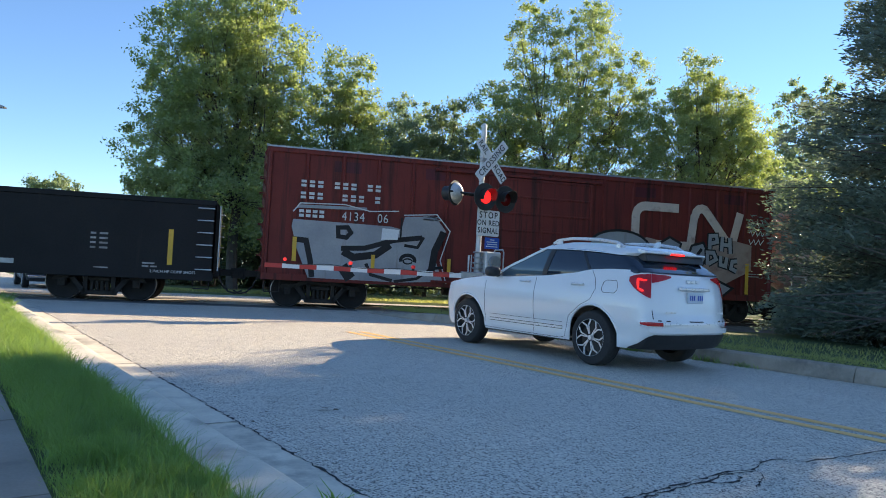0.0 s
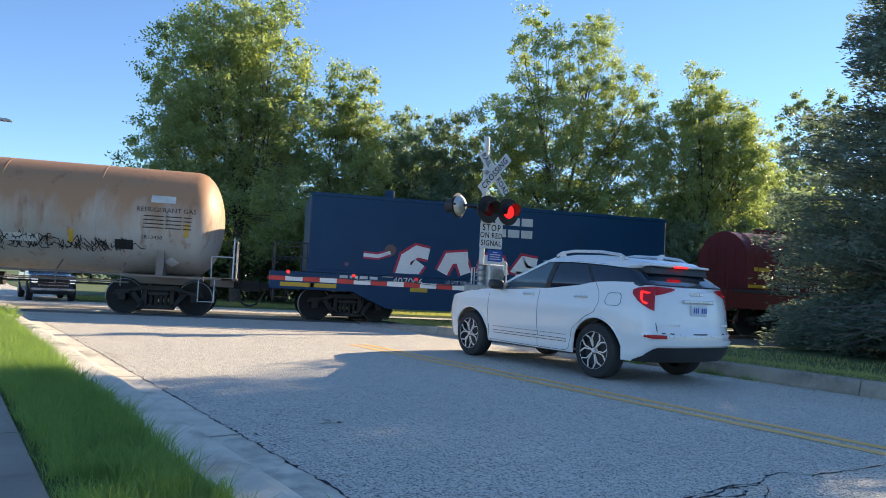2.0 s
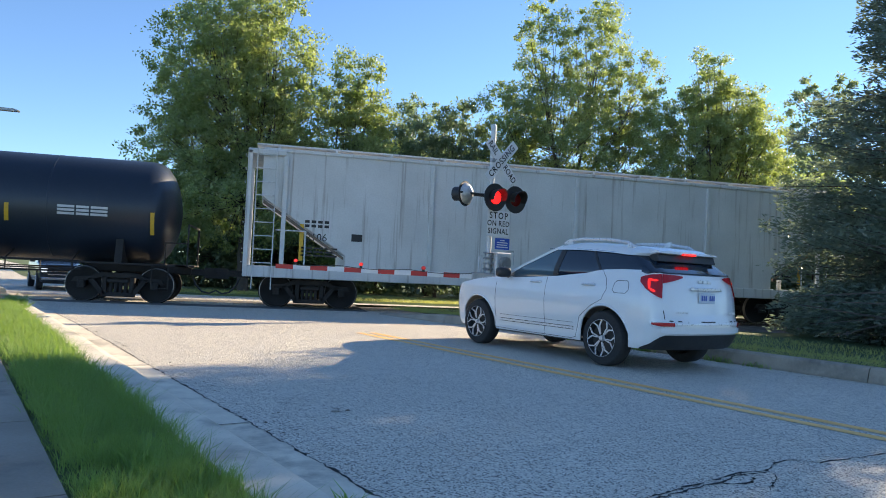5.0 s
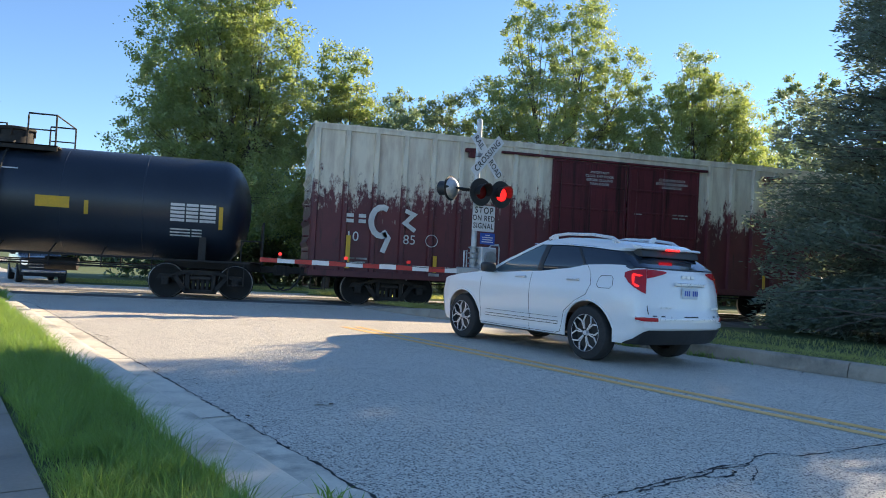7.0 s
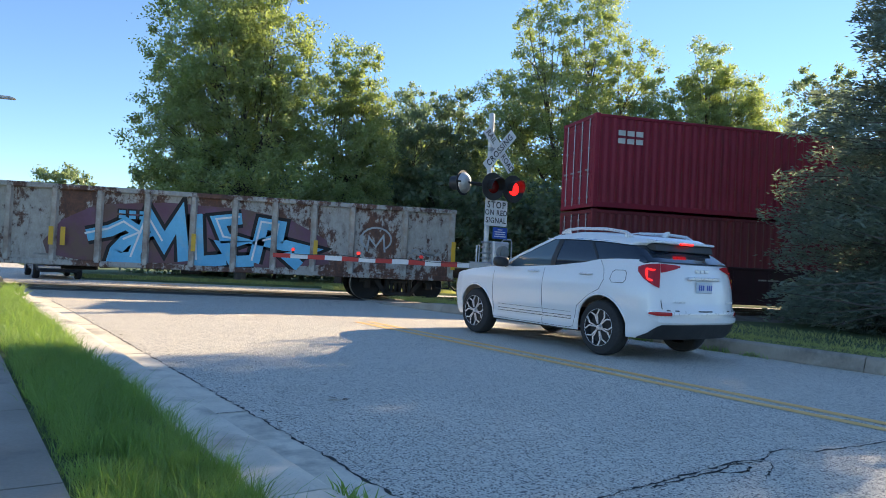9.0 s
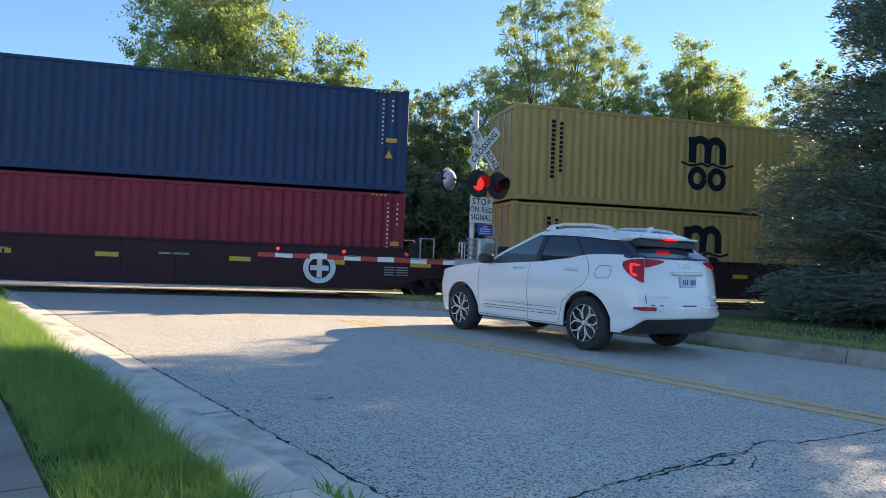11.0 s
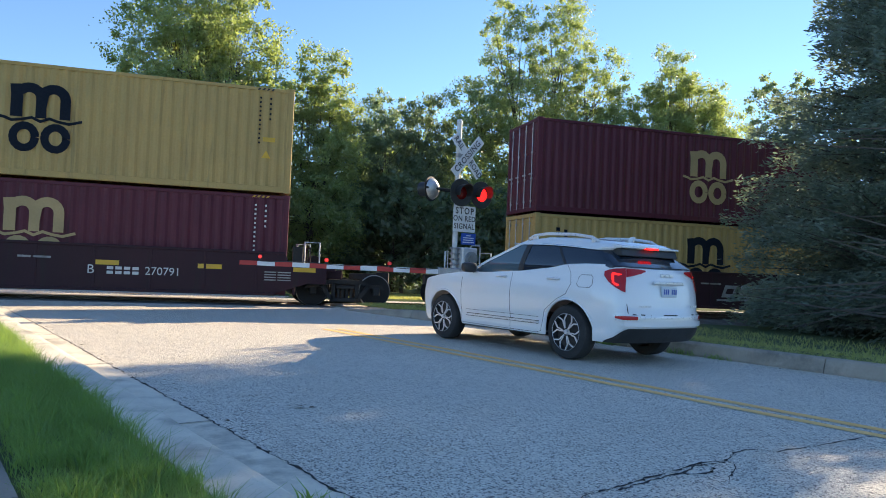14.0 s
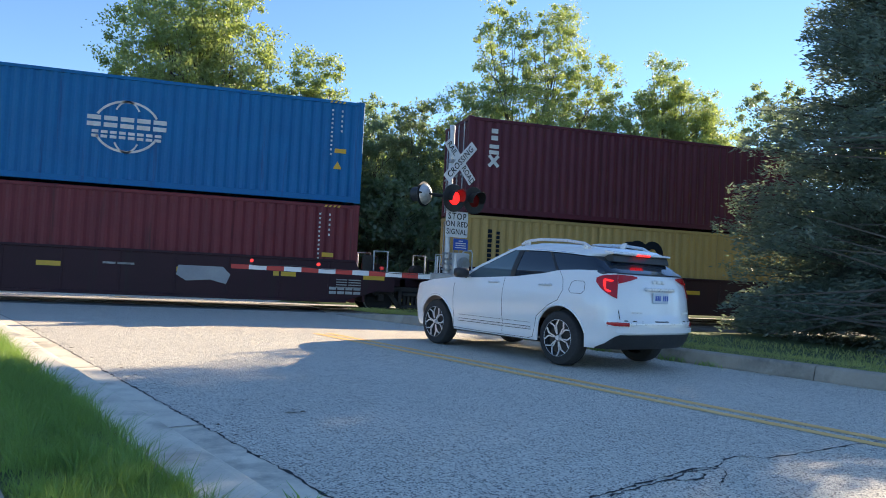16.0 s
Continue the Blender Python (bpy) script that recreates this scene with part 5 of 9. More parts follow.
def marks_tank_rusty(car, h, r, z):
    tank_marks(car, r, z, [(-6.88, 1.62, 2.45), (-4.3, 1.82, 2.12), (-1.6, 1.85, 2.2), (4.05, 1.75, 2.1), (6.82, 2.05, 2.42)],
               [(-6.25, 1.9, (0.3, 0.2, 0.3, 0.6, 0.3), 0.06), (-6.25, 1.74, (0.25, 0.25, 0.4, 0.5), 0.06), (-3.6, 2.05, (0.4, 0.3, 0.4), 0.04), (-3.6, 1.95, (0.6, 0.5), 0.04), (-4.2, 1.9, (0.4, 0.4), 0.05)]
               + [(-4.1, 2.08, (0.2,), 0.02), (-4.1, 2.24, (0.2,), 0.02)]
               + [(0.7, 2.35 - 0.07 * k, (0.35, 0.3), 0.03) for k in range(3)] + [(5.75, 2.56 - 0.1 * k, (0.5, 0.4, 0.2), 0.028) for k in range(4)],
               [("95084", 0.2, -4.95, 2.14, BLACK_INK), ("REFRIGERANT GAS", 0.12, 6.3, 2.72, BLACK_INK), ("SR13450", 0.1, 5.97, 2.0, BLACK_INK)], BLACK_INK)
    bm = bmesh.new()
    blocks(bm, -6.35, -5.55, 2.16, 0.2, 4, 0)
    on_tank(car, bm, BLACK_INK, r, z, "lettering")
    bm = bmesh.new()
    for a, b, c, d in ((0.4, 1.05, 2.62, 2.98), (2.5, 3.3, 1.7, 1.92), (5.9, 6.5, 2.92, 3.12)):
        patch(bm, [(a, c), (b, c), (b, d), (a, d)], 0)
    on_tank(car, bm, WHITE_PAINT, r, z, "paint_patch")
    bm = bmesh.new()
    scrawl(bm, -3.5, -1.2, 1.25, 2.15, 3)
    scrawl(bm, 0.5, 2.4, 1.4, 2.15, 4)
    scrawl(bm, 2.4, 5.3, 1.5, 1.95, 5)
    scrawl(bm, -1.2, -0.3, 1.4, 1.8, 6)
    on_tank(car, bm, GRAFF_BLACK, r, z, "graffiti", "thin black graffiti scrawl")
    bm = bmesh.new()
    patch(bm, [(5.08, 1.62), (5.52, 1.62), (5.52, 1.9), (5.08, 1.9)], 0)
    on_tank(car, bm, BLACK_INK, r, z, "data_plate")
    bm = bmesh.new()
    patch(bm, [(6.25, 1.25), (6.45, 1.05), (6.65, 1.25), (6.45, 1.45)], 0)
    on_tank(car, bm, WHITE_SIGN, r, z, "placard")


def marks_tank_clean(car, h, r, z):
    tank_marks(car, r, z, [(-6.96, 1.62, 2.45), (-3.92, 2.0, 2.42), (-1.72, 2.0, 2.42), (1.7, 1.95, 2.4), (3.75, 1.95, 2.4), (7.16, 1.76, 2.36)],
               [(-6.0, 1.9, (0.2, 0.25, 0.5, 0.55), 0.06), (-6.0, 1.75, (0.2, 0.2, 0.5, 0.55), 0.06), (-6.1, 1.5, (0.7,), 0.03), (-6.1, 1.42, (0.6,), 0.03)]
               + [(-2.94, 2.4 - 0.08 * k, (0.3, 0.25, 0.4) if k % 3 else (0.5, 0.3), 0.035) for k in range(12)] + [(-0.7, 2.6, (0.5,), 0.03), (-0.7, 2.5, (0.7,), 0.03), (2.0, 1.85, (0.4, 0.2), 0.04), (2.0, 1.75, (0.5,), 0.04), (2.0, 1.65, (0.4,), 0.04), (-0.6, 1.2, (0.5,), 0.03)]
               + [(4.9, 2.4 - 0.09 * k, (0.4, 0.3, 0.4), 0.06) for k in range(3)], [("714977", 0.2, -4.9, 2.12, None)])
    bm = bmesh.new()
    blocks(bm, -6.55, -5.65, 2.13, 0.2, 4, 0)
    on_tank(car, bm, WHITE_PAINT, r, z, "lettering")
    bm = bmesh.new()
    patch(bm, [(1.95, 2.0), (2.65, 2.0), (2.65, 2.4), (1.95, 2.4)], 0)
    on_tank(car, bm, YELLOW_TAPE, r, z, "yellow_placard")


def marks_tank_spilled(car, h, r, z):
    tank_marks(car, r, z, [(-5.95, 1.92, 2.75), (-2.72, 2.1, 2.5), (-0.66, 2.1, 2.42), (2.59, 2.05, 2.4), (5.86, 1.85, 2.45)],
               [(-5.05, 1.8, (0.2, 0.25, 0.5, 0.5), 0.06), (-5.05, 1.66, (0.2, 0.2, 0.5, 0.5), 0.06)] + [(-1.1, 3.1 - 0.09 * k, (0.2, 0.3), 0.04) for k in range(3)] + [(0.35, 3.12, (0.6,), 0.04), (-1.3, 1.76, (0.3,), 0.04), (-1.3, 1.68, (0.3,), 0.04)]
               + [(4.6, 2.45 - 0.1 * k, (0.35, 0.3, 0.4), 0.07) for k in range(5)] + [(4.6, 1.8 - 0.09 * k, (0.5, 0.25), 0.04) for k in range(3)], [("205040", 0.19, -3.85, 2.1, None)])
    bm = bmesh.new()
    blocks(bm, -5.15, -4.4, 2.1, 0.19, 4, 0)
    on_tank(car, bm, WHITE_PAINT, r, z, "lettering")
    rng = random.Random(8)
    bm = bmesh.new()
    x = -5.2
    while x < -0.6:
        top = rng.uniform(1.9, 2.45)
        drop, lean = rng.uniform(0.35, 1.25), rng.uniform(-0.02, 0.02)
        stroke(bm, [(x + lean * k / 9, top - drop * k / 9) for k in range(10)], rng.uniform(0.012, 0.04), 0)
        x += rng.uniform(0.025, 0.075)
    on_tank(car, bm, surface("grey_spill", (0.15, 0.16, 0.17), (0.075, 0.085, 0.095), 0.7, 0, 3, 25, 0.1), r, z, "spill_streaks", "grey spill streaks")
    bm = bmesh.new()
    patch(bm, [(1.42, 2.18), (2.2, 2.18), (2.2, 2.46), (1.42, 2.46)], 0)
    on_tank(car, bm, YELLOW_TAPE, r, z, "yellow_placard")


def marks_blue(car, h, w):
    y = -w - 0.006
    stencil(car, "lettering", WHITE_PAINT, lambda bm: blocks(bm, -0.62, 1.0, 2.92, 0.6, 4, y, 0.86), "white block marks")
    tags = [[(-3.95, 1.88), (-3.55, 1.86), (-3.2, 1.98)], [(-2.1, 2.0), (-2.45, 2.06), (-2.75, 1.85), (-2.85, 1.5), (-2.5, 1.52), (-2.35, 1.75)], [(-1.7, 1.5), (-1.5, 1.92), (-0.95, 1.98)], [(-1.15, 1.9), (-1.0, 1.5)],
            [(-0.55, 1.5), (-0.4, 1.92), (0.0, 1.88), (0.15, 1.5)], [(1.15, 1.9), (0.75, 1.95), (0.6, 1.74), (1.0, 1.66), (0.95, 1.48), (0.5, 1.5)], [(1.2, 1.82), (1.4, 1.5)], [(2.05, 1.48), (2.5, 1.46)]]
    split_stencil(car, "graffiti", GRAFF_PINK, lambda bm: [stroke(bm, p, 0.46 if 0 < k < 7 else 0.2, y - 0.0006 * k) for k, p in enumerate(tags)], "crimson graffiti letters with white fill")
    split_stencil(car, "graffiti_fill", GRAFF_WHITE, lambda bm: [stroke(bm, p, 0.32 if 0 < k < 7 else 0.1, y - 0.006 - 0.0006 * k) for k, p in enumerate(tags)])
    split_stencil(car, "graffiti_dot", GRAFF_PURPLE, lambda bm: [patch(bm, arc(px, pz, r, 0, 345, 14), y - 0.002) for px, pz, r in ((-3.2, 2.05, 0.16), (-4.4, 1.6, 0.06), (1.75, 1.6, 0.16), (2.3, 1.62, 0.15), (2.05, 1.5, 0.08))])
    yf = -w - 0.036
    stencil(car, "lettering", WHITE_PAINT, lambda bm: blocks(bm, -4.6, -3.5, 1.19, 0.2, 4, yf, 0.8))
    lettering("407006", 0.2, WHITE_PAINT, car, on_side(-2.67, yf, 1.19))
    lettering("LD LMT 228600", 0.08, WHITE_PAINT, car, on_side(-1.2, yf, 1.24))
    lettering("LT WT 57400", 0.08, WHITE_PAINT, car, on_side(-1.2, yf, 1.1))
    for x, ww in ((-5.0, 0.7), (-2.35, 0.5), (-0.05, 0.48), (2.25, 0.48), (4.75, 0.9), (-5.7, 0.9)):
        stencil(car, "reflector", YELLOW_TAPE, lambda bm: patch(bm, [(x - ww / 2, 0.92), (x + ww / 2, 0.92), (x + ww / 2, 1.03), (x - ww / 2, 1.03)], yf))
    small_print(car, yf, [(3.3, 1.0, (0.25,), 0.07), (3.75, 1.0, (0.2, 0.2), 0.03), (1.5, 1.2, (0.4,), 0.04), (-3.4, 1.3, (0.3,), 0.03)])
    small_print(car, y, [(3.1, 1.6, (0.2,), 0.03), (3.1, 1.54, (0.5,), 0.03)])
    # lifting lugs on the cover, end platforms with rails and steps
    for x in (-3.12, 0.08):
        stencil(car, "lifting_lug", GATX_BLUE, lambda bm: (box(bm, x - 0.12, x + 0.12, -0.5, -0.2, 3.49, 3.85, 0.02), box(bm, x - 0.25, x + 0.25, -0.6, -0.1, 3.49, 3.58, 0.02)))
    for d in (-1, 1):
        def rails(bm):
            for yy in (-1.4, 1.4):
                pipe(bm, [(d * (h - 0.95), yy, 1.3), (d * (h - 0.95), yy, 2.1), (d * (h - 0.1), yy, 2.1), (d * (h - 0.1), yy, 0.55), (d * (h - 0.5), yy, 0.55), (d * (h - 0.5), yy, 1.3)], 0.02, 6)
                pipe(bm, [(d * (h - 0.95), yy, 1.7), (d * (h - 0.1), yy, 1.7)], 0.016, 6)
            pipe(bm, [(d * (h - 0.1), -1.4, 2.1), (d * (h - 0.1), 1.4, 2.1)], 0.018, 6)
        stencil(car, "end_handrail", DECK_GREY, rails)
    stencil(car, "cover_rim", GATX_BLUE, lambda bm: (box(bm, -h + 0.95, h - 1.06, -w - 0.03, -w + 0.02, 1.33, 1.42, 0.01), box(bm, -h + 0.95, h - 1.06, -w - 0.02, -w + 0.03, 3.42, 3.52, 0.01)))


def marks_coil(car, h, w):
    yb = -w - 0.046
    yh = -w + 0.044
    stencil(car, "lettering", WHITE_PAINT, lambda bm: blocks(bm, -5.85, -4.55, 2.71, 0.14, 9, yh, 0.7), "white block marks")
    bm = bmesh.new()
    noodle(bm, 3.12, 2.62, 1.2, 0.3, 0.075, 0)
    for v in bm.verts:
        f = max(0.0, min(1.0, (v.co.z - 2.3) / 1.15))
        v.co.y = -(w - 0.05) * math.sqrt(max(0.0, 1 - f * f)) - 0.02
    part("emblem", bm, WHITE_PAINT, car, "white ribbon emblem")
    stencil(car, "lettering", WHITE_PAINT, lambda bm: blocks(bm, -6.25, -5.5, 1.62, 0.2, 3, yh - 0.03, 0.8))
    lettering("187902", 0.2, WHITE_PAINT, car, on_side(-4.9, yh - 0.03, 1.62))
    lettering("LD LMT 225300", 0.07, WHITE_PAINT, car, on_side(-3.2, yh - 0.03, 1.68))
    lettering("LT WT 60700", 0.07, WHITE_PAINT, car, on_side(-3.2, yh - 0.03, 1.57))
    lettering("L 52 FT 6 IN", 0.07, WHITE_PAINT, car, on_side(5.6, yh - 0.03, 1.72))
    lettering("IL 48 FT 0 IN", 0.07, WHITE_PAINT, car, on_side(5.6, yh - 0.03, 1.62))
    for x, ww in ((-7.0, 0.95), (-4.05, 0.5), (-1.4, 0.5), (1.9, 0.5), (4.2, 0.5), (6.85, 0.95)):
        stencil(car, "reflector", YELLOW_TAPE, lambda bm: patch(bm, [(x - ww / 2, 1.6 if abs(x) < 5 else 1.56), (x + ww / 2, 1.6 if abs(x) < 5 else 1.56), (x + ww / 2, 1.7 if abs(x) < 5 else 1.66), (x - ww / 2, 1.7 if abs(x) < 5 else 1.66)], yh - 0.03))
    stencil(car, "reflector", YELLOW_TAPE, lambda bm: patch(bm, [(-7.24, 2.1), (-6.66, 2.1), (-6.66, 2.22), (-7.24, 2.22)], yh))
    stencil(car, "data_plate", STEEL_GREY, lambda bm: patch(bm, [(2.38, 0.58), (2.82, 0.58), (2.82, 0.85), (2.38, 0.85)], yb))
    small_print(car, yb, [(2.42, 0.8 - 0.06 * k, (0.36,), 0.02) for k in range(4)] + [(4.3, 1.1, (0.2, 0.3), 0.03), (-0.9, 1.36, (0.6,), 0.05)], WHITE_PAINT)
    stencil(car, "warning_mark", YELLOW_TAPE, lambda bm: (warning(bm, -0.1, 1.6, 0.14, yh - 0.03), warning(bm, -0.1, 1.82, 0.14, yh - 0.03)))
    def crown(bm):
        box(bm, -h + 2.0, h - 2.0, -0.12, -0.06, 3.42, 3.6, 0.01)
        for x in (-2.9, 0.1, 3.9):
            box(bm, x - 0.04, x + 0.04, -0.9, -0.6, 3.0, 3.55, 0.01)
        box(bm, -0.3, 0.5, -0.45, 0.45, 3.4, 3.5, 0.02)
        for x in (-0.28, 0.42):
            box(bm, x, x + 0.06, -0.4, 0.4, 3.45, 3.95, 0.02)
        box(bm, -0.28, 0.48, -0.4, -0.34, 3.85, 3.95, 0.02)
        for x in (-4.64, 4.64):
            pipe(bm, [(x, -0.75, 3.1), (x, -0.75, 3.75)], 0.03, 6)
    stencil(car, "lifting_frame", COIL_RED, crown)
    def hoops(bm):
        for i in range(9):
            x = -h + 1.2 + (2 * h - 2.4) * i / 8
            prof = [(-(w - 0.035), 1.5), (-(w - 0.035), 2.3)] + [(-(w - 0.035) * math.cos(radians(15 * k)), 2.3 + 1.165 * math.sin(radians(15 * k))) for k in range(1, 7)]
            for (a, b), (c, d) in zip(prof, prof[1:]):
                rod(bm, (x, a, b), (x, c, d), 0.012, seg=5)
    split_stencil(car, "hood_seam", COIL_RED, hoops)
    stencil(car, "side_rail", DECK_GREY, lambda bm: box(bm, -h + 0.2, h - 0.2, -w - 0.07, -w - 0.03, 1.4, 1.48, 0.01))
    for d in (-1, 1):
        def rails(bm):
            pipe(bm, [(d * (h - 0.1), -w + 0.05, 0.5), (d * (h - 0.1), -w + 0.05, 2.0)], 0.018, 6)
            pipe(bm, [(d * (h - 0.1), -w + 0.05, 0.5), (d * (h - 0.5), -w + 0.05, 0.5), (d * (h - 0.5), -w + 0.05, 0.95)], 0.016, 6)
            pipe(bm, [(d * (h - 0.05), -0.9, 1.45), (d * (h - 0.05), -0.9, 2.0), (d * (h - 0.05), 0.9, 2.0), (d * (h - 0.05), 0.9, 1.45)], 0.018, 6)
        stencil(car, "end_handrail", COIL_RED, rails)
        stencil(car, "hood_end", COIL_RED, lambda bm: [box(bm, d * (h - 0.83), d * (h - 0.87), -1.25 + 0.5 * k, -1.21 + 0.5 * k, 1.5, 2.9, 0.005) for k in range(6)])


def marks_hopper(car, h, w):
    y = -w + 0.094
    stripes(car, y, (-7.95, 7.78), 1.3, 2.3, 0.11)
    stencil(car, "lettering", BLACK_INK, lambda bm: blocks(bm, -7.9, -7.2, 2.32, 0.2, 4, y, 0.7))
    lettering("2106", 0.2, BLACK_INK, car, on_side(-7.55, y, 1.95))
    small_print(car, y, [(-7.95, 1.66 - 0.1 * k, (0.3, 0.25, 0.35), 0.05) for k in range(3)] + [(6.9, 1.66 - 0.1 * k, (0.3, 0.25), 0.05) for k in range(3)] + [(-6.6, 2.0, (0.3,), 0.2)], BLACK_INK)
    def posts(bm):
        for x in (-h + 1.0, -4.4, 0.0, 4.4, h - 1.0):
            box(bm, x - 0.06, x + 0.06, -w + 0.02, -w + 0.1, 1.1, 4.15, 0.01)
        for d in (-1, 1):
            box(bm, d * (h - 0.12), d * h, -w, -w + 0.12, 1.1, 4.2, 0.01)
            box(bm, d * (h - 0.12), d * h, w - 0.12, w, 1.1, 4.2, 0.01)
            box(bm, d * (h - 1.0), d * h, -w, w, 4.1, 4.25, 0.02)
    split_stencil(car, "corner_post", HOPPER_WHITE, posts)
    def top(bm):
        box(bm, -h + 0.4, h - 0.4, -w + 0.05, w - 0.05, 4.2, 4.3, 0.02)
        box(bm, -h + 0.2, h - 0.2, -0.9, -0.3, 4.45, 4.5, 0.01)
        for i in range(12):
            x = -h + 0.8 + (2 * h - 1.6) * i / 11
            box(bm, x - 0.03, x + 0.03, -0.9, -0.3, 4.28, 4.46, 0.005)
    stencil(car, "roof_walk", HOPPER_WHITE, top)
    for d in (-1, 1):
        def lad(bm):
            for k in range(9):
                z = 1.2 + 0.36 * k
                pipe(bm, [(d * (h - 0.75), -w - 0.04, z), (d * (h - 0.25), -w - 0.04, z)], 0.014, 5)
                pipe(bm, [(d * (h + 0.05), -w + 0.1, z), (d * (h + 0.05), -w + 0.6, z)], 0.014, 5)
            for x in (0.75, 0.25):
                pipe(bm, [(d * (h - x), -w - 0.04, 0.5), (d * (h - x), -w - 0.04, 4.25)], 0.016, 5)
            pipe(bm, [(d * (h - 1.6), -w + 0.05, 1.1), (d * (h - 1.6), -w + 0.05, 2.1), (d * (h - 0.8), -w + 0.05, 2.1)], 0.02, 6)
        stencil(car, "end_ladder", HOPPER_WHITE, lad)
        stencil(car, "slope_sheet", surface("tan_slope_sheet", (0.2, 0.15, 0.1), (0.14, 0.1, 0.08), 0.7, 0, 2, 25, 0.2), lambda bm: prism(bm, [(d * (h - 0.45), 2.9), (d * (h - 2.65), 1.45), (d * (h - 2.65), 1.38), (d * (h - 0.45), 2.8)], -w + 0.06, -w + 0.12))


def marks_worn(car, h, w):
    y = -w - 0.1
    def co(bm):
        blocks(bm, -8.55, -7.88, 2.4, 0.26, 2, y, 0.6)
        stroke(bm, arc(-7.5, 2.35, 0.3, 60, 300, 10, 0.4), 0.16, y)
        stroke(bm, [(-7.45, 2.1), (-7.3, 1.9), (-7.45, 1.5)], 0.14, y)
        stroke(bm, [(-6.85, 2.7), (-6.6, 2.6), (-6.85, 2.35), (-6.55, 2.15)], 0.12, y)
    stencil(car, "lettering", WHITE_PAINT, co, "worn white marks")
    lettering("10", 0.26, WHITE_PAINT, car, on_side(-8.3, y, 1.89))
    lettering("85", 0.26, WHITE_PAINT, car, on_side(-6.7, y, 1.88))
    stencil(car, "roundel", WHITE_PAINT, lambda bm: stroke(bm, arc(-6.06, 1.9, 0.17, 0, 345, 14), 0.02, y, closed=True))
    stripes(car, y - 0.01, (-8.4,), 1.02, 1.92, 0.12)
    stripes(car, y - 0.01, (-5.94, -3.04, 4.9, 6.6), 1.02, 1.48, 0.11)
    stripes(car, -w - 0.14, (-1.06, 1.63), 1.2, 1.6, 0.1)
    stripes(car, y - 0.01, (8.3,), 0.95, 1.8, 0.12)
    yd = -w - 0.14
    for k, word in enumerate(("-IMPORTANT-", "CLOSE THIS DOOR", "BEFORE CLOSING", "MAIN DOOR")):
        lettering(word, 0.075, WHITE_PAINT, car, on_side(-1.0, yd, 4.25 - 0.115 * k))
    for k, word in enumerate(("CLOSE AND LOCK", "BOTH DOORS BEFORE", "MOVING CAR")):
        lettering(word, 0.075, WHITE_PAINT, car, on_side(1.45, yd, 4.2 - 0.115 * k))
    small_print(car, yd, [(1.5, 3.15, (0.15, 0.2, 0.1), 0.04), (1.5, 3.05, (0.2, 0.2), 0.04), (0.2, 3.1, (0.25,), 0.04), (-1.3, 2.0, (0.22,), 0.2), (1.0, 1.75, (0.22,), 0.2), (-2.0, 1.5, (0.25,), 0.2), (0.3, 1.35, (0.25,), 0.2)])
    small_print(car, y, [(-8.5, 1.3, (0.3, 0.3), 0.05), (-8.5, 1.2, (0.25, 0.3), 0.05), (-7.2, 1.15, (0.3,), 0.06), (-6.1, 0.95, (0.3,), 0.08)] + [(5.6, 2.1 - 0.12 * k, (0.2, 0.3), 0.04) for k in range(7)] + [(6.9, 2.3 - 0.12 * k, (0.3, 0.2), 0.04) for k in range(4)] + [(8.0, 0.92, (0.4,), 0.12)])
    def brackets(bm):
        for x in (-5.2, 4.7):
            box(bm, x, x + 0.9, -w - 0.16, -w - 0.03, 4.5, 4.62, 0.02)
            box(bm, x + 0.1, x + 0.3, -w - 0.14, -w - 0.03, 4.35, 4.52, 0.02)
    split_stencil(car, "door_stop", BOX_MAROON, brackets)
    stencil(car, "reflector", YELLOW_TAPE, lambda bm: patch(bm, [(-0.3, 0.68), (0.15, 0.68), (0.15, 0.78), (-0.3, 0.78)], y - 0.01))


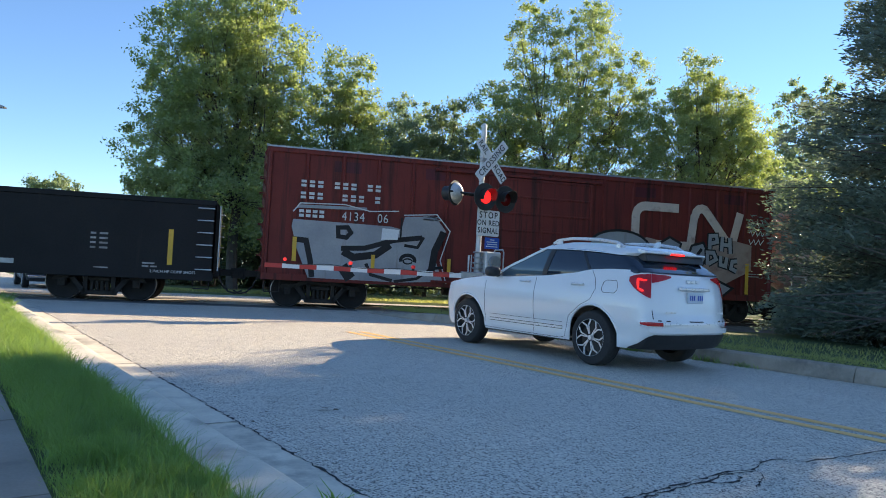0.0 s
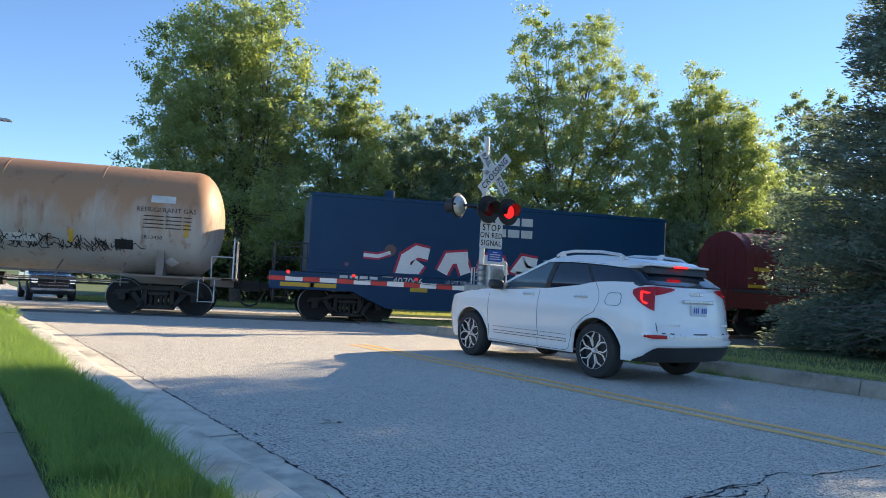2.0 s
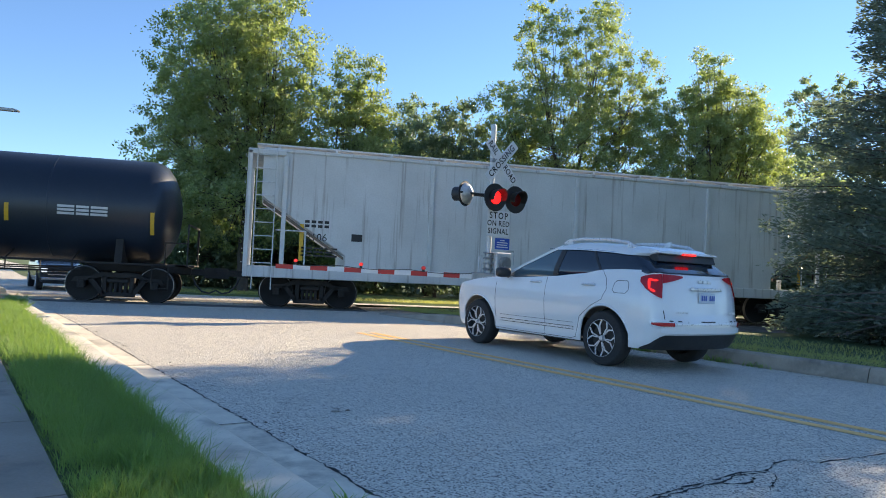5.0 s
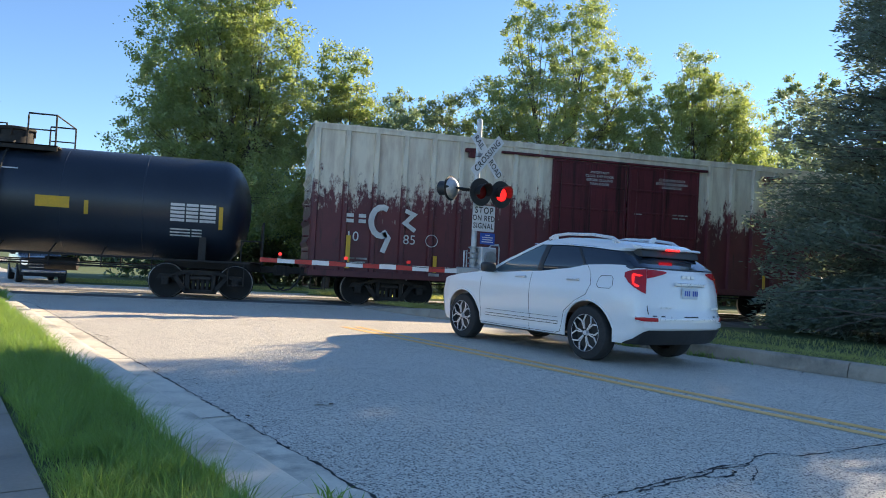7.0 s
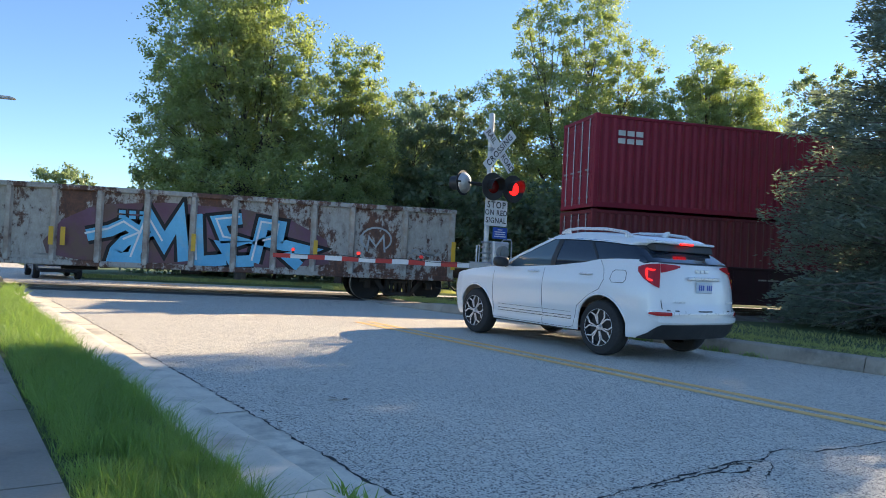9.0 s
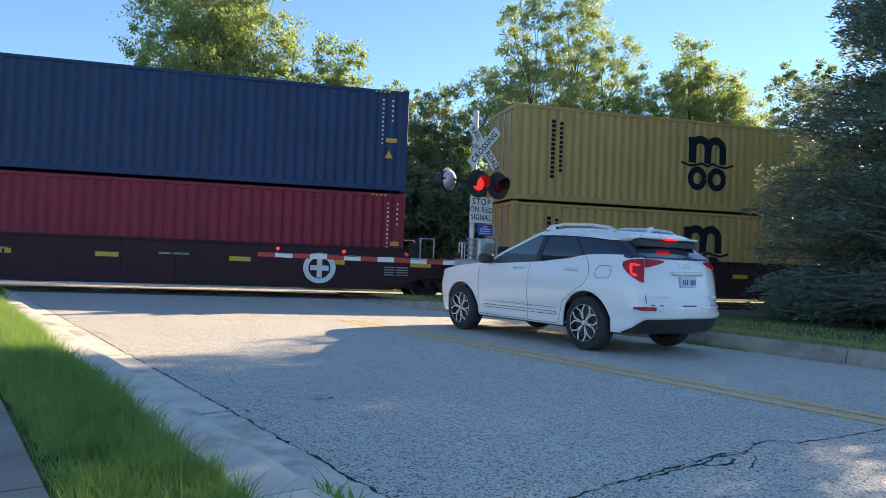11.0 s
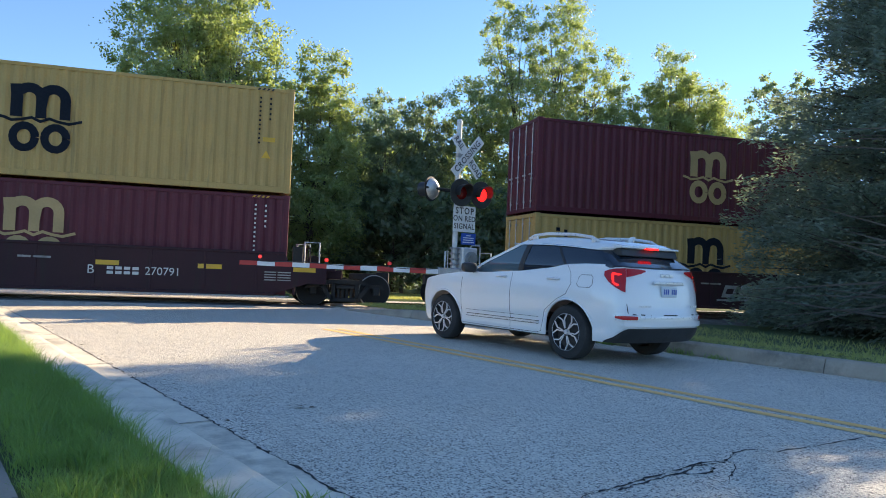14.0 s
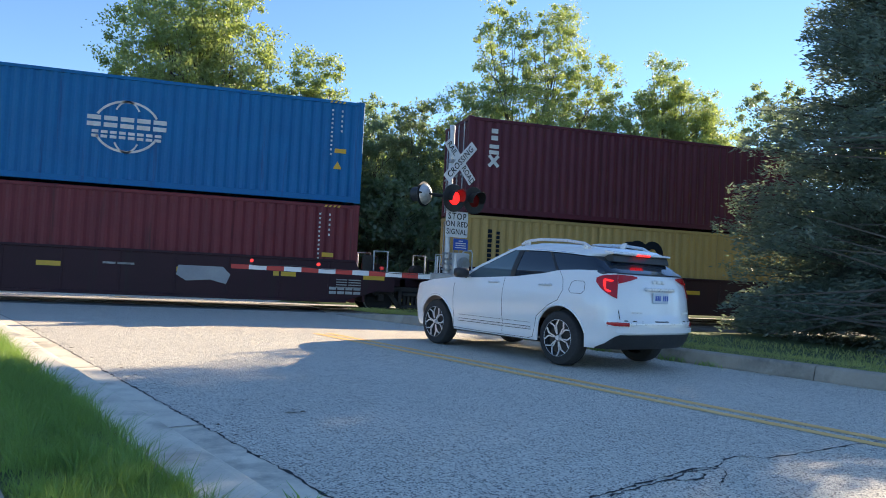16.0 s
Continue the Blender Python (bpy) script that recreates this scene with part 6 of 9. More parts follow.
def marks_gondola(car, h, w):
    y = -w - 0.108
    stencil(car, "lettering", WHITE_PAINT, lambda bm: blocks(bm, -6.0, -5.45, 1.92, 0.26, 2, -w - 0.006, 0.75))
    lettering("54", 0.26, WHITE_PAINT, car, on_side(-5.7, -w - 0.006, 1.46))
    lettering("197", 0.24, WHITE_PAINT, car, on_side(-4.78, -w - 0.006, 1.48))
    yg = -w - 0.008
    stencil(car, "graffiti", GRAFF_PURPLE, lambda bm: patch(bm, [(-2.4, 1.2), (-2.0, 1.75), (-1.2, 2.2), (0.5, 2.35), (2.4, 2.3), (3.6, 2.1), (4.6, 1.6), (4.7, 0.95), (3.2, 0.78), (-1.6, 0.78), (-2.3, 0.9)], yg), "purple graffiti background")
    letters = [[(-1.4, 1.4), (-0.85, 1.55), (-0.5, 1.75), (-0.1, 1.5), (-0.5, 1.3), (-0.7, 1.05), (-0.75, 0.85), (-0.1, 0.9)],
               [(-0.3, 0.85), (0.05, 1.95), (0.45, 1.3), (0.8, 1.98), (0.95, 0.85)], [(1.2, 2.1), (1.3, 0.85), (2.0, 0.95)],
               [(2.35, 2.05), (1.75, 1.95), (1.95, 1.5), (2.3, 1.45), (1.9, 1.35), (2.2, 0.9), (2.7, 0.95)],
               [(2.7, 0.9), (2.9, 1.95), (3.35, 1.9), (3.3, 1.55), (2.95, 1.45), (3.5, 1.4), (4.1, 1.3), (3.6, 1.1), (3.9, 0.85)]]
    def outline(bm):
        for pts in letters:
            stroke(bm, pts, 0.48, yg - 0.004)
        blocks(bm, -0.72, 0.02, 1.98, 0.3, 3, yg - 0.004, 0.95)
    def fill(bm):
        for k, pts in enumerate(letters):
            stroke(bm, pts, 0.3, yg - 0.008 - 0.001 * k)
        blocks(bm, -0.72, 0.02, 1.98, 0.22, 3, yg - 0.008, 0.65)
    def shine(bm):
        for k, pts in enumerate(letters):
            stroke(bm, [(a - 0.05, b + 0.05) for a, b in pts[: len(pts) // 2 + 1]], 0.05, yg - 0.016 - 0.001 * k)
    stencil(car, "graffiti_outline", GRAFF_BLACK, outline, "black graffiti outlines")
    stencil(car, "graffiti_fill", GRAFF_BLUE, fill, "sky-blue graffiti letters")
    split_stencil(car, "graffiti_shine", GRAFF_WHITE, shine)
    stencil(car, "chalk_drawing", STEEL_GREY, lambda bm: (stroke(bm, arc(5.95, 1.7, 0.42, -60, 240, 16, 0.32), 0.05, yg), stroke(bm, [(5.7, 1.35), (5.75, 1.75), (5.95, 1.5), (6.15, 1.8), (6.2, 1.35)], 0.05, yg), scrawl(bm, 6.9, 7.6, 1.3, 1.5, 9, yg, t=0.03)))
    stripes(car, y - 0.004, (-8.1,), 0.95, 1.86, 0.12)
    stripes(car, y - 0.004, (-5.32, -2.2, -1.93, 1.17, 4.3), 1.12, 1.58, 0.11)
    stripes(car, y - 0.004, (8.14,), 0.95, 1.74, 0.12)
    small_print(car, yg, [(-2.6, 0.88, (0.4,), 0.05), (-5.1, 0.9, (0.4, 0.3), 0.04), (6.25, 1.0, (0.3,), 0.18)])


def container_marks(boxes):
    """Emblems and small marks on each container and well, in each one's own space."""
    y = -1.2135
    dark = paint("emblem_navy", (0.004, 0.007, 0.014), (0.006, 0.009, 0.016), 0.8)
    tan = paint("emblem_tan", (0.36, 0.25, 0.12), (0.3, 0.21, 0.1), 0.5)
    def right_marks(ob, x, top, mat, yellow=None, tri=True):
        def codes(bm):
            column(bm, x, top - 0.25, top - 1.6, 0.05, 11, y, 0.42)
            column(bm, x + 0.27, top - 0.25, top - 0.95, 0.05, 5, y, 0.42)
        split_stencil(ob, "code_mark", mat, codes)
        if tri:
            split_stencil(ob, "warning_mark", YELLOW_TAPE, lambda bm: (warning(bm, x + 0.2, top - 1.95, 0.24, y), patch(bm, [(x + 0.1, top - 1.5), (x + 0.42, top - 1.5), (x + 0.42, top - 1.38), (x + 0.1, top - 1.38)], y)), "yellow warning marks")
        stencil(ob, "corner_stripes", YELLOW_TAPE if mat is not dark else BLACK_INK, lambda bm: [patch(bm, [(5.1 + 0.12 * k, top - 0.105), (5.16 + 0.12 * k, top - 0.105), (5.2 + 0.12 * k, top - 0.05), (5.14 + 0.12 * k, top - 0.05)], -1.224) for k in range(4)])
    def side_name(ob, x, top, mat, long=True):
        def cols(bm):
            column(bm, x, top - 0.4, top - (2.2 if long else 1.55), 0.13, 13 if long else 8, y, 0.74)
            column(bm, x + 0.26, top - 0.45, top - (2.0 if long else 1.5), 0.11, 11 if long else 8, y, 0.7)
        split_stencil(ob, "name_block", mat, cols)
    top_h, low_h = 2.88, 2.74
    c = [b[3] for b in boxes]
    l = [b[2] for b in boxes]
    w = [b[0] for b in boxes]
    # first pair
    split_stencil(c[0], "letter_block", WHITE_PAINT, lambda bm: blocks(bm, -5.36, -4.46, 2.2, 0.42, 3, y, 0.8), "white block marks")
    right_marks(c[0], 5.3, top_h, WHITE_PAINT)
    right_marks(l[0], 5.3, low_h, WHITE_PAINT)
    right_marks(c[1], 5.36, top_h, WHITE_PAINT)
    right_marks(l[1], 5.6, low_h, WHITE_PAINT)
    # mustard pair
    stencil(c[2], "emblem", dark, lambda bm: arch_emblem(bm, 0.47, 1.47, 1.0, y), "dark arch emblem")
    side_name(c[2], -4.85, top_h, dark)
    right_marks(c[2], 5.3, top_h, dark)
    stencil(l[2], "emblem", dark, lambda bm: arch_emblem(bm, 0.4, 1.4, 1.0, y), "dark arch emblem")
    side_name(l[2], -4.9, low_h, dark, False)
    right_marks(l[2], 5.3, low_h, dark)
    for k in (3, 7):
        def word(bm):
            blocks(bm, -5.42, -5.12, 2.38, 0.36, 1, y, 0.7)
            blocks(bm, -5.46, -5.08, 1.93, 0.3, 1, y, 0.8)
            stroke(bm, [(-5.42, 1.75), (-5.12, 1.42)], 0.1, y)
            stroke(bm, [(-5.12, 1.75), (-5.42, 1.42)], 0.1, y - 0.001)
        split_stencil(c[k], "lettering", WHITE_PAINT, word, "white upright marks")
        right_marks(c[k], 5.3, top_h, WHITE_PAINT)
        stencil(l[k], "emblem", dark, lambda bm: arch_emblem(bm, -0.02, 1.38, 1.0, y), "dark arch emblem")
        side_name(l[k], -5.28, low_h, dark, False)
        right_marks(l[k], 5.2, low_h, dark)
    stencil(c[4], "emblem", dark, lambda bm: arch_emblem(bm, -0.12, 1.44, 1.0, y), "dark arch emblem")
    side_name(c[4], -5.4, top_h, dark)
    right_marks(c[4], 5.2, top_h, dark)
    stencil(l[4], "emblem", tan, lambda bm: arch_emblem(bm, -0.13, 1.38, 1.0, y), "tan arch emblem")
    side_name(l[4], -5.42, low_h, tan, False)
    right_marks(l[4], 5.2, low_h, WHITE_PAINT, tri=False)
    stencil(c[5], "emblem", tan, lambda bm: arch_emblem(bm, -0.06, 1.42, 1.0, y), "tan arch emblem")
    right_marks(c[5], 5.3, top_h, WHITE_PAINT)
    stencil(c[5], "caution_label", YELLOW_TAPE, lambda bm: patch(bm, [(5.35, 0.5), (5.65, 0.5), (5.65, 0.8), (5.35, 0.8)], y))
    stencil(l[5], "emblem", dark, lambda bm: arch_emblem(bm, -0.07, 1.38, 1.0, y), "dark arch emblem")
    side_name(l[5], -5.32, low_h, dark, False)
    right_marks(l[5], 5.1, low_h, dark)
    # globe emblem
    def globe(bm):
        cx, cz = -0.07, 1.53
        stroke(bm, arc(cx, cz, 0.78, 25, 155, 18, 0.65), 0.06, y)
        stroke(bm, arc(cx, cz, 0.78, 205, 335, 18, 0.65), 0.06, y)
        stroke(bm, arc(cx, cz, 0.36, 40, 140, 10, 0.66), 0.045, y)
        stroke(bm, arc(cx, cz, 0.36, 220, 320, 10, 0.66), 0.045, y)
        blocks(bm, -1.05, 0.92, 1.63, 0.3, 5, y, 0.82)
        blocks(bm, -0.92, 0.8, 1.3, 0.2, 8, y, 0.74)
    stencil(c[6], "emblem", WHITE_PAINT, globe, "white globe emblem")
    split_stencil(c[6], "name_block", WHITE_PAINT, lambda bm: column(bm, -5.45, 2.3, 0.7, 0.16, 6, y, 0.72))
    right_marks(c[6], 5.2, top_h, WHITE_PAINT)
    right_marks(l[6], 5.0, low_h, WHITE_PAINT)
    stencil(l[6], "company_badge", BLUE_SIGN, lambda bm: patch(bm, [(-5.38, 2.08), (-5.0, 2.08), (-5.0, 2.46), (-5.38, 2.46)], y), "small blue badge")
    stencil(l[6], "company_badge_mark", YELLOW_TAPE, lambda bm: (patch(bm, [(-5.28, 2.2), (-5.1, 2.32), (-5.06, 2.38), (-5.28, 2.3)], y - 0.002)))
    # wells
    yw = -1.466
    disc = paint("badge_white", (0.6, 0.6, 0.58), (0.5, 0.5, 0.48), 0.5)
    def roundel(ob, x):
        stencil(ob, "company_roundel", disc, lambda bm: patch(bm, arc(x, 0.82, 0.44, 0, 352, 28, 0.42), yw), "white roundel with a dark cross")
        def cross(bm):
            patch(bm, arc(x, 0.82, 0.3, 0, 352, 24, 0.29), yw - 0.002)
        stencil(ob, "roundel_disc", WELL_MAROON, cross)
        stencil(ob, "roundel_cross", disc, lambda bm: (patch(bm, [(x - 0.25, 0.75), (x + 0.25, 0.75), (x + 0.25, 0.89), (x - 0.25, 0.89)], yw - 0.004), patch(bm, [(x - 0.07, 0.56), (x + 0.07, 0.56), (x + 0.07, 1.08), (x - 0.07, 1.08)], yw - 0.005)))
    roundel(w[1], 3.72)
    roundel(w[2], 3.5)
    roundel(w[4], -3.9)
    for k, x0, x1 in ((2, -2.75, -1.95), (3, -2.9, -2.05), (4, 1.6, 2.4), (5, -3.6, -2.9)):
        split_stencil(w[k], "lettering", WHITE_PAINT, lambda bm: blocks(bm, x0, x1, 0.8, 0.2, 4, yw, 0.75))
    for k, x in ((2, -1.35), (3, -1.4), (4, 2.85)):
        lettering("270791", 0.2, WHITE_PAINT, w[k], on_side(x + 0.1, yw, 0.8))
    lettering("238587", 0.2, WHITE_PAINT, w[5], on_side(-2.4, yw, 0.8))
    for k, x, ch in ((2, -2.95, "D"), (3, -3.1, "C"), (4, 1.25, "B"), (5, -1.7, "B")):
        lettering(ch, 0.22, WHITE_PAINT, w[k], on_side(x, yw, 0.8))
    lettering("125-T", 0.16, WHITE_PAINT, w[2], on_side(-7.0, yw, 1.02))
    lettering("125-T", 0.16, WHITE_PAINT, w[4], on_side(-7.0, yw, 1.02))
    lettering("125-T", 0.16, WHITE_PAINT, w[3], on_side(-7.05, yw, 1.02))
    def slanted(bm):
        for k in range(4):
            a = 0.45 + 0.62 * k
            stroke(bm, [(a + 0.1, 0.98), (a, 0.7), (a + 0.38, 0.7), (a + 0.48, 0.98)], 0.11, yw, closed=True)
        stroke(bm, [(0.2, 0.55), (2.6, 0.6)], 0.06, yw)
        stroke(bm, [(2.5, 0.84), (3.2, 0.98)], 0.1, yw)
    split_stencil(w[5], "name_band", STEEL_GREY, slanted, "grey slanted block marks with an underline")
    stencil(w[6], "name_band", STEEL_GREY, lambda bm: blocks(bm, 5.3, 6.2, 0.6, 0.2, 4, yw, 0.86))
    stencil(w[6], "graffiti", GRAFF_SILVER, lambda bm: (patch(bm, [(1.35, 0.85), (1.4, 1.1), (2.5, 1.1), (2.7, 0.9), (2.6, 0.65), (2.2, 0.75), (1.6, 0.7)], yw)), "patchy grey graffiti")
    dull = paint("graffiti_dull_blue", (0.035, 0.05, 0.11), (0.05, 0.05, 0.1), 0.6)
    blue_runs = [[(3.3, 1.02), (3.25, 0.6), (3.7, 0.55), (3.75, 0.95)], [(3.95, 0.55), (4.0, 1.0), (4.35, 0.98), (4.3, 0.75), (4.05, 0.74)], [(4.6, 1.0), (4.55, 0.55), (4.95, 0.58)]]
    split_stencil(w[5], "graffiti", dull, lambda bm: [stroke(bm, p, 0.24, yw - 0.001 * k) for k, p in enumerate(blue_runs)], "dull blue graffiti letters")
    split_stencil(w[5], "graffiti_shine", GRAFF_SILVER, lambda bm: [stroke(bm, [(a + 0.04, b - 0.03) for a, b in p], 0.05, yw - 0.005 - 0.001 * k) for k, p in enumerate(blue_runs)])
    letters = [[(1.28, 1.04), (0.82, 1.04), (0.76, 0.78), (1.22, 0.66), (1.26, 0.42), (0.7, 0.4)], [(1.5, 0.36), (1.74, 1.02), (2.0, 1.02), (2.16, 0.36)], [(1.66, 0.62), (2.0, 0.62)],
               [(2.9, 1.02), (2.4, 1.0), (2.66, 0.74), (2.42, 0.44), (2.95, 0.4)], arc(3.36, 0.7, 0.26, 90, 440, 14, 0.3), [(3.95, 0.36), (3.95, 1.02), (4.36, 0.98), (4.34, 0.76), (4.02, 0.7), (4.62, 0.4)]]
    split_stencil(w[3], "graffiti_outline", GRAFF_BLACK, lambda bm: [stroke(bm, p, 0.3, yw - 0.0005 * k) for k, p in enumerate(letters)])
    split_stencil(w[3], "graffiti", paint("graffiti_dull_red", (0.075, 0.03, 0.042), (0.095, 0.04, 0.052), 0.6), lambda bm: [stroke(bm, p, 0.24, yw - 0.006 - 0.0005 * k) for k, p in enumerate(letters)], "dull mauve graffiti letters")
    for k, ob in enumerate(w):
        small_print(ob, yw, [(5.5, 0.9 - 0.07 * i, (0.3, 0.35), 0.03) for i in range(4)] + [(-5.75, 0.86 - 0.06 * i, (0.42,), 0.02) for i in range(4)] + [(-0.4, 1.07, (0.3, 0.4), 0.05), (-4.6, 1.06, (0.4, 0.3), 0.04), (-6.4, 0.95, (0.12,), 0.08), (-6.4, 0.82, (0.12,), 0.08)])


def build_train():
    black_gondola()
    marks_boxcar(*cn_boxcar())
    tan_frame = surface("tan_frame", (0.3, 0.24, 0.19), (0.22, 0.17, 0.14), 0.6, 0.1, 2, 25, 0.2)
    car, h = tank_car("tank_car", "rusty white tank car with ladder and graffiti scrawl", 17.35, 32.75, 1.45, 2.5, TANK_RUST, tan_frame, 0.1, HOPPER_WHITE, 1.5)
    marks_tank_rusty(car, h, 1.45, 2.5)
    marks_blue(*blue_coil_car())
    marks_coil(*red_coil_car())
    car, h = tank_car("tank_car", "clean black tank car with white numbers", 66.1, 81.55, 1.42, 2.42, TANK_BLACK, UNDERFRAME, 0.1, UNDERFRAME, 1.35)
    marks_tank_clean(car, h, 1.42, 2.42)
    marks_hopper(*hopper_car())
    car, h = tank_car("tank_car", "black tank car streaked with grey spills", 103.85, 117.1, 1.42, 2.42, TANK_BLACK, UNDERFRAME, 0.5, UNDERFRAME, 1.2)
    marks_tank_spilled(car, h, 1.42, 2.42)
    marks_worn(*worn_boxcar())
    marks_gondola(*rusty_gondola())
    container_marks(container_cars())


def blue_coil_car():
    car, h = car_at("coil_car", "navy coil car with a square steel cover and graffiti", 34.06, 46.9)
    w = 1.5
    bm = bmesh.new()
    box(bm, -h + 0.98, h - 1.09, -w, w, 1.35, 3.5, 0.03)
    part("cover", bm, GATX_BLUE, car)
    bm = bmesh.new()
    prism(bm, [(-h, 0.85), (-h, 1.32), (h, 1.32), (h, 0.85), (h - 2.2, 0.85), (h - 3.2, 0.42), (-h + 3.2, 0.42), (-h + 2.2, 0.85)], -w - 0.03, w + 0.03)
    part("frame", bm, GATX_BLUE, car)
    add_truck(car, -h + 2.15)
    add_truck(car, h - 2.15)
    add_coupler(car, h, 1)
    add_coupler(car, -h, -1)
    return car, h, w


def red_coil_car():
    car, h = car_at("coil_car", "maroon coil car with a rounded steel hood", 48.0, 64.6)
    w = 1.45
    bm = bmesh.new()
    coil_hood(bm, h - 0.85, w - 0.05, 1.5, 2.3, 3.45)
    part("hood", bm, COIL_RED, car, smooth=True)
    bm = bmesh.new()
    prism(bm, [(-h, 0.9), (-h, 1.45), (h, 1.45), (h, 0.9), (h - 3.3, 0.85), (h - 4.6, 0.4), (-h + 4.6, 0.4), (-h + 3.3, 0.85)], -w - 0.04, w + 0.04)
    part("frame", bm, COIL_RED, car)
    add_truck(car, -h + 2.17)
    add_truck(car, h - 2.17)
    add_coupler(car, h, 1)
    add_coupler(car, -h, -1)
    return car, h, w


def hopper_car():
    car, h = car_at("covered_hopper", "light grey covered hopper with end ladders", 83.3, 102.2)
    w = 1.55
    bm = bmesh.new()
    prism(bm, [(-h + 0.4, 4.2), (h - 0.4, 4.2), (h - 0.4, 3.0), (h - 2.7, 1.5), (h - 2.7, 0.95), (-h + 2.7, 0.95), (-h + 2.7, 1.5), (-h + 0.4, 3.0)], -w + 0.1, w - 0.1)
    part("body", bm, HOPPER_WHITE, car)
    bm = bmesh.new()
    box(bm, -h, h, -w, w, 0.82, 1.12, 0.02)
    part("side_sill", bm, HOPPER_WHITE, car)
    add_truck(car, -h + 1.8)
    add_truck(car, h - 1.8)
    add_coupler(car, h, 1)
    add_coupler(car, -h, -1)
    return car, h, w


def worn_boxcar():
    car, h = car_at("boxcar", "maroon boxcar with peeling off-white upper paint", 118.65, 137.55)
    w, z0, z1 = 1.52, 0.8, 4.9
    box_body(car, h, w, z0, z1, 0.83, BOX_TWO, BOX_TWO, (-2.55, 2.45), 0.095, 0.17, 7)
    sliding_door(car, -2.5, 2.42, w, z0 + 0.25, z1 - 0.35, BOX_MAROON, 5, True)
    side_sill_details(car, h, w, z0)
    add_truck(car, -h + 2.35)
    add_truck(car, h - 2.35)
    add_coupler(car, h, 1)
    add_coupler(car, -h, -1)
    return car, h, w


def rusty_gondola():
    car, h = car_at("gondola_car", "rust-streaked gondola car with large blue graffiti", 139.07, 155.47)
    w, z0, z1 = 1.5, 0.62, 2.62
    bm = bmesh.new()
    for s in (-1, 1):
        box(bm, -h, h, s * w, s * (w - 0.06), z0, z1, 0.01)
        box(bm, -h, h, s * (w + 0.1), s * (w - 0.1), z1 - 0.1, z1 + 0.03, 0.02)
        box(bm, -h, h, s * (w + 0.08), s * (w - 0.06), z0, z0 + 0.14, 0.02)
    for d in (-1, 1):
        box(bm, d * h, d * (h - 0.06), -w, w, z0 + 0.2, z1, 0.01)
    box(bm, -h + 0.04, h - 0.04, -w + 0.04, w - 0.04, z0 + 0.3, z0 + 0.4, 0.01)
    pieces("wall_panel", bm, GON_RUST, car)
    first = None
    for x in (-8.1, -6.75, -5.27, -4.24, -3.2, -2.17, -1.13, 0.0, 1.13, 2.17, 3.2, 4.24, 5.27, 6.75, 8.1):
        if first is None:
            bm = bmesh.new()
            prism(bm, [(-0.09, -w), (-0.05, -w - 0.1), (0.05, -w - 0.1), (0.09, -w)], z0 + 0.1, z1 - 0.06, "z")
            first = part("side_post", bm, surface("flaking_post_paint", (0.5, 0.46, 0.41), (0.34, 0.27, 0.22), 0.75, 0, 4, 30, 0.3, (0.14, 0.07, 0.05), 0.62), car, m=pose(x, 0, 0))
        else:
            share("side_post", first.data, car, pose(x, 0, 0))
    side_sill_details(car, h, w, z0)
    add_truck(car, -h + 1.5)
    add_truck(car, h - 1.5)
    add_coupler(car, h, 1)
    add_coupler(car, -h, -1)
    return car, h, w


def container_paint(name, a, b, dirt):
    return paint(name, a, b, 0.45, dirt, 0.66, 4)


def container_cars():
    rust = container_paint("container_rust_red", (0.13, 0.022, 0.028), (0.105, 0.019, 0.025), (0.06, 0.02, 0.022))
    crimson = container_paint("container_crimson", (0.2, 0.018, 0.035), (0.17, 0.016, 0.03), (0.1, 0.02, 0.03))
    navy = container_paint("container_navy", (0.016, 0.035, 0.085), (0.02, 0.04, 0.095), (0.03, 0.035, 0.05))
    yellow = container_paint("container_mustard", (0.36, 0.24, 0.085), (0.32, 0.215, 0.08), (0.22, 0.15, 0.06))
    maroon = container_paint("container_maroon", (0.085, 0.018, 0.028), (0.07, 0.015, 0.024), (0.05, 0.018, 0.022))
    blue = container_paint("container_blue", (0.003, 0.1, 0.25), (0.004, 0.088, 0.225), (0.015, 0.06, 0.18))
    z1, z2 = 0.22, 3.0
    units = [
        (159.77, rust, crimson, "rust-red shipping container in a rail well", "crimson container stacked on a rust-red one", (True, True), True, False),
        (175.2, crimson, navy, "dull red shipping container in a rail well", "dark navy container stacked on a red one", (False, True), False, False),
        (190.6, yellow, yellow, "mustard shipping container with a dark emblem", "mustard container stacked on a mustard one", (False, True), False, False),
        (206.04, yellow, maroon, "mustard shipping container with a dark emblem", "maroon container stacked on a mustard one", (False, True), False, False),
        (221.5, maroon, yellow, "maroon shipping container with a tan emblem", "mustard container with a dark emblem on a maroon one", (False, True), False, True),
        (240.95, yellow, maroon, "mustard shipping container with a dark emblem", "maroon container with a tan emblem on a mustard one", (True, True), True, False),
        (256.15, rust, blue, "rust-red shipping container in a rail well", "bright blue container with a white globe emblem", (False, True), False, False),
        (271.46, yellow, maroon, "mustard shipping container in a rail well", "maroon container stacked on a mustard one", (False, True), False, False),
    ]
    out = []
    for left, low, high, ll, lh, ends, first, last in units:
        c, ch = well_unit(left, "maroon well car unit carrying two stacked containers", ends, first, last)
        a = container(ll, left, z1, 2.74, low)
        b = container(lh, left, z2, 2.88, high)
        out.append((c, ch, a, b))
    return out


build_train()

# ---- trees and grass ----


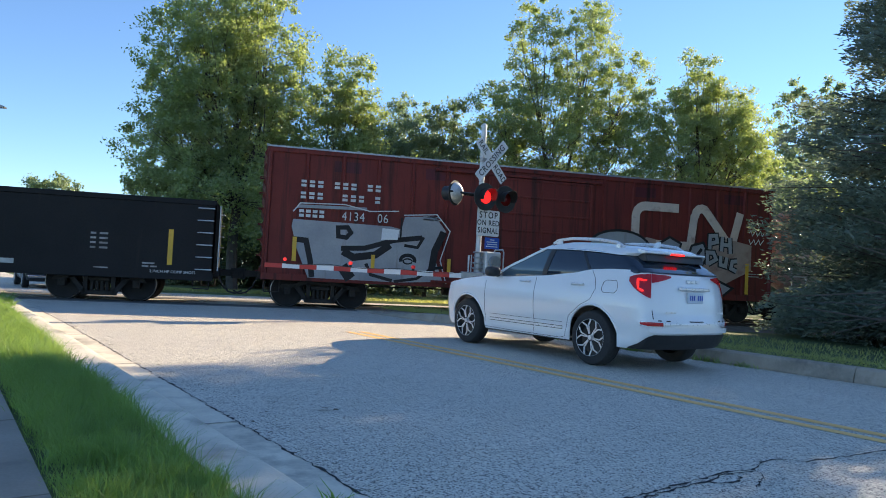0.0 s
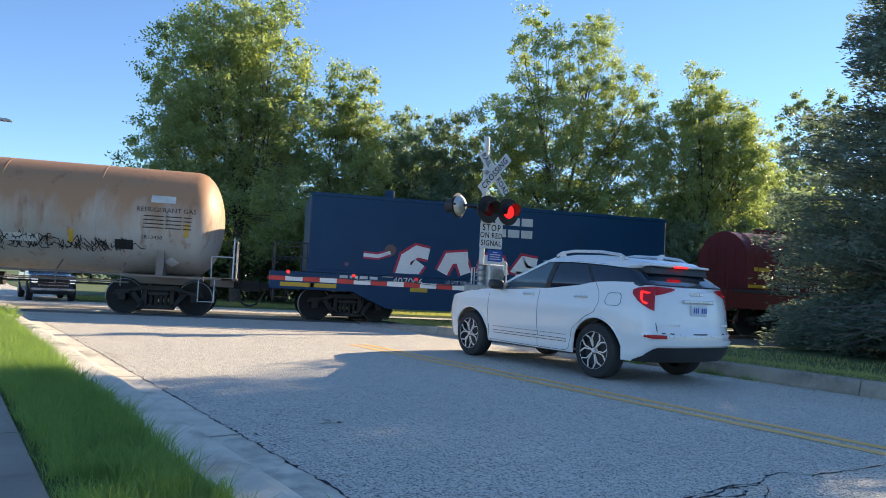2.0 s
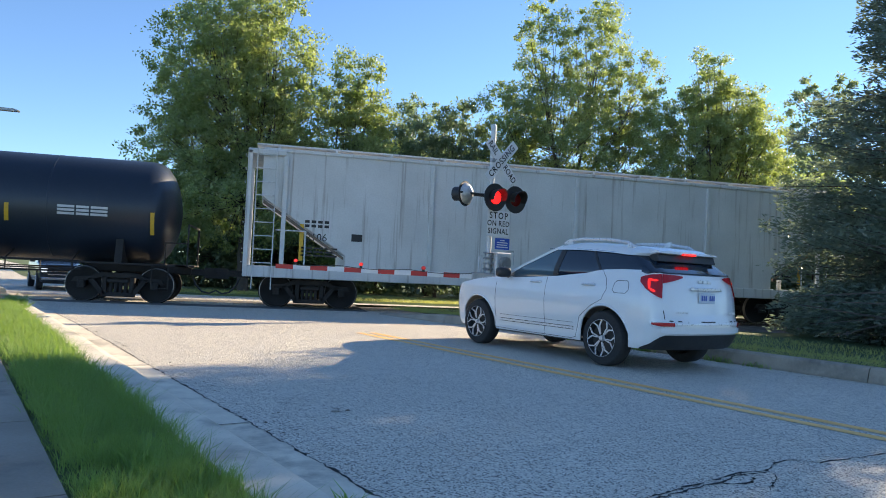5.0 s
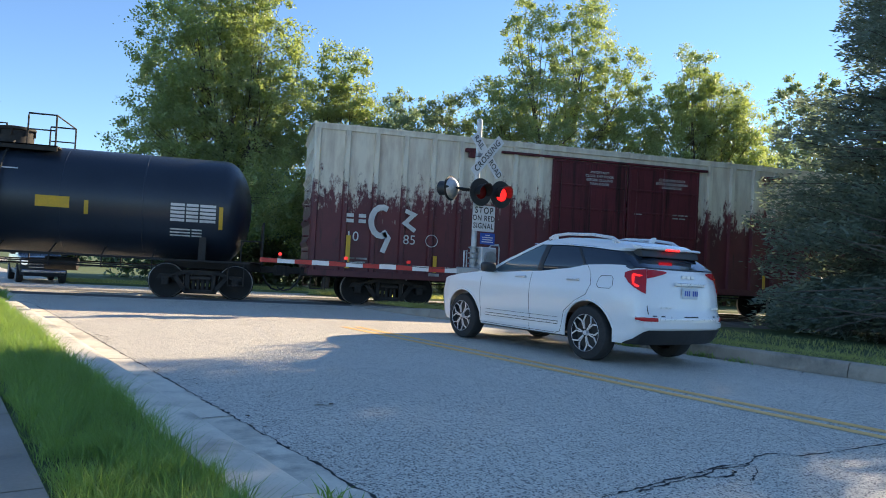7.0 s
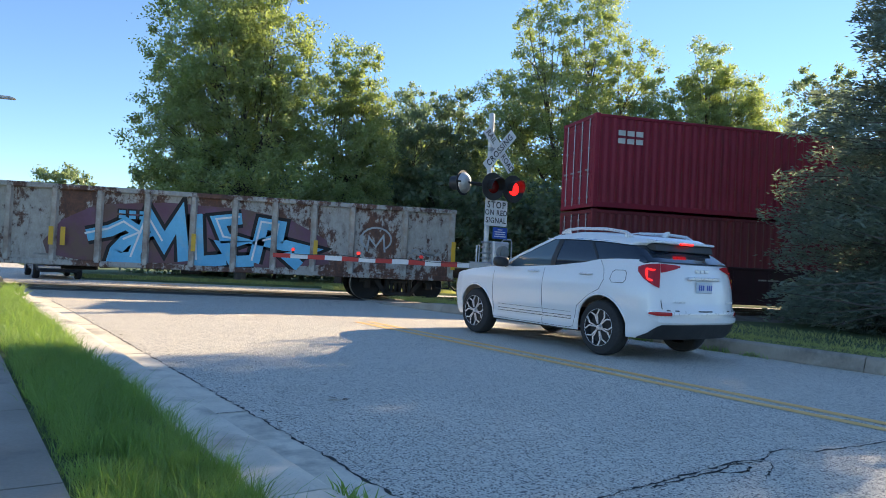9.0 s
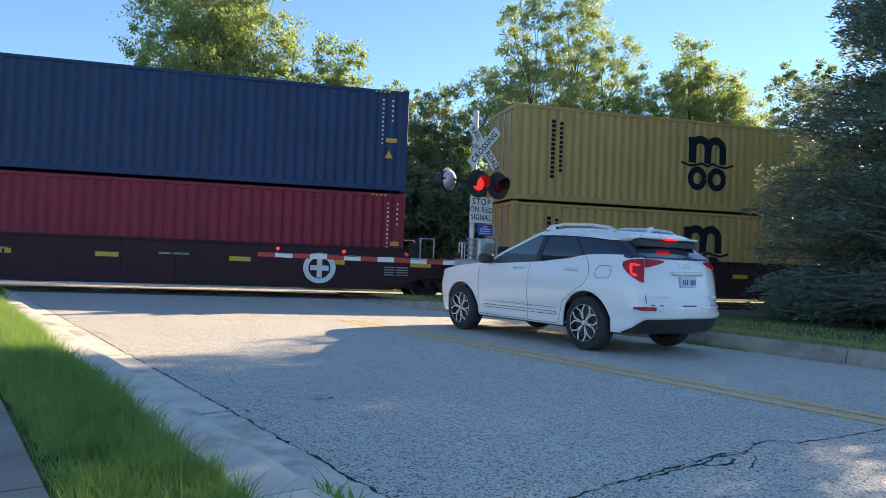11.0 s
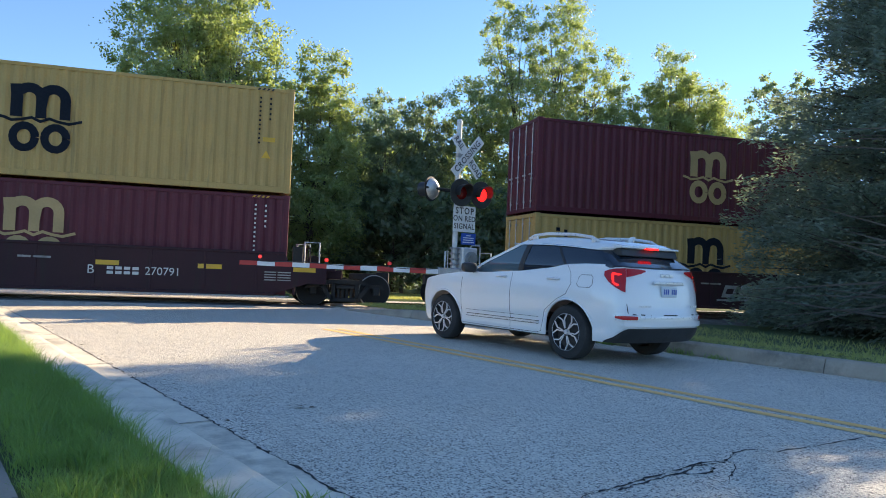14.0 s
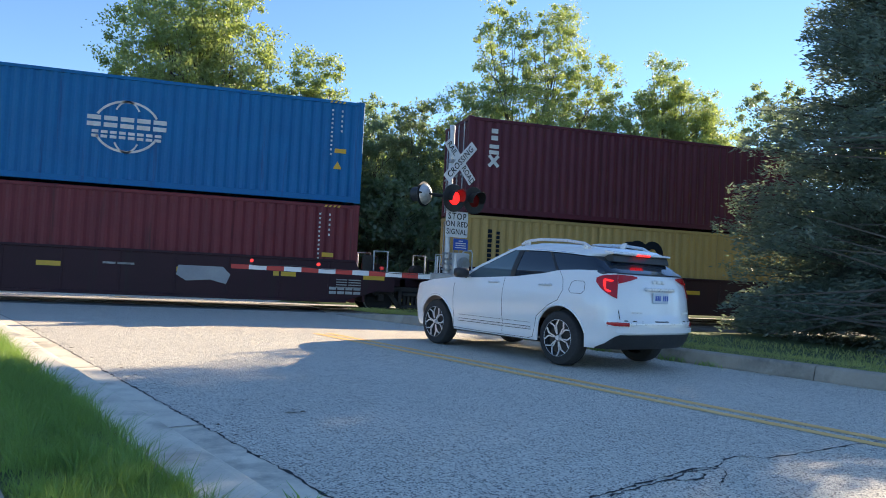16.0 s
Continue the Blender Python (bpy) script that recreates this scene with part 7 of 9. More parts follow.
def leaf_cloud(name, centres, per, spread, size, mat, parent, seed, flat=0.6):
    """Small folded leaves scattered round clump centres; each clump is (x, y, z, radius)."""
    rng = np.random.default_rng(seed)
    c = np.repeat(np.array(centres, float), per, axis=0)
    n = len(c)
    d = rng.normal(size=(n, 3))
    d *= (rng.random(n) ** 0.6 / np.linalg.norm(d, axis=1))[:, None] * spread * 1.75
    d += rng.normal(size=(n, 3)) * spread * 0.4
    pos = c[:, :3] + d * c[:, 3:4] * np.array([1, 1, flat])
    nrm = rng.normal(size=(n, 3)) + np.array([0, 0, 0.5])
    nrm /= np.linalg.norm(nrm, axis=1)[:, None]
    a = np.cross(nrm, rng.normal(size=(n, 3)))
    a /= np.linalg.norm(a, axis=1)[:, None]
    b = np.cross(nrm, a)
    s = size * rng.uniform(0.6, 1.3, n)[:, None]
    p0, p1 = pos - a * s, pos + a * s
    l, r = pos + b * s * 0.62 + nrm * s * 0.25, pos - b * s * 0.62 + nrm * s * 0.25
    verts = np.stack([p0, l, p1, r], 1).reshape(-1, 3)
    idx = np.arange(n) * 4
    loops = np.stack([idx, idx + 1, idx + 2, idx, idx + 2, idx + 3], 1).ravel()
    me = bpy.data.meshes.new(name)
    me.vertices.add(len(verts))
    me.vertices.foreach_set("co", verts.astype(np.float32).ravel())
    me.loops.add(len(loops))
    me.loops.foreach_set("vertex_index", loops.astype(np.int32))
    me.polygons.add(2 * n)
    me.polygons.foreach_set("loop_start", np.arange(2 * n, dtype=np.int32) * 3)
    me.update(calc_edges=True)
    me.materials.append(mat)
    ob = new(name, me)
    ob.parent = parent
    return ob


def limb(bm, a, b, r0, r1, seg=7, bend=0.0, rng=None):
    a, b = Vector(a), Vector(b)
    steps = 4
    prev = None
    side = Vector((rng.uniform(-1, 1), rng.uniform(-1, 1), 0)) * bend if rng else Vector((0, 0, 0))
    for i in range(steps + 1):
        f = i / steps
        p = a.lerp(b, f) + side * math.sin(math.pi * f)
        r = r0 + (r1 - r0) * f
        d = (b - a).normalized()
        u = d.orthogonal().normalized()
        v = d.cross(u)
        ring = [bm.verts.new(p + u * r * math.cos(2 * math.pi * k / seg) + v * r * math.sin(2 * math.pi * k / seg)) for k in range(seg)]
        if prev:
            for k in range(seg):
                bm.faces.new((prev[k], prev[(k + 1) % seg], ring[(k + 1) % seg], ring[k]))
        prev = ring
    return b


def broadleaf(label, x, y, lobes, trunk_r, seed, mat, per=60, clumps=110, size=0.16, lean=0.0, group="trees behind the rails"):
    """lobes: (dx, dy, z, radius across, radius up) volumes that the crown fills."""
    z = lie(x, y) - 0.1
    tree = thing("tree", label, "tree", pose(x, y, z), group)
    rng = random.Random(seed)
    bm = bmesh.new()
    top = max(l[2] for l in lobes)
    fork = Vector((lean * 0.5, 0, top * 0.33))
    limb(bm, (0, 0, 0), fork, trunk_r, trunk_r * 0.72, 9, 0.15, rng)
    centres = []
    total = sum(l[3] * l[3] * l[4] for l in lobes)
    for dx, dy, lz, ra, rz in lobes:
        tip = Vector((dx, dy, lz))
        limb(bm, fork, tip, trunk_r * 0.42, trunk_r * 0.08, 7, 0.5, rng)
        n = max(8, int(2.3 * clumps * ra * ra * rz / total))
        for k in range(n):
            while True:
                p = Vector((rng.uniform(-1, 1), rng.uniform(-1, 1), rng.uniform(-1, 1)))
                if 0.25 < p.length < 1:
                    break
            q = Vector((dx + p.x * ra * 1.08, dy + p.y * ra * 1.08, lz + p.z * rz * 1.1))
            centres.append((q.x, q.y, q.z, rng.uniform(0.3, 0.85) * (0.65 + 0.09 * ra)))
            if k % 4 == 0:
                limb(bm, tip.lerp(fork, rng.uniform(0.1, 0.6)), q, 0.03, 0.01, 4, 0.2, rng)
    part("trunk", bm, BARK, tree, smooth=True)
    leaf_cloud("crown", centres, int(per * 0.8), 0.57, size * 0.72, mat, tree, seed, 0.74)
    return tree


def cedar(label, x, y, height, width, seed, detail=1.0, gaps=1.0):
    """Tiers of level branches, each a flat drooping spray of short scaly twigs."""
    z = lie(x, y)
    tree = thing("cedar_tree", label, "tree", pose(x, y, z), "dark cedars beside the road")
    rng = random.Random(seed)
    gen = np.random.default_rng(seed)
    bm = bmesh.new()
    limb(bm, (0, 0, -0.2), (0, 0, height * 0.98), 0.24, 0.02, 9, 0.1, rng)
    n = int(640 * detail)
    pos, way, size = [], [], []
    for i in range(n):
        f = ((i + 0.5) / n) ** 1.12
        zz = 0.15 + f * height * 0.97
        reach = width * (1 - f ** 2.4) * (0.66 + 0.36 * rng.random() ** 1.3) + 0.2
        a = rng.uniform(0, 2 * math.pi)
        tip = Vector((reach * math.cos(a), reach * math.sin(a), max(0.12, zz + reach * rng.uniform(-0.12, 0.3))))
        root = Vector((0, 0, zz))
        if i % 4 == 0:
            # the lowest tier hangs to the ground
            zz = rng.uniform(0.5, 2.2)
            reach = width * rng.uniform(0.55, 1.0)
            root = Vector((0, 0, zz))
            tip = Vector((reach * math.cos(a), reach * math.sin(a), rng.uniform(0.05, 1.1)))
        limb(bm, root, tip, 0.03 + 0.02 * (1 - f), 0.006, 4, 0.05, rng)
        k = int(110 + 105 * reach)
        g = 0.18 + 0.85 * gen.random(k) ** 0.8
        side = Vector((-math.sin(a), math.cos(a), 0))
        spread = (0.14 + 0.26 * reach * np.clip(1.25 - g, 0, 1)) * gen.normal(size=k) * 0.62
        axis = np.array(tip - root)
        p = np.array(root) + g[:, None] * axis + spread[:, None] * np.array(side)
        p[:, 2] += gen.normal(size=k) * 0.11 - 0.1 * np.abs(spread) + 0.12 * reach * g * (1 - g)
        p[:, 2] = np.maximum(p[:, 2], 0.04)
        w = axis / np.linalg.norm(axis) + np.sign(spread)[:, None] * np.array(side) * 0.7 + gen.normal(size=(k, 3)) * 0.4
        pos.append(p)
        way.append(w / np.linalg.norm(w, axis=1)[:, None])
        size.append(gen.uniform(0.035, 0.085, k) * (1.0 if f < 0.9 else 0.7))
    part("trunk", bm, BARK, tree, smooth=True)
    pos, way, size = np.concatenate(pos), np.concatenate(way), np.concatenate(size)[:, None]
    if gaps < 1:
        # whole boughs are bare where the crown is thin
        thin = np.array([noise.noise(Vector(p) * 0.45 + Vector((7.3, 1.1, 4.2))) for p in pos]) < gaps - 0.5
        pos, way, size = pos[thin], way[thin], size[thin]
    m = len(pos)
    b = np.cross(way, gen.normal(size=(m, 3)))
    b /= np.linalg.norm(b, axis=1)[:, None]
    verts = np.stack([pos - way * size, pos + b * size * 0.34, pos + way * size * 1.2, pos - b * size * 0.34], 1).reshape(-1, 3)
    me = bpy.data.meshes.new("foliage")
    me.vertices.add(4 * m)
    me.vertices.foreach_set("co", verts.astype(np.float32).ravel())
    me.loops.add(4 * m)
    me.loops.foreach_set("vertex_index", np.arange(4 * m, dtype=np.int32))
    me.polygons.add(m)
    me.polygons.foreach_set("loop_start", np.arange(m, dtype=np.int32) * 4)
    me.update(calc_edges=True)
    me.materials.append(CEDAR_LEAF)
    new("foliage", me).parent = tree
    return tree


def blades(name, spots, mat, label, category, seed, tall=(0.05, 0.13), wide=0.004, each=None):
    """Grass blades at (x, y, z) spots."""
    rng = np.random.default_rng(seed)
    p = np.array(spots, float)
    n = len(p)
    h = (rng.uniform(tall[0], tall[1], n) * (1 if each is None else np.array(each)))[:, None]
    a = rng.uniform(0, 2 * np.pi, n)
    side = np.stack([np.cos(a), np.sin(a), 0 * a], 1)
    b = rng.uniform(0, 2 * np.pi, n)
    lean = np.stack([np.cos(b), np.sin(b), 0 * b], 1) * rng.uniform(0.15, 1.3, n)[:, None] * h
    up = np.array([0, 0, 1.0])
    w = wide * rng.uniform(0.7, 1.5, n)[:, None]
    v = np.stack([p - side * w, p + side * w, p + up * h * 0.55 + lean * 0.35 + side * w * 0.8, p + up * h * 0.55 + lean * 0.35 - side * w * 0.8, p + up * h + lean], 1).reshape(-1, 3)
    i = np.arange(n)[:, None] * 5
    quads = (i + np.array([[0, 1, 2, 3]])).ravel()
    tris = (i + np.array([[3, 2, 4]])).ravel()
    me = bpy.data.meshes.new(name)
    me.vertices.add(len(v))
    me.vertices.foreach_set("co", v.astype(np.float32).ravel())
    me.loops.add(len(quads) + len(tris))
    me.loops.foreach_set("vertex_index", np.concatenate([quads, tris]).astype(np.int32))
    me.polygons.add(2 * n)
    me.polygons.foreach_set("loop_start", np.concatenate([np.arange(n) * 4, 4 * n + np.arange(n) * 3]).astype(np.int32))
    me.update(calc_edges=True)
    me.materials.append(mat)
    return tagged(new(name, me), label, category, "", "stuff")


def build_plants():
    broadleaf("tall cottonwood with a broad dense green crown", -1.0, 16, [(-2.1, 0, 11.4, 2.8, 3.0), (1.0, 0, 12.4, 2.1, 3.4), (-3.1, 0, 6.9, 2.6, 2.4), (-0.8, 1, 8.6, 3.4, 2.8), (1.5, 0, 8.6, 2.1, 3.0), (-0.4, -0.5, 4.6, 3.4, 2.2), (-0.9, 0.5, 13.6, 2.0, 2.4), (-3.2, 0, 4.2, 1.9, 2.0)], 0.3, 1, LEAF, 128, 520, 0.105)
    broadleaf("slim green cottonwood beside a larger one", 4.0, 18, [(-0.4, 0, 10.9, 1.2, 2.4), (1.1, 0, 10.2, 1.3, 2.6), (0.4, 0, 7.6, 2.2, 2.6), (0.2, 0, 4.2, 2.6, 2.6)], 0.22, 2, LEAF, 128, 220, 0.11)
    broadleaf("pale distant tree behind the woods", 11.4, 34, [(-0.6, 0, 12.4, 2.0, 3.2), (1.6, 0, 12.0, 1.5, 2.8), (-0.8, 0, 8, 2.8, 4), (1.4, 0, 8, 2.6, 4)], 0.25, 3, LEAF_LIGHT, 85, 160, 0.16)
    broadleaf("dark green tree in the woods", 9.4, 21, [(1.7, 0, 9.4, 1.7, 2.6), (-1.2, 0, 8.0, 2.0, 2.8), (1.5, 0, 5.6, 2.7, 3.0), (-1.6, 0, 4.4, 2.8, 2.8)], 0.24, 4, LEAF_DARK, 140, 260, 0.12)
    broadleaf("tall twin-topped cottonwood with airy crown", 17.4, 20, [(-1.7, 0, 15.2, 1.7, 3.8), (2.1, 0, 15.0, 2.0, 3.9), (-3.8, 0, 10.6, 1.9, 2.4), (-0.4, 0, 10.2, 3.2, 3.2), (4.7, 0, 12.9, 1.8, 3.2), (4.6, 0, 8.8, 2.4, 3.6), (-2.6, 0, 5.6, 3.2, 3.2), (2.6, 0, 5.4, 3.4, 3.2)], 0.3, 5, LEAF, 128, 560, 0.11)
    broadleaf("rounded bright green cottonwood", 27.8, 20, [(-0.7, 0, 14.3, 1.4, 2.8), (1.0, 0, 12.2, 2.5, 2.9), (-1.9, 0, 10.2, 2.4, 3.4), (2.6, 0, 9.6, 2.4, 3.8), (0, 1.5, 5.4, 3.6, 3.0)], 0.28, 6, LEAF, 128, 400, 0.115)
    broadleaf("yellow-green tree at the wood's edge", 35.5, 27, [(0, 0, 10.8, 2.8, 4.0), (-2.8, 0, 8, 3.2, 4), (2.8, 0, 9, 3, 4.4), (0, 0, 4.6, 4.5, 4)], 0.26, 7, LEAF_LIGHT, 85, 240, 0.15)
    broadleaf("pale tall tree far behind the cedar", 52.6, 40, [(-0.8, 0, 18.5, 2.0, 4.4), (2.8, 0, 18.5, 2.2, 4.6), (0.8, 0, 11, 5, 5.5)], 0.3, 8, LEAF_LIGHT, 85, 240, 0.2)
    broadleaf("round tree far down the road", -20.6, 60, [(0, 0, 6.6, 3.2, 2.8), (-2, 0, 4.5, 2.6, 2.6), (2, 0, 4.2, 2.6, 2.6)], 0.25, 9, LEAF_LIGHT, 110, 140, 0.2)
    broadleaf("leafy shrub beyond the rails", -16.5, 58, [(0, 0, 2.6, 2.0, 2.0), (2.6, 0, 2.2, 2.0, 1.8), (-2.6, 0, 2.2, 2.0, 1.8)], 0.12, 10, LEAF_DARK, 110, 80, 0.2)
    # undergrowth and back row that close the wood behind the train
    rng = random.Random(11)
    for i in range(17):
        x = -5.0 + 3.0 * i + rng.uniform(-0.6, 0.6)
        hh = rng.uniform(4.6, 6.8)
        broadleaf("dense dark thicket at the wood's edge", x, (22 if x < 7 else 17.6) + rng.uniform(-1.2, 1.2), [(0, 0, hh * 0.72, 2.4, hh * 0.32), (-1.2, 0, hh * 0.35, 2.3, hh * 0.35), (1.3, 0, hh * 0.4, 2.3, hh * 0.38)], 0.12, 20 + i, LEAF_DARK, 30, 120, 0.225, group="thicket behind the rails")
    for i in range(9):
        x = 1.5 + 6.2 * i + rng.uniform(-0.8, 0.8)
        hh = rng.uniform(9.5, 12.5)
        broadleaf("deep green tree in the wood's back row", x, 31 + rng.uniform(-1.5, 2.0), [(0, 0, hh * 0.78, 2.4, hh * 0.2), (-2.0, 0, hh * 0.5, 2.6, hh * 0.26), (2.0, 0, hh * 0.52, 2.6, hh * 0.26), (0, 0, hh * 0.25, 3.4, hh * 0.22)], 0.2, 60 + i, LEAF if i % 3 else LEAF_DARK, 28, 180, 0.25, group="wood behind the rails")
    cedar("dark green cedar beside the kerb", 16.55, -7.8, 11.0, 4.75, 41, 1.12)
    cedar("dense dark green cedar close to the kerb", 13.0, -12.0, 8.3, 4.1, 42, 0.2, 0.33)
    for i, (x, y) in enumerate(((25.0, -4.5), (31.0, -9.5))):
        broadleaf("tall shade tree beside the road", x, y, [(0, 0, 11, 3.6, 3.6), (-2, 1, 7, 3.4, 3), (2, -1, 7, 3.4, 3)], 0.3, 80 + i, LEAF, 60, 64, 0.2, group="shade trees by the road")
    rng = random.Random(5)
    tufts = [(-24 + 20.7 * rng.random(), rng.uniform(-6.93, -6.33), rng.uniform(0.5, 1.35)) for i in range(2400)]
    spots, tall = [], []
    for u, v, k in tufts:
        for j in range(46):
            uu, vv = u + rng.gauss(0, 0.05), v + rng.gauss(0, 0.035)
            if -7.02 < vv < -6.315:
                x, y = road_xy(uu, vv)
                spots.append((x, y, lie(x, y) + 0.1))
                tall.append(k)
    blades("verge_grass", spots, BLADE, "long green grass on the strip by the kerb", "grass", 3, (0.045, 0.15), 0.0019, tall)
    spots = []
    for i in range(26000):
        x, y = road_xy(rng.uniform(-20, -3.6), rng.uniform(2.16, 3.1) if i % 3 else rng.uniform(2.16, 5.5))
        spots.append((x, y, lie(x, y) + 0.15))
    blades("bank_grass", spots, BLADE_DRY, "short grass on the bank behind the kerb", "grass", 4, (0.03, 0.09), 0.005)
    spots = []
    for i in range(16000):
        spots.append((rng.uniform(2.5, 14), rng.uniform(3.8, 9.3), -0.1 - 0.03 * rng.random()))
    spots = [(x, y, lie(x, y) + 0.05) for x, y, z in spots]
    for i in range(14000):
        y = rng.uniform(11.8, 15)
        x = rng.uniform(-7.0 - 0.383 * (y - 11.5), 16)
        spots.append((x, y, lie(x, y) + 0.05))
    blades("far_grass", spots, BLADE_DRY, "sunlit rough grass beyond the rails", "grass", 6, (0.05, 0.16), 0.012)
    # weeds in the gutter joints and at the kerb ends
    weeds = [(-4.6, -6.2, 0.2, 90), (-3.3, -6.15, 0.28, 160), (-2.9, -6.3, 0.3, 160), (-14.2, 1.9, 0.1, 40), (-13.6, 1.91, 0.12, 60), (-12.2, 1.9, 0.13, 80), (-11.8, 1.92, 0.08, 40), (-10.4, 1.9, 0.1, 40), (-9.3, 3.4, 0.42, 60), (-17.4, -6.0, 0.12, 50)]
    for u, v, h, count in weeds:
        spots = []
        for i in range(count):
            x, y = road_xy(u + rng.gauss(0, 0.12), v + rng.gauss(0, 0.025))
            spots.append((x, y, lie(x, y) + (0.0 if v > -5.9 and v < 2 else 0.08)))
        ob = blades("weed", spots, BLADE, "tuft of green weeds growing at the kerb", "weed", 7, (h * 0.3, h), 0.005)
        tagged(ob, "tuft of green weeds growing at the kerb", "weed", "weeds at the kerbs", "stuff")

build_plants()

# ---- road vehicles ----
PEARL = surface("pearl_white_paint", (0.82, 0.82, 0.82), (0.8, 0.8, 0.8), 0.22, 0.0, 0.6, 80, 0.0, coat=0.6)
DARK_PAINT = surface("charcoal_paint", (0.03, 0.032, 0.036), (0.04, 0.042, 0.046), 0.25, 0.3, 0.6, 80, 0.0, coat=0.6)
SEAM = surface("panel_gap", (0.03, 0.03, 0.03), (0.04, 0.04, 0.04), 0.7, 0, 3, 40, 0)
TAIL_RED = glow("red_lens", (0.34, 0.006, 0.012), 0.02)
RIM_SILVER = surface("machined_alloy", (0.78, 0.78, 0.79), (0.7, 0.7, 0.71), 0.3, 0.35, 3, 40, 0)
PLATE = surface("number_plate", (0.62, 0.68, 0.74), (0.55, 0.62, 0.7), 0.45, 0, 3, 40, 0)
LAMP_GLASS = surface("clear_lamp", (0.6, 0.62, 0.64), (0.5, 0.52, 0.55), 0.08, 0.2, 3, 40, 0)


def tinted_glass(name, tint):
    m, t, p = material(name)
    p.inputs["Base Color"].default_value = (*tint, 1)
    p.inputs["Roughness"].default_value = 0.04
    p.inputs["Specular IOR Level"].default_value = 0.8
    n = noise_of(t, coords(t), 2.0, 2)
    t.links.new(ramp(t, n, 0.3, 0.7, 0.03, 0.06), p.inputs["Roughness"])
    return m


GLASS = tinted_glass("privacy_glass", (0.014, 0.024, 0.038))
# opaque; the paler base colour stands in for light coming through the glass
LIT_COLOUR_GLASS = tinted_glass("lit_colour_glass", (0.075, 0.115, 0.14))


def curve_at(table, x):
    """Smooth value at x from rows of (x, value)."""
    if x <= table[0][0]:
        return table[0][1]
    for (a, va), (b, vb) in zip(table, table[1:]):
        if x <= b:
            return va + (vb - va) * ease((x - a) / (b - a)) * 0.35 + (vb - va) * (x - a) / (b - a) * 0.65
    return table[-1][1]


class BodyShape:
    """Half plan, waist line and side section of a car; x forward from the rear axle, y left."""

    def __init__(self, plan, waist, section, push, arches, low=0.25):
        self.plan, self.waist, self.section, self.push, self.arches, self.low = plan, waist, section, push, arches, low

    def bottom(self, x):
        z = self.low
        for hx, hz, r in self.arches:
            if abs(x - hx) < r:
                z = max(z, hz + math.sqrt(r * r - (x - hx) ** 2))
        return z

    def point(self, px, py, z):
        k = curve_at(self.section, z)
        rear = max(0.0, min(1.0, (-0.2 - px) / 0.7))
        front = max(0.0, min(1.0, (px - 2.7) / 0.9))
        return px + curve_at(self.push[0], z) * rear - curve_at(self.push[1], z) * front, py * k, z

    def half_width(self, x):
        pts = self.plan
        for (a, ya), (b, yb) in zip(pts, pts[1:]):
            if a <= x <= b and b > a:
                return ya + (yb - ya) * (x - a) / (b - a)
        return 0.0

    def side(self, x, z, out=0.0):
        """A point on the left flank."""
        return x, self.half_width(x) * curve_at(self.section, z) + out, z


def suv_shape():
    plan = [(-0.965, 0), (-0.962, 0.2), (-0.95, 0.42), (-0.92, 0.6), (-0.865, 0.74), (-0.78, 0.83), (-0.65, 0.88), (-0.45, 0.905), (-0.2, 0.915), (0.2, 0.92)]
    plan += [(0.5, 0.92), (1.0, 0.92), (1.6, 0.92), (2.2, 0.92), (2.55, 0.92), (2.9, 0.915), (3.15, 0.9), (3.33, 0.86), (3.46, 0.78), (3.56, 0.65), (3.61, 0.45), (3.64, 0.22), (3.65, 0)]
    waist = [(-1.0, 1.215), (-0.9, 1.225), (-0.78, 1.25), (-0.6, 1.275), (-0.25, 1.275), (0.05, 1.26), (0.45, 1.195), (1.0, 1.14), (1.8, 1.1), (2.35, 1.085), (2.8, 1.045), (3.2, 0.985), (3.5, 0.91), (3.7, 0.86)]
    section = [(0.2, 0.88), (0.27, 0.93), (0.34, 0.965), (0.46, 0.955), (0.6, 0.985), (0.78, 1.0), (0.92, 0.992), (1.02, 0.97), (1.1, 0.945), (1.22, 0.91), (1.3, 0.885)]
    push = ([(0.25, 0.16), (0.38, 0.06), (0.48, 0.0), (0.62, 0.0), (0.7, 0.04), (0.9, 0.06), (1.05, 0.08), (1.22, 0.12)], [(0.25, 0.1), (0.45, 0.0), (0.7, 0.0), (0.95, 0.06), (1.1, 0.1)])
    return BodyShape(plan, waist, section, push, [(0, 0.36, 0.425), (2.725, 0.36, 0.42)], 0.285)


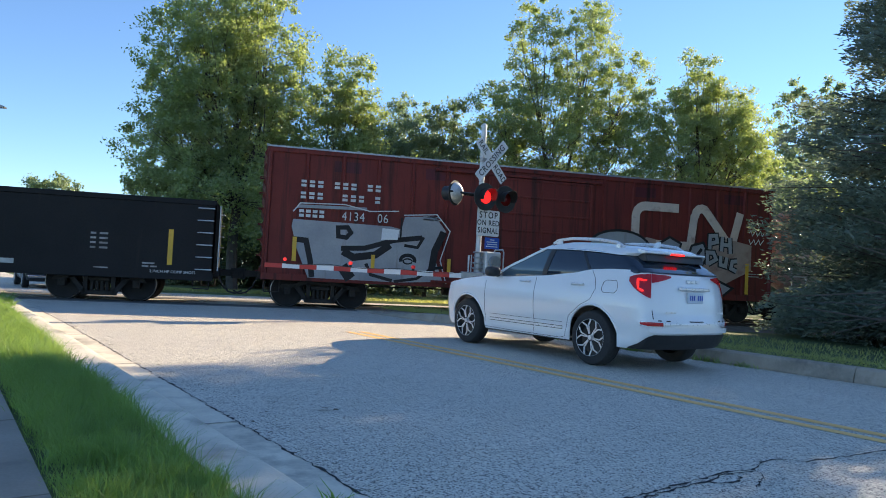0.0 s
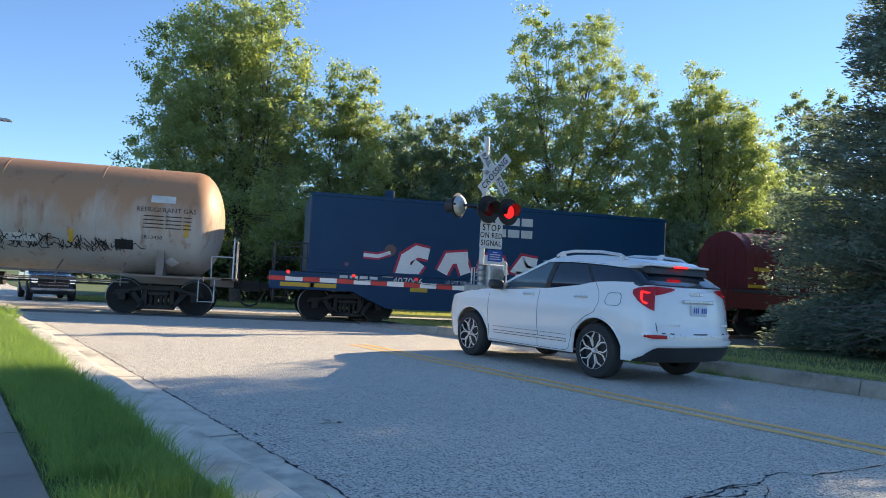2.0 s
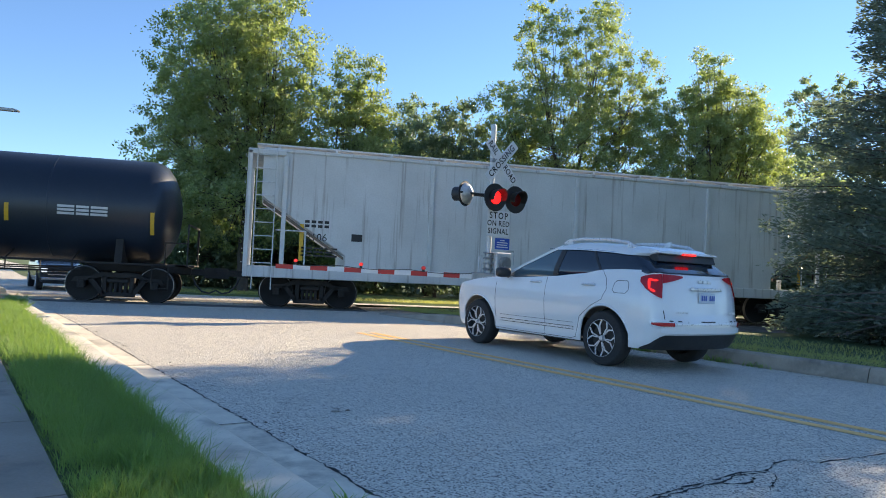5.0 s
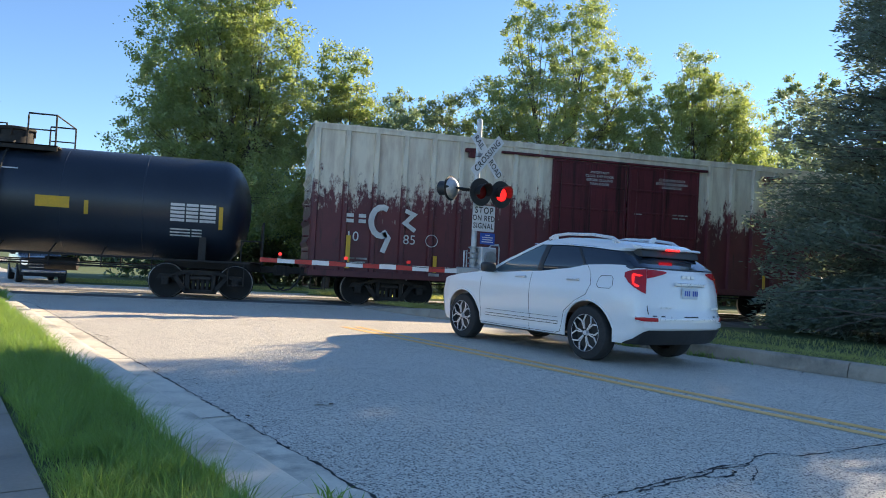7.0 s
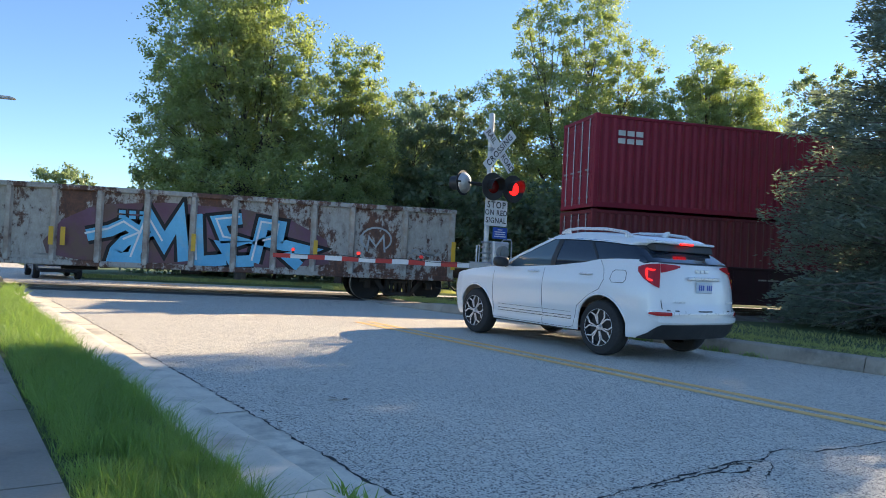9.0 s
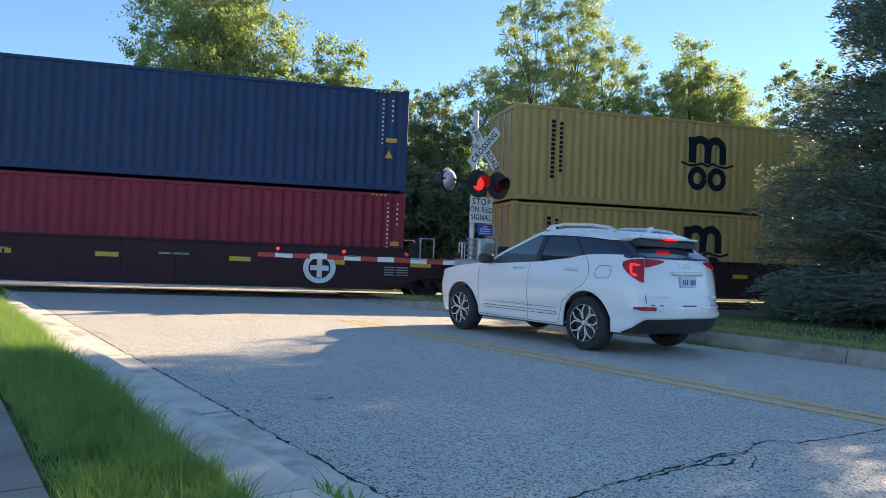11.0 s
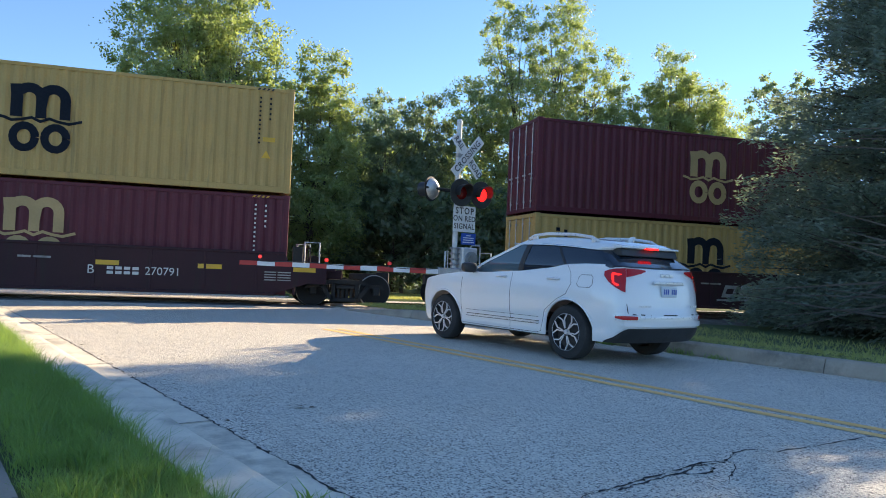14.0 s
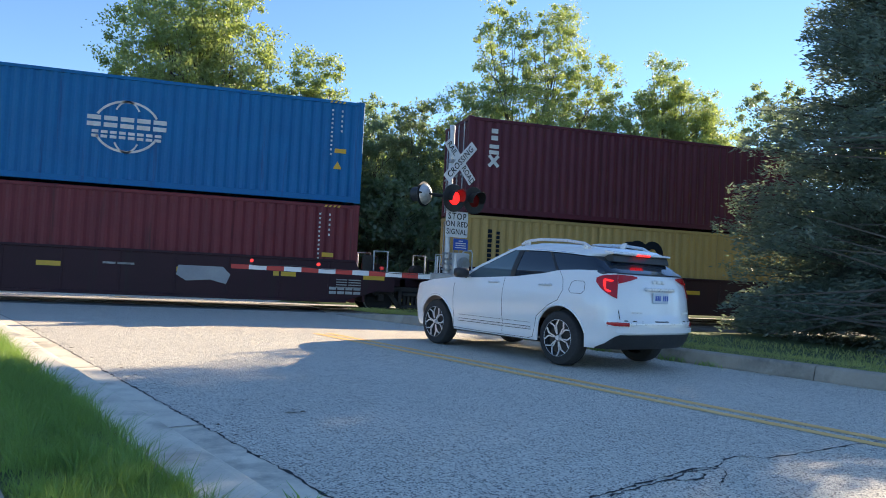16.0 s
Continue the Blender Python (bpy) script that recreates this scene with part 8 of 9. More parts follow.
def car_shell(shape, paint_mat, thing_ob):
    """Flanks, ends and bonnet in one skin."""
    fine = []
    for a, b in zip(shape.plan, shape.plan[1:]):
        n = max(1, int(abs(b[0] - a[0]) / 0.035))
        fine += [(a[0] + (b[0] - a[0]) * k / n, a[1] + (b[1] - a[1]) * k / n) for k in range(n)]
    fine.append(shape.plan[-1])
    rows = 16
    bm = bmesh.new()
    tops = {}
    for s in (1, -1):
        prev = None
        for i, (x, y) in enumerate(fine):
            lo, hi = shape.bottom(x), curve_at(shape.waist, x)
            col = []
            for k in range(rows + 1):
                p = shape.point(x, y, lo + (hi - lo) * k / rows)
                col.append(bm.verts.new((p[0], s * p[1], p[2])))
            if prev:
                for k in range(rows):
                    q = (prev[k], col[k], col[k + 1], prev[k + 1])
                    bm.faces.new(q if s < 0 else q[::-1])
            tops[(s, i)] = col[-1]
            prev = col
    # bonnet and rear shelf between the waist lines
    prev = None
    for i, (x, y) in enumerate(fine):
        a, b = tops[(1, i)].co, tops[(-1, i)].co
        row = [bm.verts.new(a.lerp(b, j / 10) + Vector((0, 0, (0.07 if x > 2 else 0.0) * math.sin(math.pi * j / 10) ** 0.6 + (0.0 if j in (0, 10) else 0.004)))) for j in range(11)]
        if prev:
            for j in range(10):
                bm.faces.new((prev[j], prev[j + 1], row[j + 1], row[j]))
        prev = row
    bmesh.ops.remove_doubles(bm, verts=bm.verts[:], dist=0.0008)
    return part("body", bm, paint_mat, thing_ob, smooth=True)


def cabin(levels, mat, name, thing_ob, cap=True, front=0.05, back=0.2, bow=0.05, label=""):
    """A lofted cabin from rows of (z, front x, rear x, half width), with rounded corners and a bowed rear."""
    bm = bmesh.new()
    prev = None
    for z, xf, xr, w in levels:
        f, r = min(front, w * 0.9), min(back, w * 0.9)
        half = [(xf, w * k / 6) for k in range(5)]
        half += [(xf - f + f * math.cos(radians(a)), w - f + f * math.sin(radians(a))) for a in range(0, 91, 15)]
        half += [(xf - f + (xr + r - xf + f) * k / 14, w) for k in range(1, 14)]
        half += [(xr + r - r * math.sin(radians(a)), w - r + r * math.cos(radians(a))) for a in range(0, 91, 10)]
        half += [(xr, (w - r) * (1 - k / 8)) for k in range(1, 9)]
        half = [(x - bow * (1 - (y / w) ** 2) * max(0.0, min(1.0, (xr + 0.4 - x) / 0.4)), y) for x, y in half]
        ring = [bm.verts.new((x, y, z)) for x, y in half] + [bm.verts.new((x, -y, z)) for x, y in half[-2:0:-1]]
        if prev:
            n = len(ring)
            for k in range(n):
                bm.faces.new((prev[k], prev[(k + 1) % n], ring[(k + 1) % n], ring[k]))
        prev = ring
    if cap:
        bm.faces.new(prev)
    return part(name, bm, mat, thing_ob, label, smooth=True)


def ribbon(bm, pts, width, axis=Vector((0, 0, 1)), lift=0.0):
    """A band along 3D points, as wide as width along axis."""
    prev = None
    for p in pts:
        p = Vector(p)
        pair = (bm.verts.new(p - axis * width / 2), bm.verts.new(p + axis * width / 2))
        if prev:
            bm.faces.new((prev[0], pair[0], pair[1], prev[1]))
        prev = pair
    return bm


def car_wheel(parent, x, y, r, tyre_w, spokes, s):
    """Tyre, dark barrel and forked alloy spokes; s is the side it looks to."""
    bm = bmesh.new()
    prof = [(-tyre_w / 2, r * 0.66), (-tyre_w / 2 - 0.006, r * 0.8), (-tyre_w / 2 + 0.01, r * 0.94), (-tyre_w / 2 + 0.035, r * 0.99), (0, r), (tyre_w / 2 - 0.035, r * 0.99), (tyre_w / 2 - 0.01, r * 0.94), (tyre_w / 2 + 0.006, r * 0.8), (tyre_w / 2, r * 0.66)]
    lathe(bm, prof + [(0, r * 0.62), prof[0]], 44, "y", caps=False)
    wheel = part("wheel", bm, TYRE, parent, smooth=True, m=pose(x, y, r))
    bm = bmesh.new()
    lathe(bm, [(s * (tyre_w / 2 + 0.004), r * 0.69), (s * (tyre_w / 2 + 0.008), r * 0.665), (s * (tyre_w / 2 - 0.03), r * 0.63), (s * (tyre_w / 2 - 0.07), r * 0.6), (s * (tyre_w / 2 - 0.075), 0.02)], 44, "y", caps=False)
    part("barrel", bm, BLACK_PLASTIC, wheel, smooth=True)
    bm = bmesh.new()
    face = s * (tyre_w / 2 + 0.004)
    ring = [(s * (tyre_w / 2 + 0.009), r * 0.675), (s * (tyre_w / 2 + 0.012), r * 0.668), (s * (tyre_w / 2 + 0.008), r * 0.66)]
    prev = None
    for a, rr in ring:
        row = [bm.verts.new((rr * math.cos(2 * math.pi * k / 44), a, rr * math.sin(2 * math.pi * k / 44))) for k in range(44)]
        if prev:
            for k in range(44):
                bm.faces.new((prev[k], prev[(k + 1) % 44], row[(k + 1) % 44], row[k]))
        prev = row
    for k in range(spokes):
        a = 2 * math.pi * k / spokes + 0.2
        for d in (-1, 1):
            b = a + d * 0.05
            e = a + d * 0.3
            pts = [(0.05, b), (r * 0.3, a + d * 0.11), (r * 0.46, a + d * 0.1), (r * 0.67, a + d * 0.34)]
            for (r0, a0), (r1, a1) in zip(pts, pts[1:]):
                wd = 0.006 + 0.004 * r0 / r
                p0, p1 = Vector((r0 * math.cos(a0), r0 * math.sin(a0))), Vector((r1 * math.cos(a1), r1 * math.sin(a1)))
                t = (p1 - p0).normalized()
                nn = Vector((-t.y, t.x)) * wd
                v = [bm.verts.new((q.x, yy, q.y)) for yy in (face, face - s * 0.014) for q in (p0 - nn, p0 + nn, p1 + nn, p1 - nn)]
                bm.faces.new(v[0:4])
                for i in range(4):
                    bm.faces.new((v[i], v[(i + 1) % 4], v[4 + (i + 1) % 4], v[4 + i]))
    part("spokes", bm, RIM_SILVER, wheel)
    bm = bmesh.new()
    rod(bm, (0, face - s * 0.04, 0), (0, face + s * 0.008, 0), 0.04, 0.03, 18)
    part("hub_cap", bm, RIM_SILVER, wheel)
    return wheel


def build_suv():
    heading = math.degrees(math.atan2(0.938, -0.346))
    car = thing("suv", "pearl-white SUV with tinted windows and lit brake lights", "car", pose(5.312, -12.357, 0.0, 0, 0, heading))
    sh = suv_shape()
    car_shell(sh, PEARL, car)
    # glasshouse, roof and pillars
    glass_levels = [(1.03, 2.4, -0.5, 0.78), (1.1, 2.25, -0.6, 0.79), (1.2, 2.0, -0.7, 0.8), (1.25, 1.88, -0.76, 0.795), (1.38, 1.56, -0.735, 0.755), (1.5, 1.26, -0.7, 0.71), (1.58, 1.05, -0.66, 0.675)]
    cabin(glass_levels, GLASS, "window_glass", car, True, 0.05, 0.19, 0.05, "dark tinted glass")
    cabin([(1.525, 1.23, -0.72, 0.72), (1.56, 1.16, -0.8, 0.7), (1.6, 1.02, -0.8, 0.655), (1.635, 0.75, -0.74, 0.6), (1.655, 0.4, -0.55, 0.45), (1.662, 0.2, -0.3, 0.2)], PEARL, "roof", car, True, 0.1, 0.24, 0.05)
    for s in (1, -1):
        bm = bmesh.new()
        pts = []
        for k in range(9):
            f = k / 8
            z = 1.03 + 0.54 * f
            xf = curve_at([(a, b) for a, b, _, _ in glass_levels], z)
            w = curve_at([(a, d) for a, _, _, d in glass_levels], z)
            pts.append((xf - 0.035, s * (w - 0.02), z))
        pipe(bm, pts, 0.03, 10)
        part("windscreen_pillar", bm, PEARL, car, smooth=True)
        bm = bmesh.new()
        zs = [1.06 + 0.06 * k for k in range(9)]
        for x0, lean, wd in ((1.06, -0.1, 0.1), (0.1, -0.42, 0.045)):
            prev = None
            for z in zs:
                y = curve_at([(a, d) for a, _, _, d in glass_levels], z) + 0.006
                x = x0 + lean * (z - 1.06) / 0.48
                if x0 < 0.5:
                    x = 0.02 + 0.36 * (z - 1.06) / 0.48
                pair = (bm.verts.new((x - wd / 2, s * y, z)), bm.verts.new((x + wd / 2, s * y, z)))
                if prev:
                    bm.faces.new((prev[0], pair[0], pair[1], prev[1]))
                prev = pair
        pieces("door_pillar", bm, BLACK_PLASTIC, car)
        # the front window is tinted less than the privacy glass behind it
        # its pane is opaque, with the light seen through it put into the colour
        bm = bmesh.new()
        prev = None
        for k in range(9):
            z = 1.06 + 0.475 * k / 8
            y = curve_at([(a, d) for a, _, _, d in glass_levels], z) + 0.004
            xf = curve_at([(a, b) for a, b, _, _ in glass_levels], z) - 0.1
            row = [bm.verts.new((1.1 - 0.1 * k / 8 + (xf - 1.1 + 0.1 * k / 8) * j / 6, s * y, z)) for j in range(7)]
            if prev:
                for j in range(6):
                    bm.faces.new((prev[j], prev[j + 1], row[j + 1], row[j]))
            prev = row
        part("front_window", bm, LIT_COLOUR_GLASS, car, "lightly tinted front window with see-through light in its colour", smooth=True)
        for hx in (0.0, 2.725):
            bm = bmesh.new()
            lip = []
            for a in range(12, 170, 7):
                x, z = hx + 0.435 * math.cos(radians(a)), 0.36 + 0.435 * math.sin(radians(a))
                p = sh.side(x, z, -0.004)
                lip.append((p[0], s * p[1], p[2]))
            pipe(bm, lip, 0.017, 8)
            part("arch_lip", bm, PEARL, car, smooth=True)
        # bright line above the windows
        bm = bmesh.new()
        pipe(bm, [(x, s * (0.712 - 0.03 * ((x - 0.3) / 1.0) ** 2), 1.538) for x in (1.3, 1.0, 0.6, 0.2, -0.2)], 0.007, 6)
        part("window_trim", bm, CHROME, car)
        bm = bmesh.new()
        pts = [(1.05, s * 0.63, 1.615), (0.95, s * 0.625, 1.66), (0.7, s * 0.62, 1.685), (0.2, s * 0.62, 1.695), (-0.25, s * 0.615, 1.68), (-0.45, s * 0.61, 1.63)]
        pipe(bm, pts, 0.021, 8)
        for x in (0.95, -0.3):
            box(bm, x - 0.06, x + 0.06, s * 0.6, s * 0.64, 1.6, 1.67, 0.01)
        part("roof_rail", bm, RIM_SILVER, car, "satin silver roof rail", smooth=True)
        # handles, trim, mirror and wheels
        for x in (1.34, 0.28):
            bm = bmesh.new()
            y = sh.side(x, 1.05)[1]
            box(bm, x - 0.12, x + 0.12, s * (y + 0.004), s * (y + 0.04), 1.035, 1.068, 0.012)
            part("door_handle", bm, RIM_SILVER, car, "chrome handle")
            bm = bmesh.new()
            box(bm, x - 0.11, x + 0.11, s * (y - 0.012), s * (y + 0.003), 1.024, 1.034, 0.002)
            part("handle_recess", bm, SEAM, car)
        bm = bmesh.new()
        for k in range(30):
            x0, x1 = 0.55 + 1.6 * k / 30, 0.55 + 1.6 * (k + 1) / 30
            box(bm, x0, x1 + 0.001, s * (sh.side(x0, 0.44)[1] - 0.01), s * (sh.side(x0, 0.44)[1] + 0.022), 0.43, 0.455)
        part("door_trim", bm, RIM_SILVER, car)
        # thin dark rods along the door trim paint the shade of its gaps
        for zz in (0.424, 0.462, 0.52):
            bm = bmesh.new()
            for k in range(30):
                x0, x1 = 0.55 + 1.6 * k / 30, 0.55 + 1.6 * (k + 1) / 30
                y0, y1 = sh.side(x0, zz, 0.003)[1], sh.side(x1, zz, 0.003)[1]
                rod(bm, (x0, s * y0, zz), (x1, s * y1, zz), 0.004 if zz < 0.5 else 0.0025, seg=5)
            part("trim_groove", bm, SEAM, car)
        bm = bmesh.new()
        box(bm, 0.44, 2.28, s * 0.74, s * 0.86, 0.27, 0.31, 0.015)
        part("sill_trim", bm, BLACK_PLASTIC, car)
        bm = bmesh.new()
        runs = [[(2.27, z) for z in (0.32, 0.5, 0.7, 0.9, 1.02)], [(1.13, z) for z in (0.3, 0.5, 0.7, 0.9, 1.12)], [(2.27, 0.315), (1.7, 0.305), (1.13, 0.305), (0.6, 0.305), (0.5, 0.33)]]
        runs.append([(0.5, 0.33), (0.48, 0.45), (0.42, 0.62), (0.2, 0.78), (0.03, 0.86), (-0.04, 1.0), (0.0, 1.14), (0.08, 1.24)])
        for run in runs:
            for a, b in zip(run, run[1:]):
                for k in range(4):
                    p = [a[i] + (b[i] - a[i]) * k / 4 for i in (0, 1)]
                    q = [a[i] + (b[i] - a[i]) * (k + 1) / 4 for i in (0, 1)]
                    pa, pb = Vector(sh.side(p[0], p[1], 0.001)), Vector(sh.side(q[0], q[1], 0.001))
                    pa.y *= s
                    pb.y *= s
                    rod(bm, pa, pb, 0.003, seg=5)
        part("door_gap", bm, SEAM, car)
        bm = bmesh.new()
        m = pose(2.0, s * 0.99, 1.165, 0, 0, -12 * s)
        bmesh.ops.create_uvsphere(bm, u_segments=20, v_segments=12, radius=1.0)
        for v in bm.verts:
            v.co = m @ Vector([math.copysign(abs(c) ** 0.6, c) * k for c, k in zip(v.co, (0.085, 0.115, 0.078))])
        mirror = part("mirror", bm, BLACK_PLASTIC, car, smooth=True)
        bm = bmesh.new()
        rod(bm, (2.03, s * 0.85, 1.1), (2.01, s * 0.92, 1.14), 0.03, seg=8)
        part("mirror_arm", bm, BLACK_PLASTIC, mirror)
        for x in (0.0, 2.725):
            car_wheel(car, x, s * 0.8, 0.36, 0.225, 6, s)
            bm = bmesh.new()
            arch = [(x + 0.43 * math.cos(radians(a)), 0.36 + 0.43 * math.sin(radians(a))) for a in range(-6, 188, 8)]
            prism(bm, [(x - 0.42, 0.3), (x + 0.42, 0.3)] + arch[1:-1], s * 0.5, s * 0.64)
            part("wheel_well", bm, BLACK_PLASTIC, car)
        # fuel flap outline on the left, tail lamp and reflector on each side
        if s > 0:
            bm = bmesh.new()
            loop = [(-0.36, 0.96), (-0.18, 0.96), (-0.14, 1.0), (-0.16, 1.09), (-0.2, 1.12), (-0.36, 1.12), (-0.39, 1.09), (-0.4, 1.0)]
            for a, b in zip(loop, loop[1:] + loop[:1]):
                rod(bm, sh.side(a[0], a[1], 0.001), sh.side(b[0], b[1], 0.001), 0.0035, seg=5)
            part("fuel_flap", bm, SEAM, car)

        def rear_point(frac, z, out):
            """A point that runs round the rear corner: frac 0 on the flank, 1 at the middle."""
            table = [(0.0, (-0.5, 0.9)), (0.25, (-0.72, 0.855)), (0.4, (-0.83, 0.785)), (0.55, (-0.9, 0.66)), (0.75, (-0.945, 0.46)), (1.0, (-0.965, 0.0))]
            for (a, pa), (b, pb) in zip(table, table[1:]):
                if frac <= b:
                    f = (frac - a) / (b - a)
                    px, py = pa[0] + (pb[0] - pa[0]) * f, pa[1] + (pb[1] - pa[1]) * f
                    break
            x, y, zz = sh.point(px, py, z)
            r = Vector((x + 0.25, y, 0)).normalized() * out
            return Vector((x + r.x, s * (y + r.y), zz))

        def corner_patch(name, shape_pts, mat, out, parent, label=""):
            """shape_pts: rows of (frac, low z, high z)."""
            bm = bmesh.new()
            fine = []
            for (f0, a0, b0), (f1, a1, b1) in zip(shape_pts, shape_pts[1:]):
                for k in range(5):
                    g = k / 5
                    fine.append((f0 + (f1 - f0) * g, a0 + (a1 - a0) * g, b0 + (b1 - b0) * g))
            fine.append(shape_pts[-1])
            prev = None
            for f, a, b in fine:
                col = [bm.verts.new(rear_point(f, a + (b - a) * j / 4, out)) for j in range(5)]
                if prev:
                    for j in range(4):
                        bm.faces.new((prev[j], prev[j + 1], col[j + 1], col[j]))
                prev = col
            return part(name, bm, mat, parent, label, smooth=True)

        lamp = corner_patch("tail_light", [(0.12, 1.12, 1.175), (0.2, 1.05, 1.2), (0.3, 0.99, 1.215), (0.4, 0.945, 1.22), (0.47, 0.92, 1.225)], TAIL_RED, 0.018, car, "red tail light wrapped round the corner")
        corner_patch("light_guide", [(0.25, 1.08, 1.15), (0.275, 1.03, 1.17), (0.29, 1.04, 1.16)], RED_TAIL, 0.022, lamp, "lit red light guide")
        corner_patch("light_guide", [(0.29, 1.02, 1.045), (0.34, 1.0, 1.03), (0.37, 1.005, 1.02)], RED_TAIL, 0.022, lamp)
        corner_patch("light_guide", [(0.29, 1.14, 1.165), (0.36, 1.13, 1.155), (0.41, 1.14, 1.15)], RED_TAIL, 0.022, lamp)
        corner_patch("hatch_light", [(0.475, 1.11, 1.225), (0.58, 1.13, 1.22), (0.7, 1.16, 1.215), (0.77, 1.185, 1.205)], TAIL_RED, 0.016, car)
        corner_patch("rear_reflector", [(0.28, 0.6, 0.625), (0.4, 0.583, 0.632), (0.6, 0.585, 0.63)], TAIL_RED, 0.02, car)
        corner_patch("reflector_frame", [(0.25, 0.585, 0.645), (0.28, 0.575, 0.642), (0.6, 0.572, 0.642), (0.66, 0.585, 0.64)], RIM_SILVER, 0.013, car)
        corner_patch("bumper_trim", [(0.6, 0.6, 0.63), (0.66, 0.588, 0.632), (0.72, 0.6, 0.632), (1.0, 0.602, 0.632)], RIM_SILVER, 0.03, car)
        corner_patch("bumper_ledge", [(0.34, 0.52, 0.545), (0.44, 0.5, 0.565), (1.0, 0.5, 0.57)], PEARL, 0.034, car)
        corner_patch("bumper_skirt", [(0.16, 0.285, 0.3), (0.3, 0.285, 0.36), (0.4, 0.285, 0.45), (0.46, 0.285, 0.475), (1.0, 0.285, 0.48)], BLACK_PLASTIC, 0.02, car)
        corner_patch("hatch_gap", [(0.474, 0.66, 1.24), (0.486, 0.655, 1.24)], SEAM, 0.004, car)
        corner_patch("hatch_gap", [(0.478, 0.645, 0.66), (1.0, 0.635, 0.65)], SEAM, 0.004, car)
        bm = bmesh.new()
        m = pose(3.42, s * 0.7, 0.84, 0, 0, -s * 35)
        box(bm, -0.14, 0.1, -0.05, 0.05, -0.06, 0.06, 0.03, m)
        part("headlight", bm, LAMP_GLASS, car, smooth=True)
    # hatch fittings
    bm = bmesh.new()
    box(bm, -0.93, -0.88, -0.3, 0.3, 1.03, 1.075, 0.012)
    part("hatch_bar", bm, RIM_SILVER, car)
    bm = bmesh.new()
    box(bm, -0.925, -0.905, -0.155, 0.155, 0.875, 1.01, 0.006)
    plate = part("number_plate", bm, PLATE, car, "pale blue and white number plate")
    bm = bmesh.new()
    for k in range(7):
        if k != 3:
            box(bm, -0.929, -0.926, 0.12 - k * 0.04 - 0.024, 0.12 - k * 0.04, 0.91, 0.975)
    pieces("plate_bar", bm, BLUE_SIGN, plate)
    bm = bmesh.new()
    for k in range(3):
        box(bm, -0.885, -0.86, 0.13 - k * 0.09 - 0.075, 0.13 - k * 0.09, 1.125, 1.17, 0.008)
    pieces("badge", bm, RIM_SILVER, car)
    bm = bmesh.new()
    for k in range(7):
        box(bm, -0.938, -0.93, 0.6 - k * 0.034 - 0.024, 0.6 - k * 0.034, 0.745, 0.765)
    for k in range(3):
        box(bm, -0.938, -0.93, -0.44 - k * 0.045 - 0.035, -0.44 - k * 0.045, 0.745, 0.77)
    pieces("model_badge", bm, RIM_SILVER, car)
    bm = bmesh.new()
    prism(bm, [(-0.5, 1.6), (-0.74, 1.612), (-0.885, 1.585), (-0.89, 1.565), (-0.74, 1.55), (-0.5, 1.56)], -0.6, 0.6)
    bmesh.ops.bevel(bm, geom=bm.edges[:], offset=0.012, segments=2, affect="EDGES")
    part("spoiler", bm, PEARL, car, smooth=True)
    bm = bmesh.new()
    prism(bm, [(-0.6, 1.552), (-0.845, 1.556), (-0.8, 1.44), (-0.6, 1.44)], -0.58, 0.58)
    bmesh.ops.bevel(bm, geom=bm.edges[:], offset=0.01, segments=1, affect="EDGES")
    part("spoiler_underside", bm, BLACK_PLASTIC, car, "gloss black panel under the spoiler")
    bm = bmesh.new()
    box(bm, -0.9, -0.86, -0.13, 0.13, 1.553, 1.58, 0.005)
    part("high_brake_light", bm, RED_TAIL, car, "lit red high brake light")
    bm = bmesh.new()
    prism(bm, [(-0.5, 1.64), (-0.38, 1.64), (-0.48, 1.725), (-0.56, 1.735), (-0.57, 1.7)], -0.018, 0.018)
    part("aerial_fin", bm, PEARL, car)
    bm = bmesh.new()
    rod(bm, (-0.8, 0.02, 1.2), (-0.785, -0.45, 1.23), 0.012, seg=6)
    part("rear_wiper", bm, BLACK_PLASTIC, car)
    bm = bmesh.new()
    box(bm, -0.75, 3.3, -0.6, 0.6, 0.31, 0.5, 0.03)
    part("underbody", bm, BLACK_PLASTIC, car)
    # the roof falls and tucks in towards the spoiler
    for ob in car.children:
        for v in ob.data.vertices if ob.matrix_basis.is_identity else ():
            if v.co.z > 1.24 and v.co.x < 0.9:
                up = min(1.0, (v.co.z - 1.24) / 0.28)
                v.co.z -= 0.075 * up * ease((0.9 - v.co.x) / 1.7)
                v.co.x += 0.26 * up * ease((0.15 - v.co.x) / 0.9)
    return car


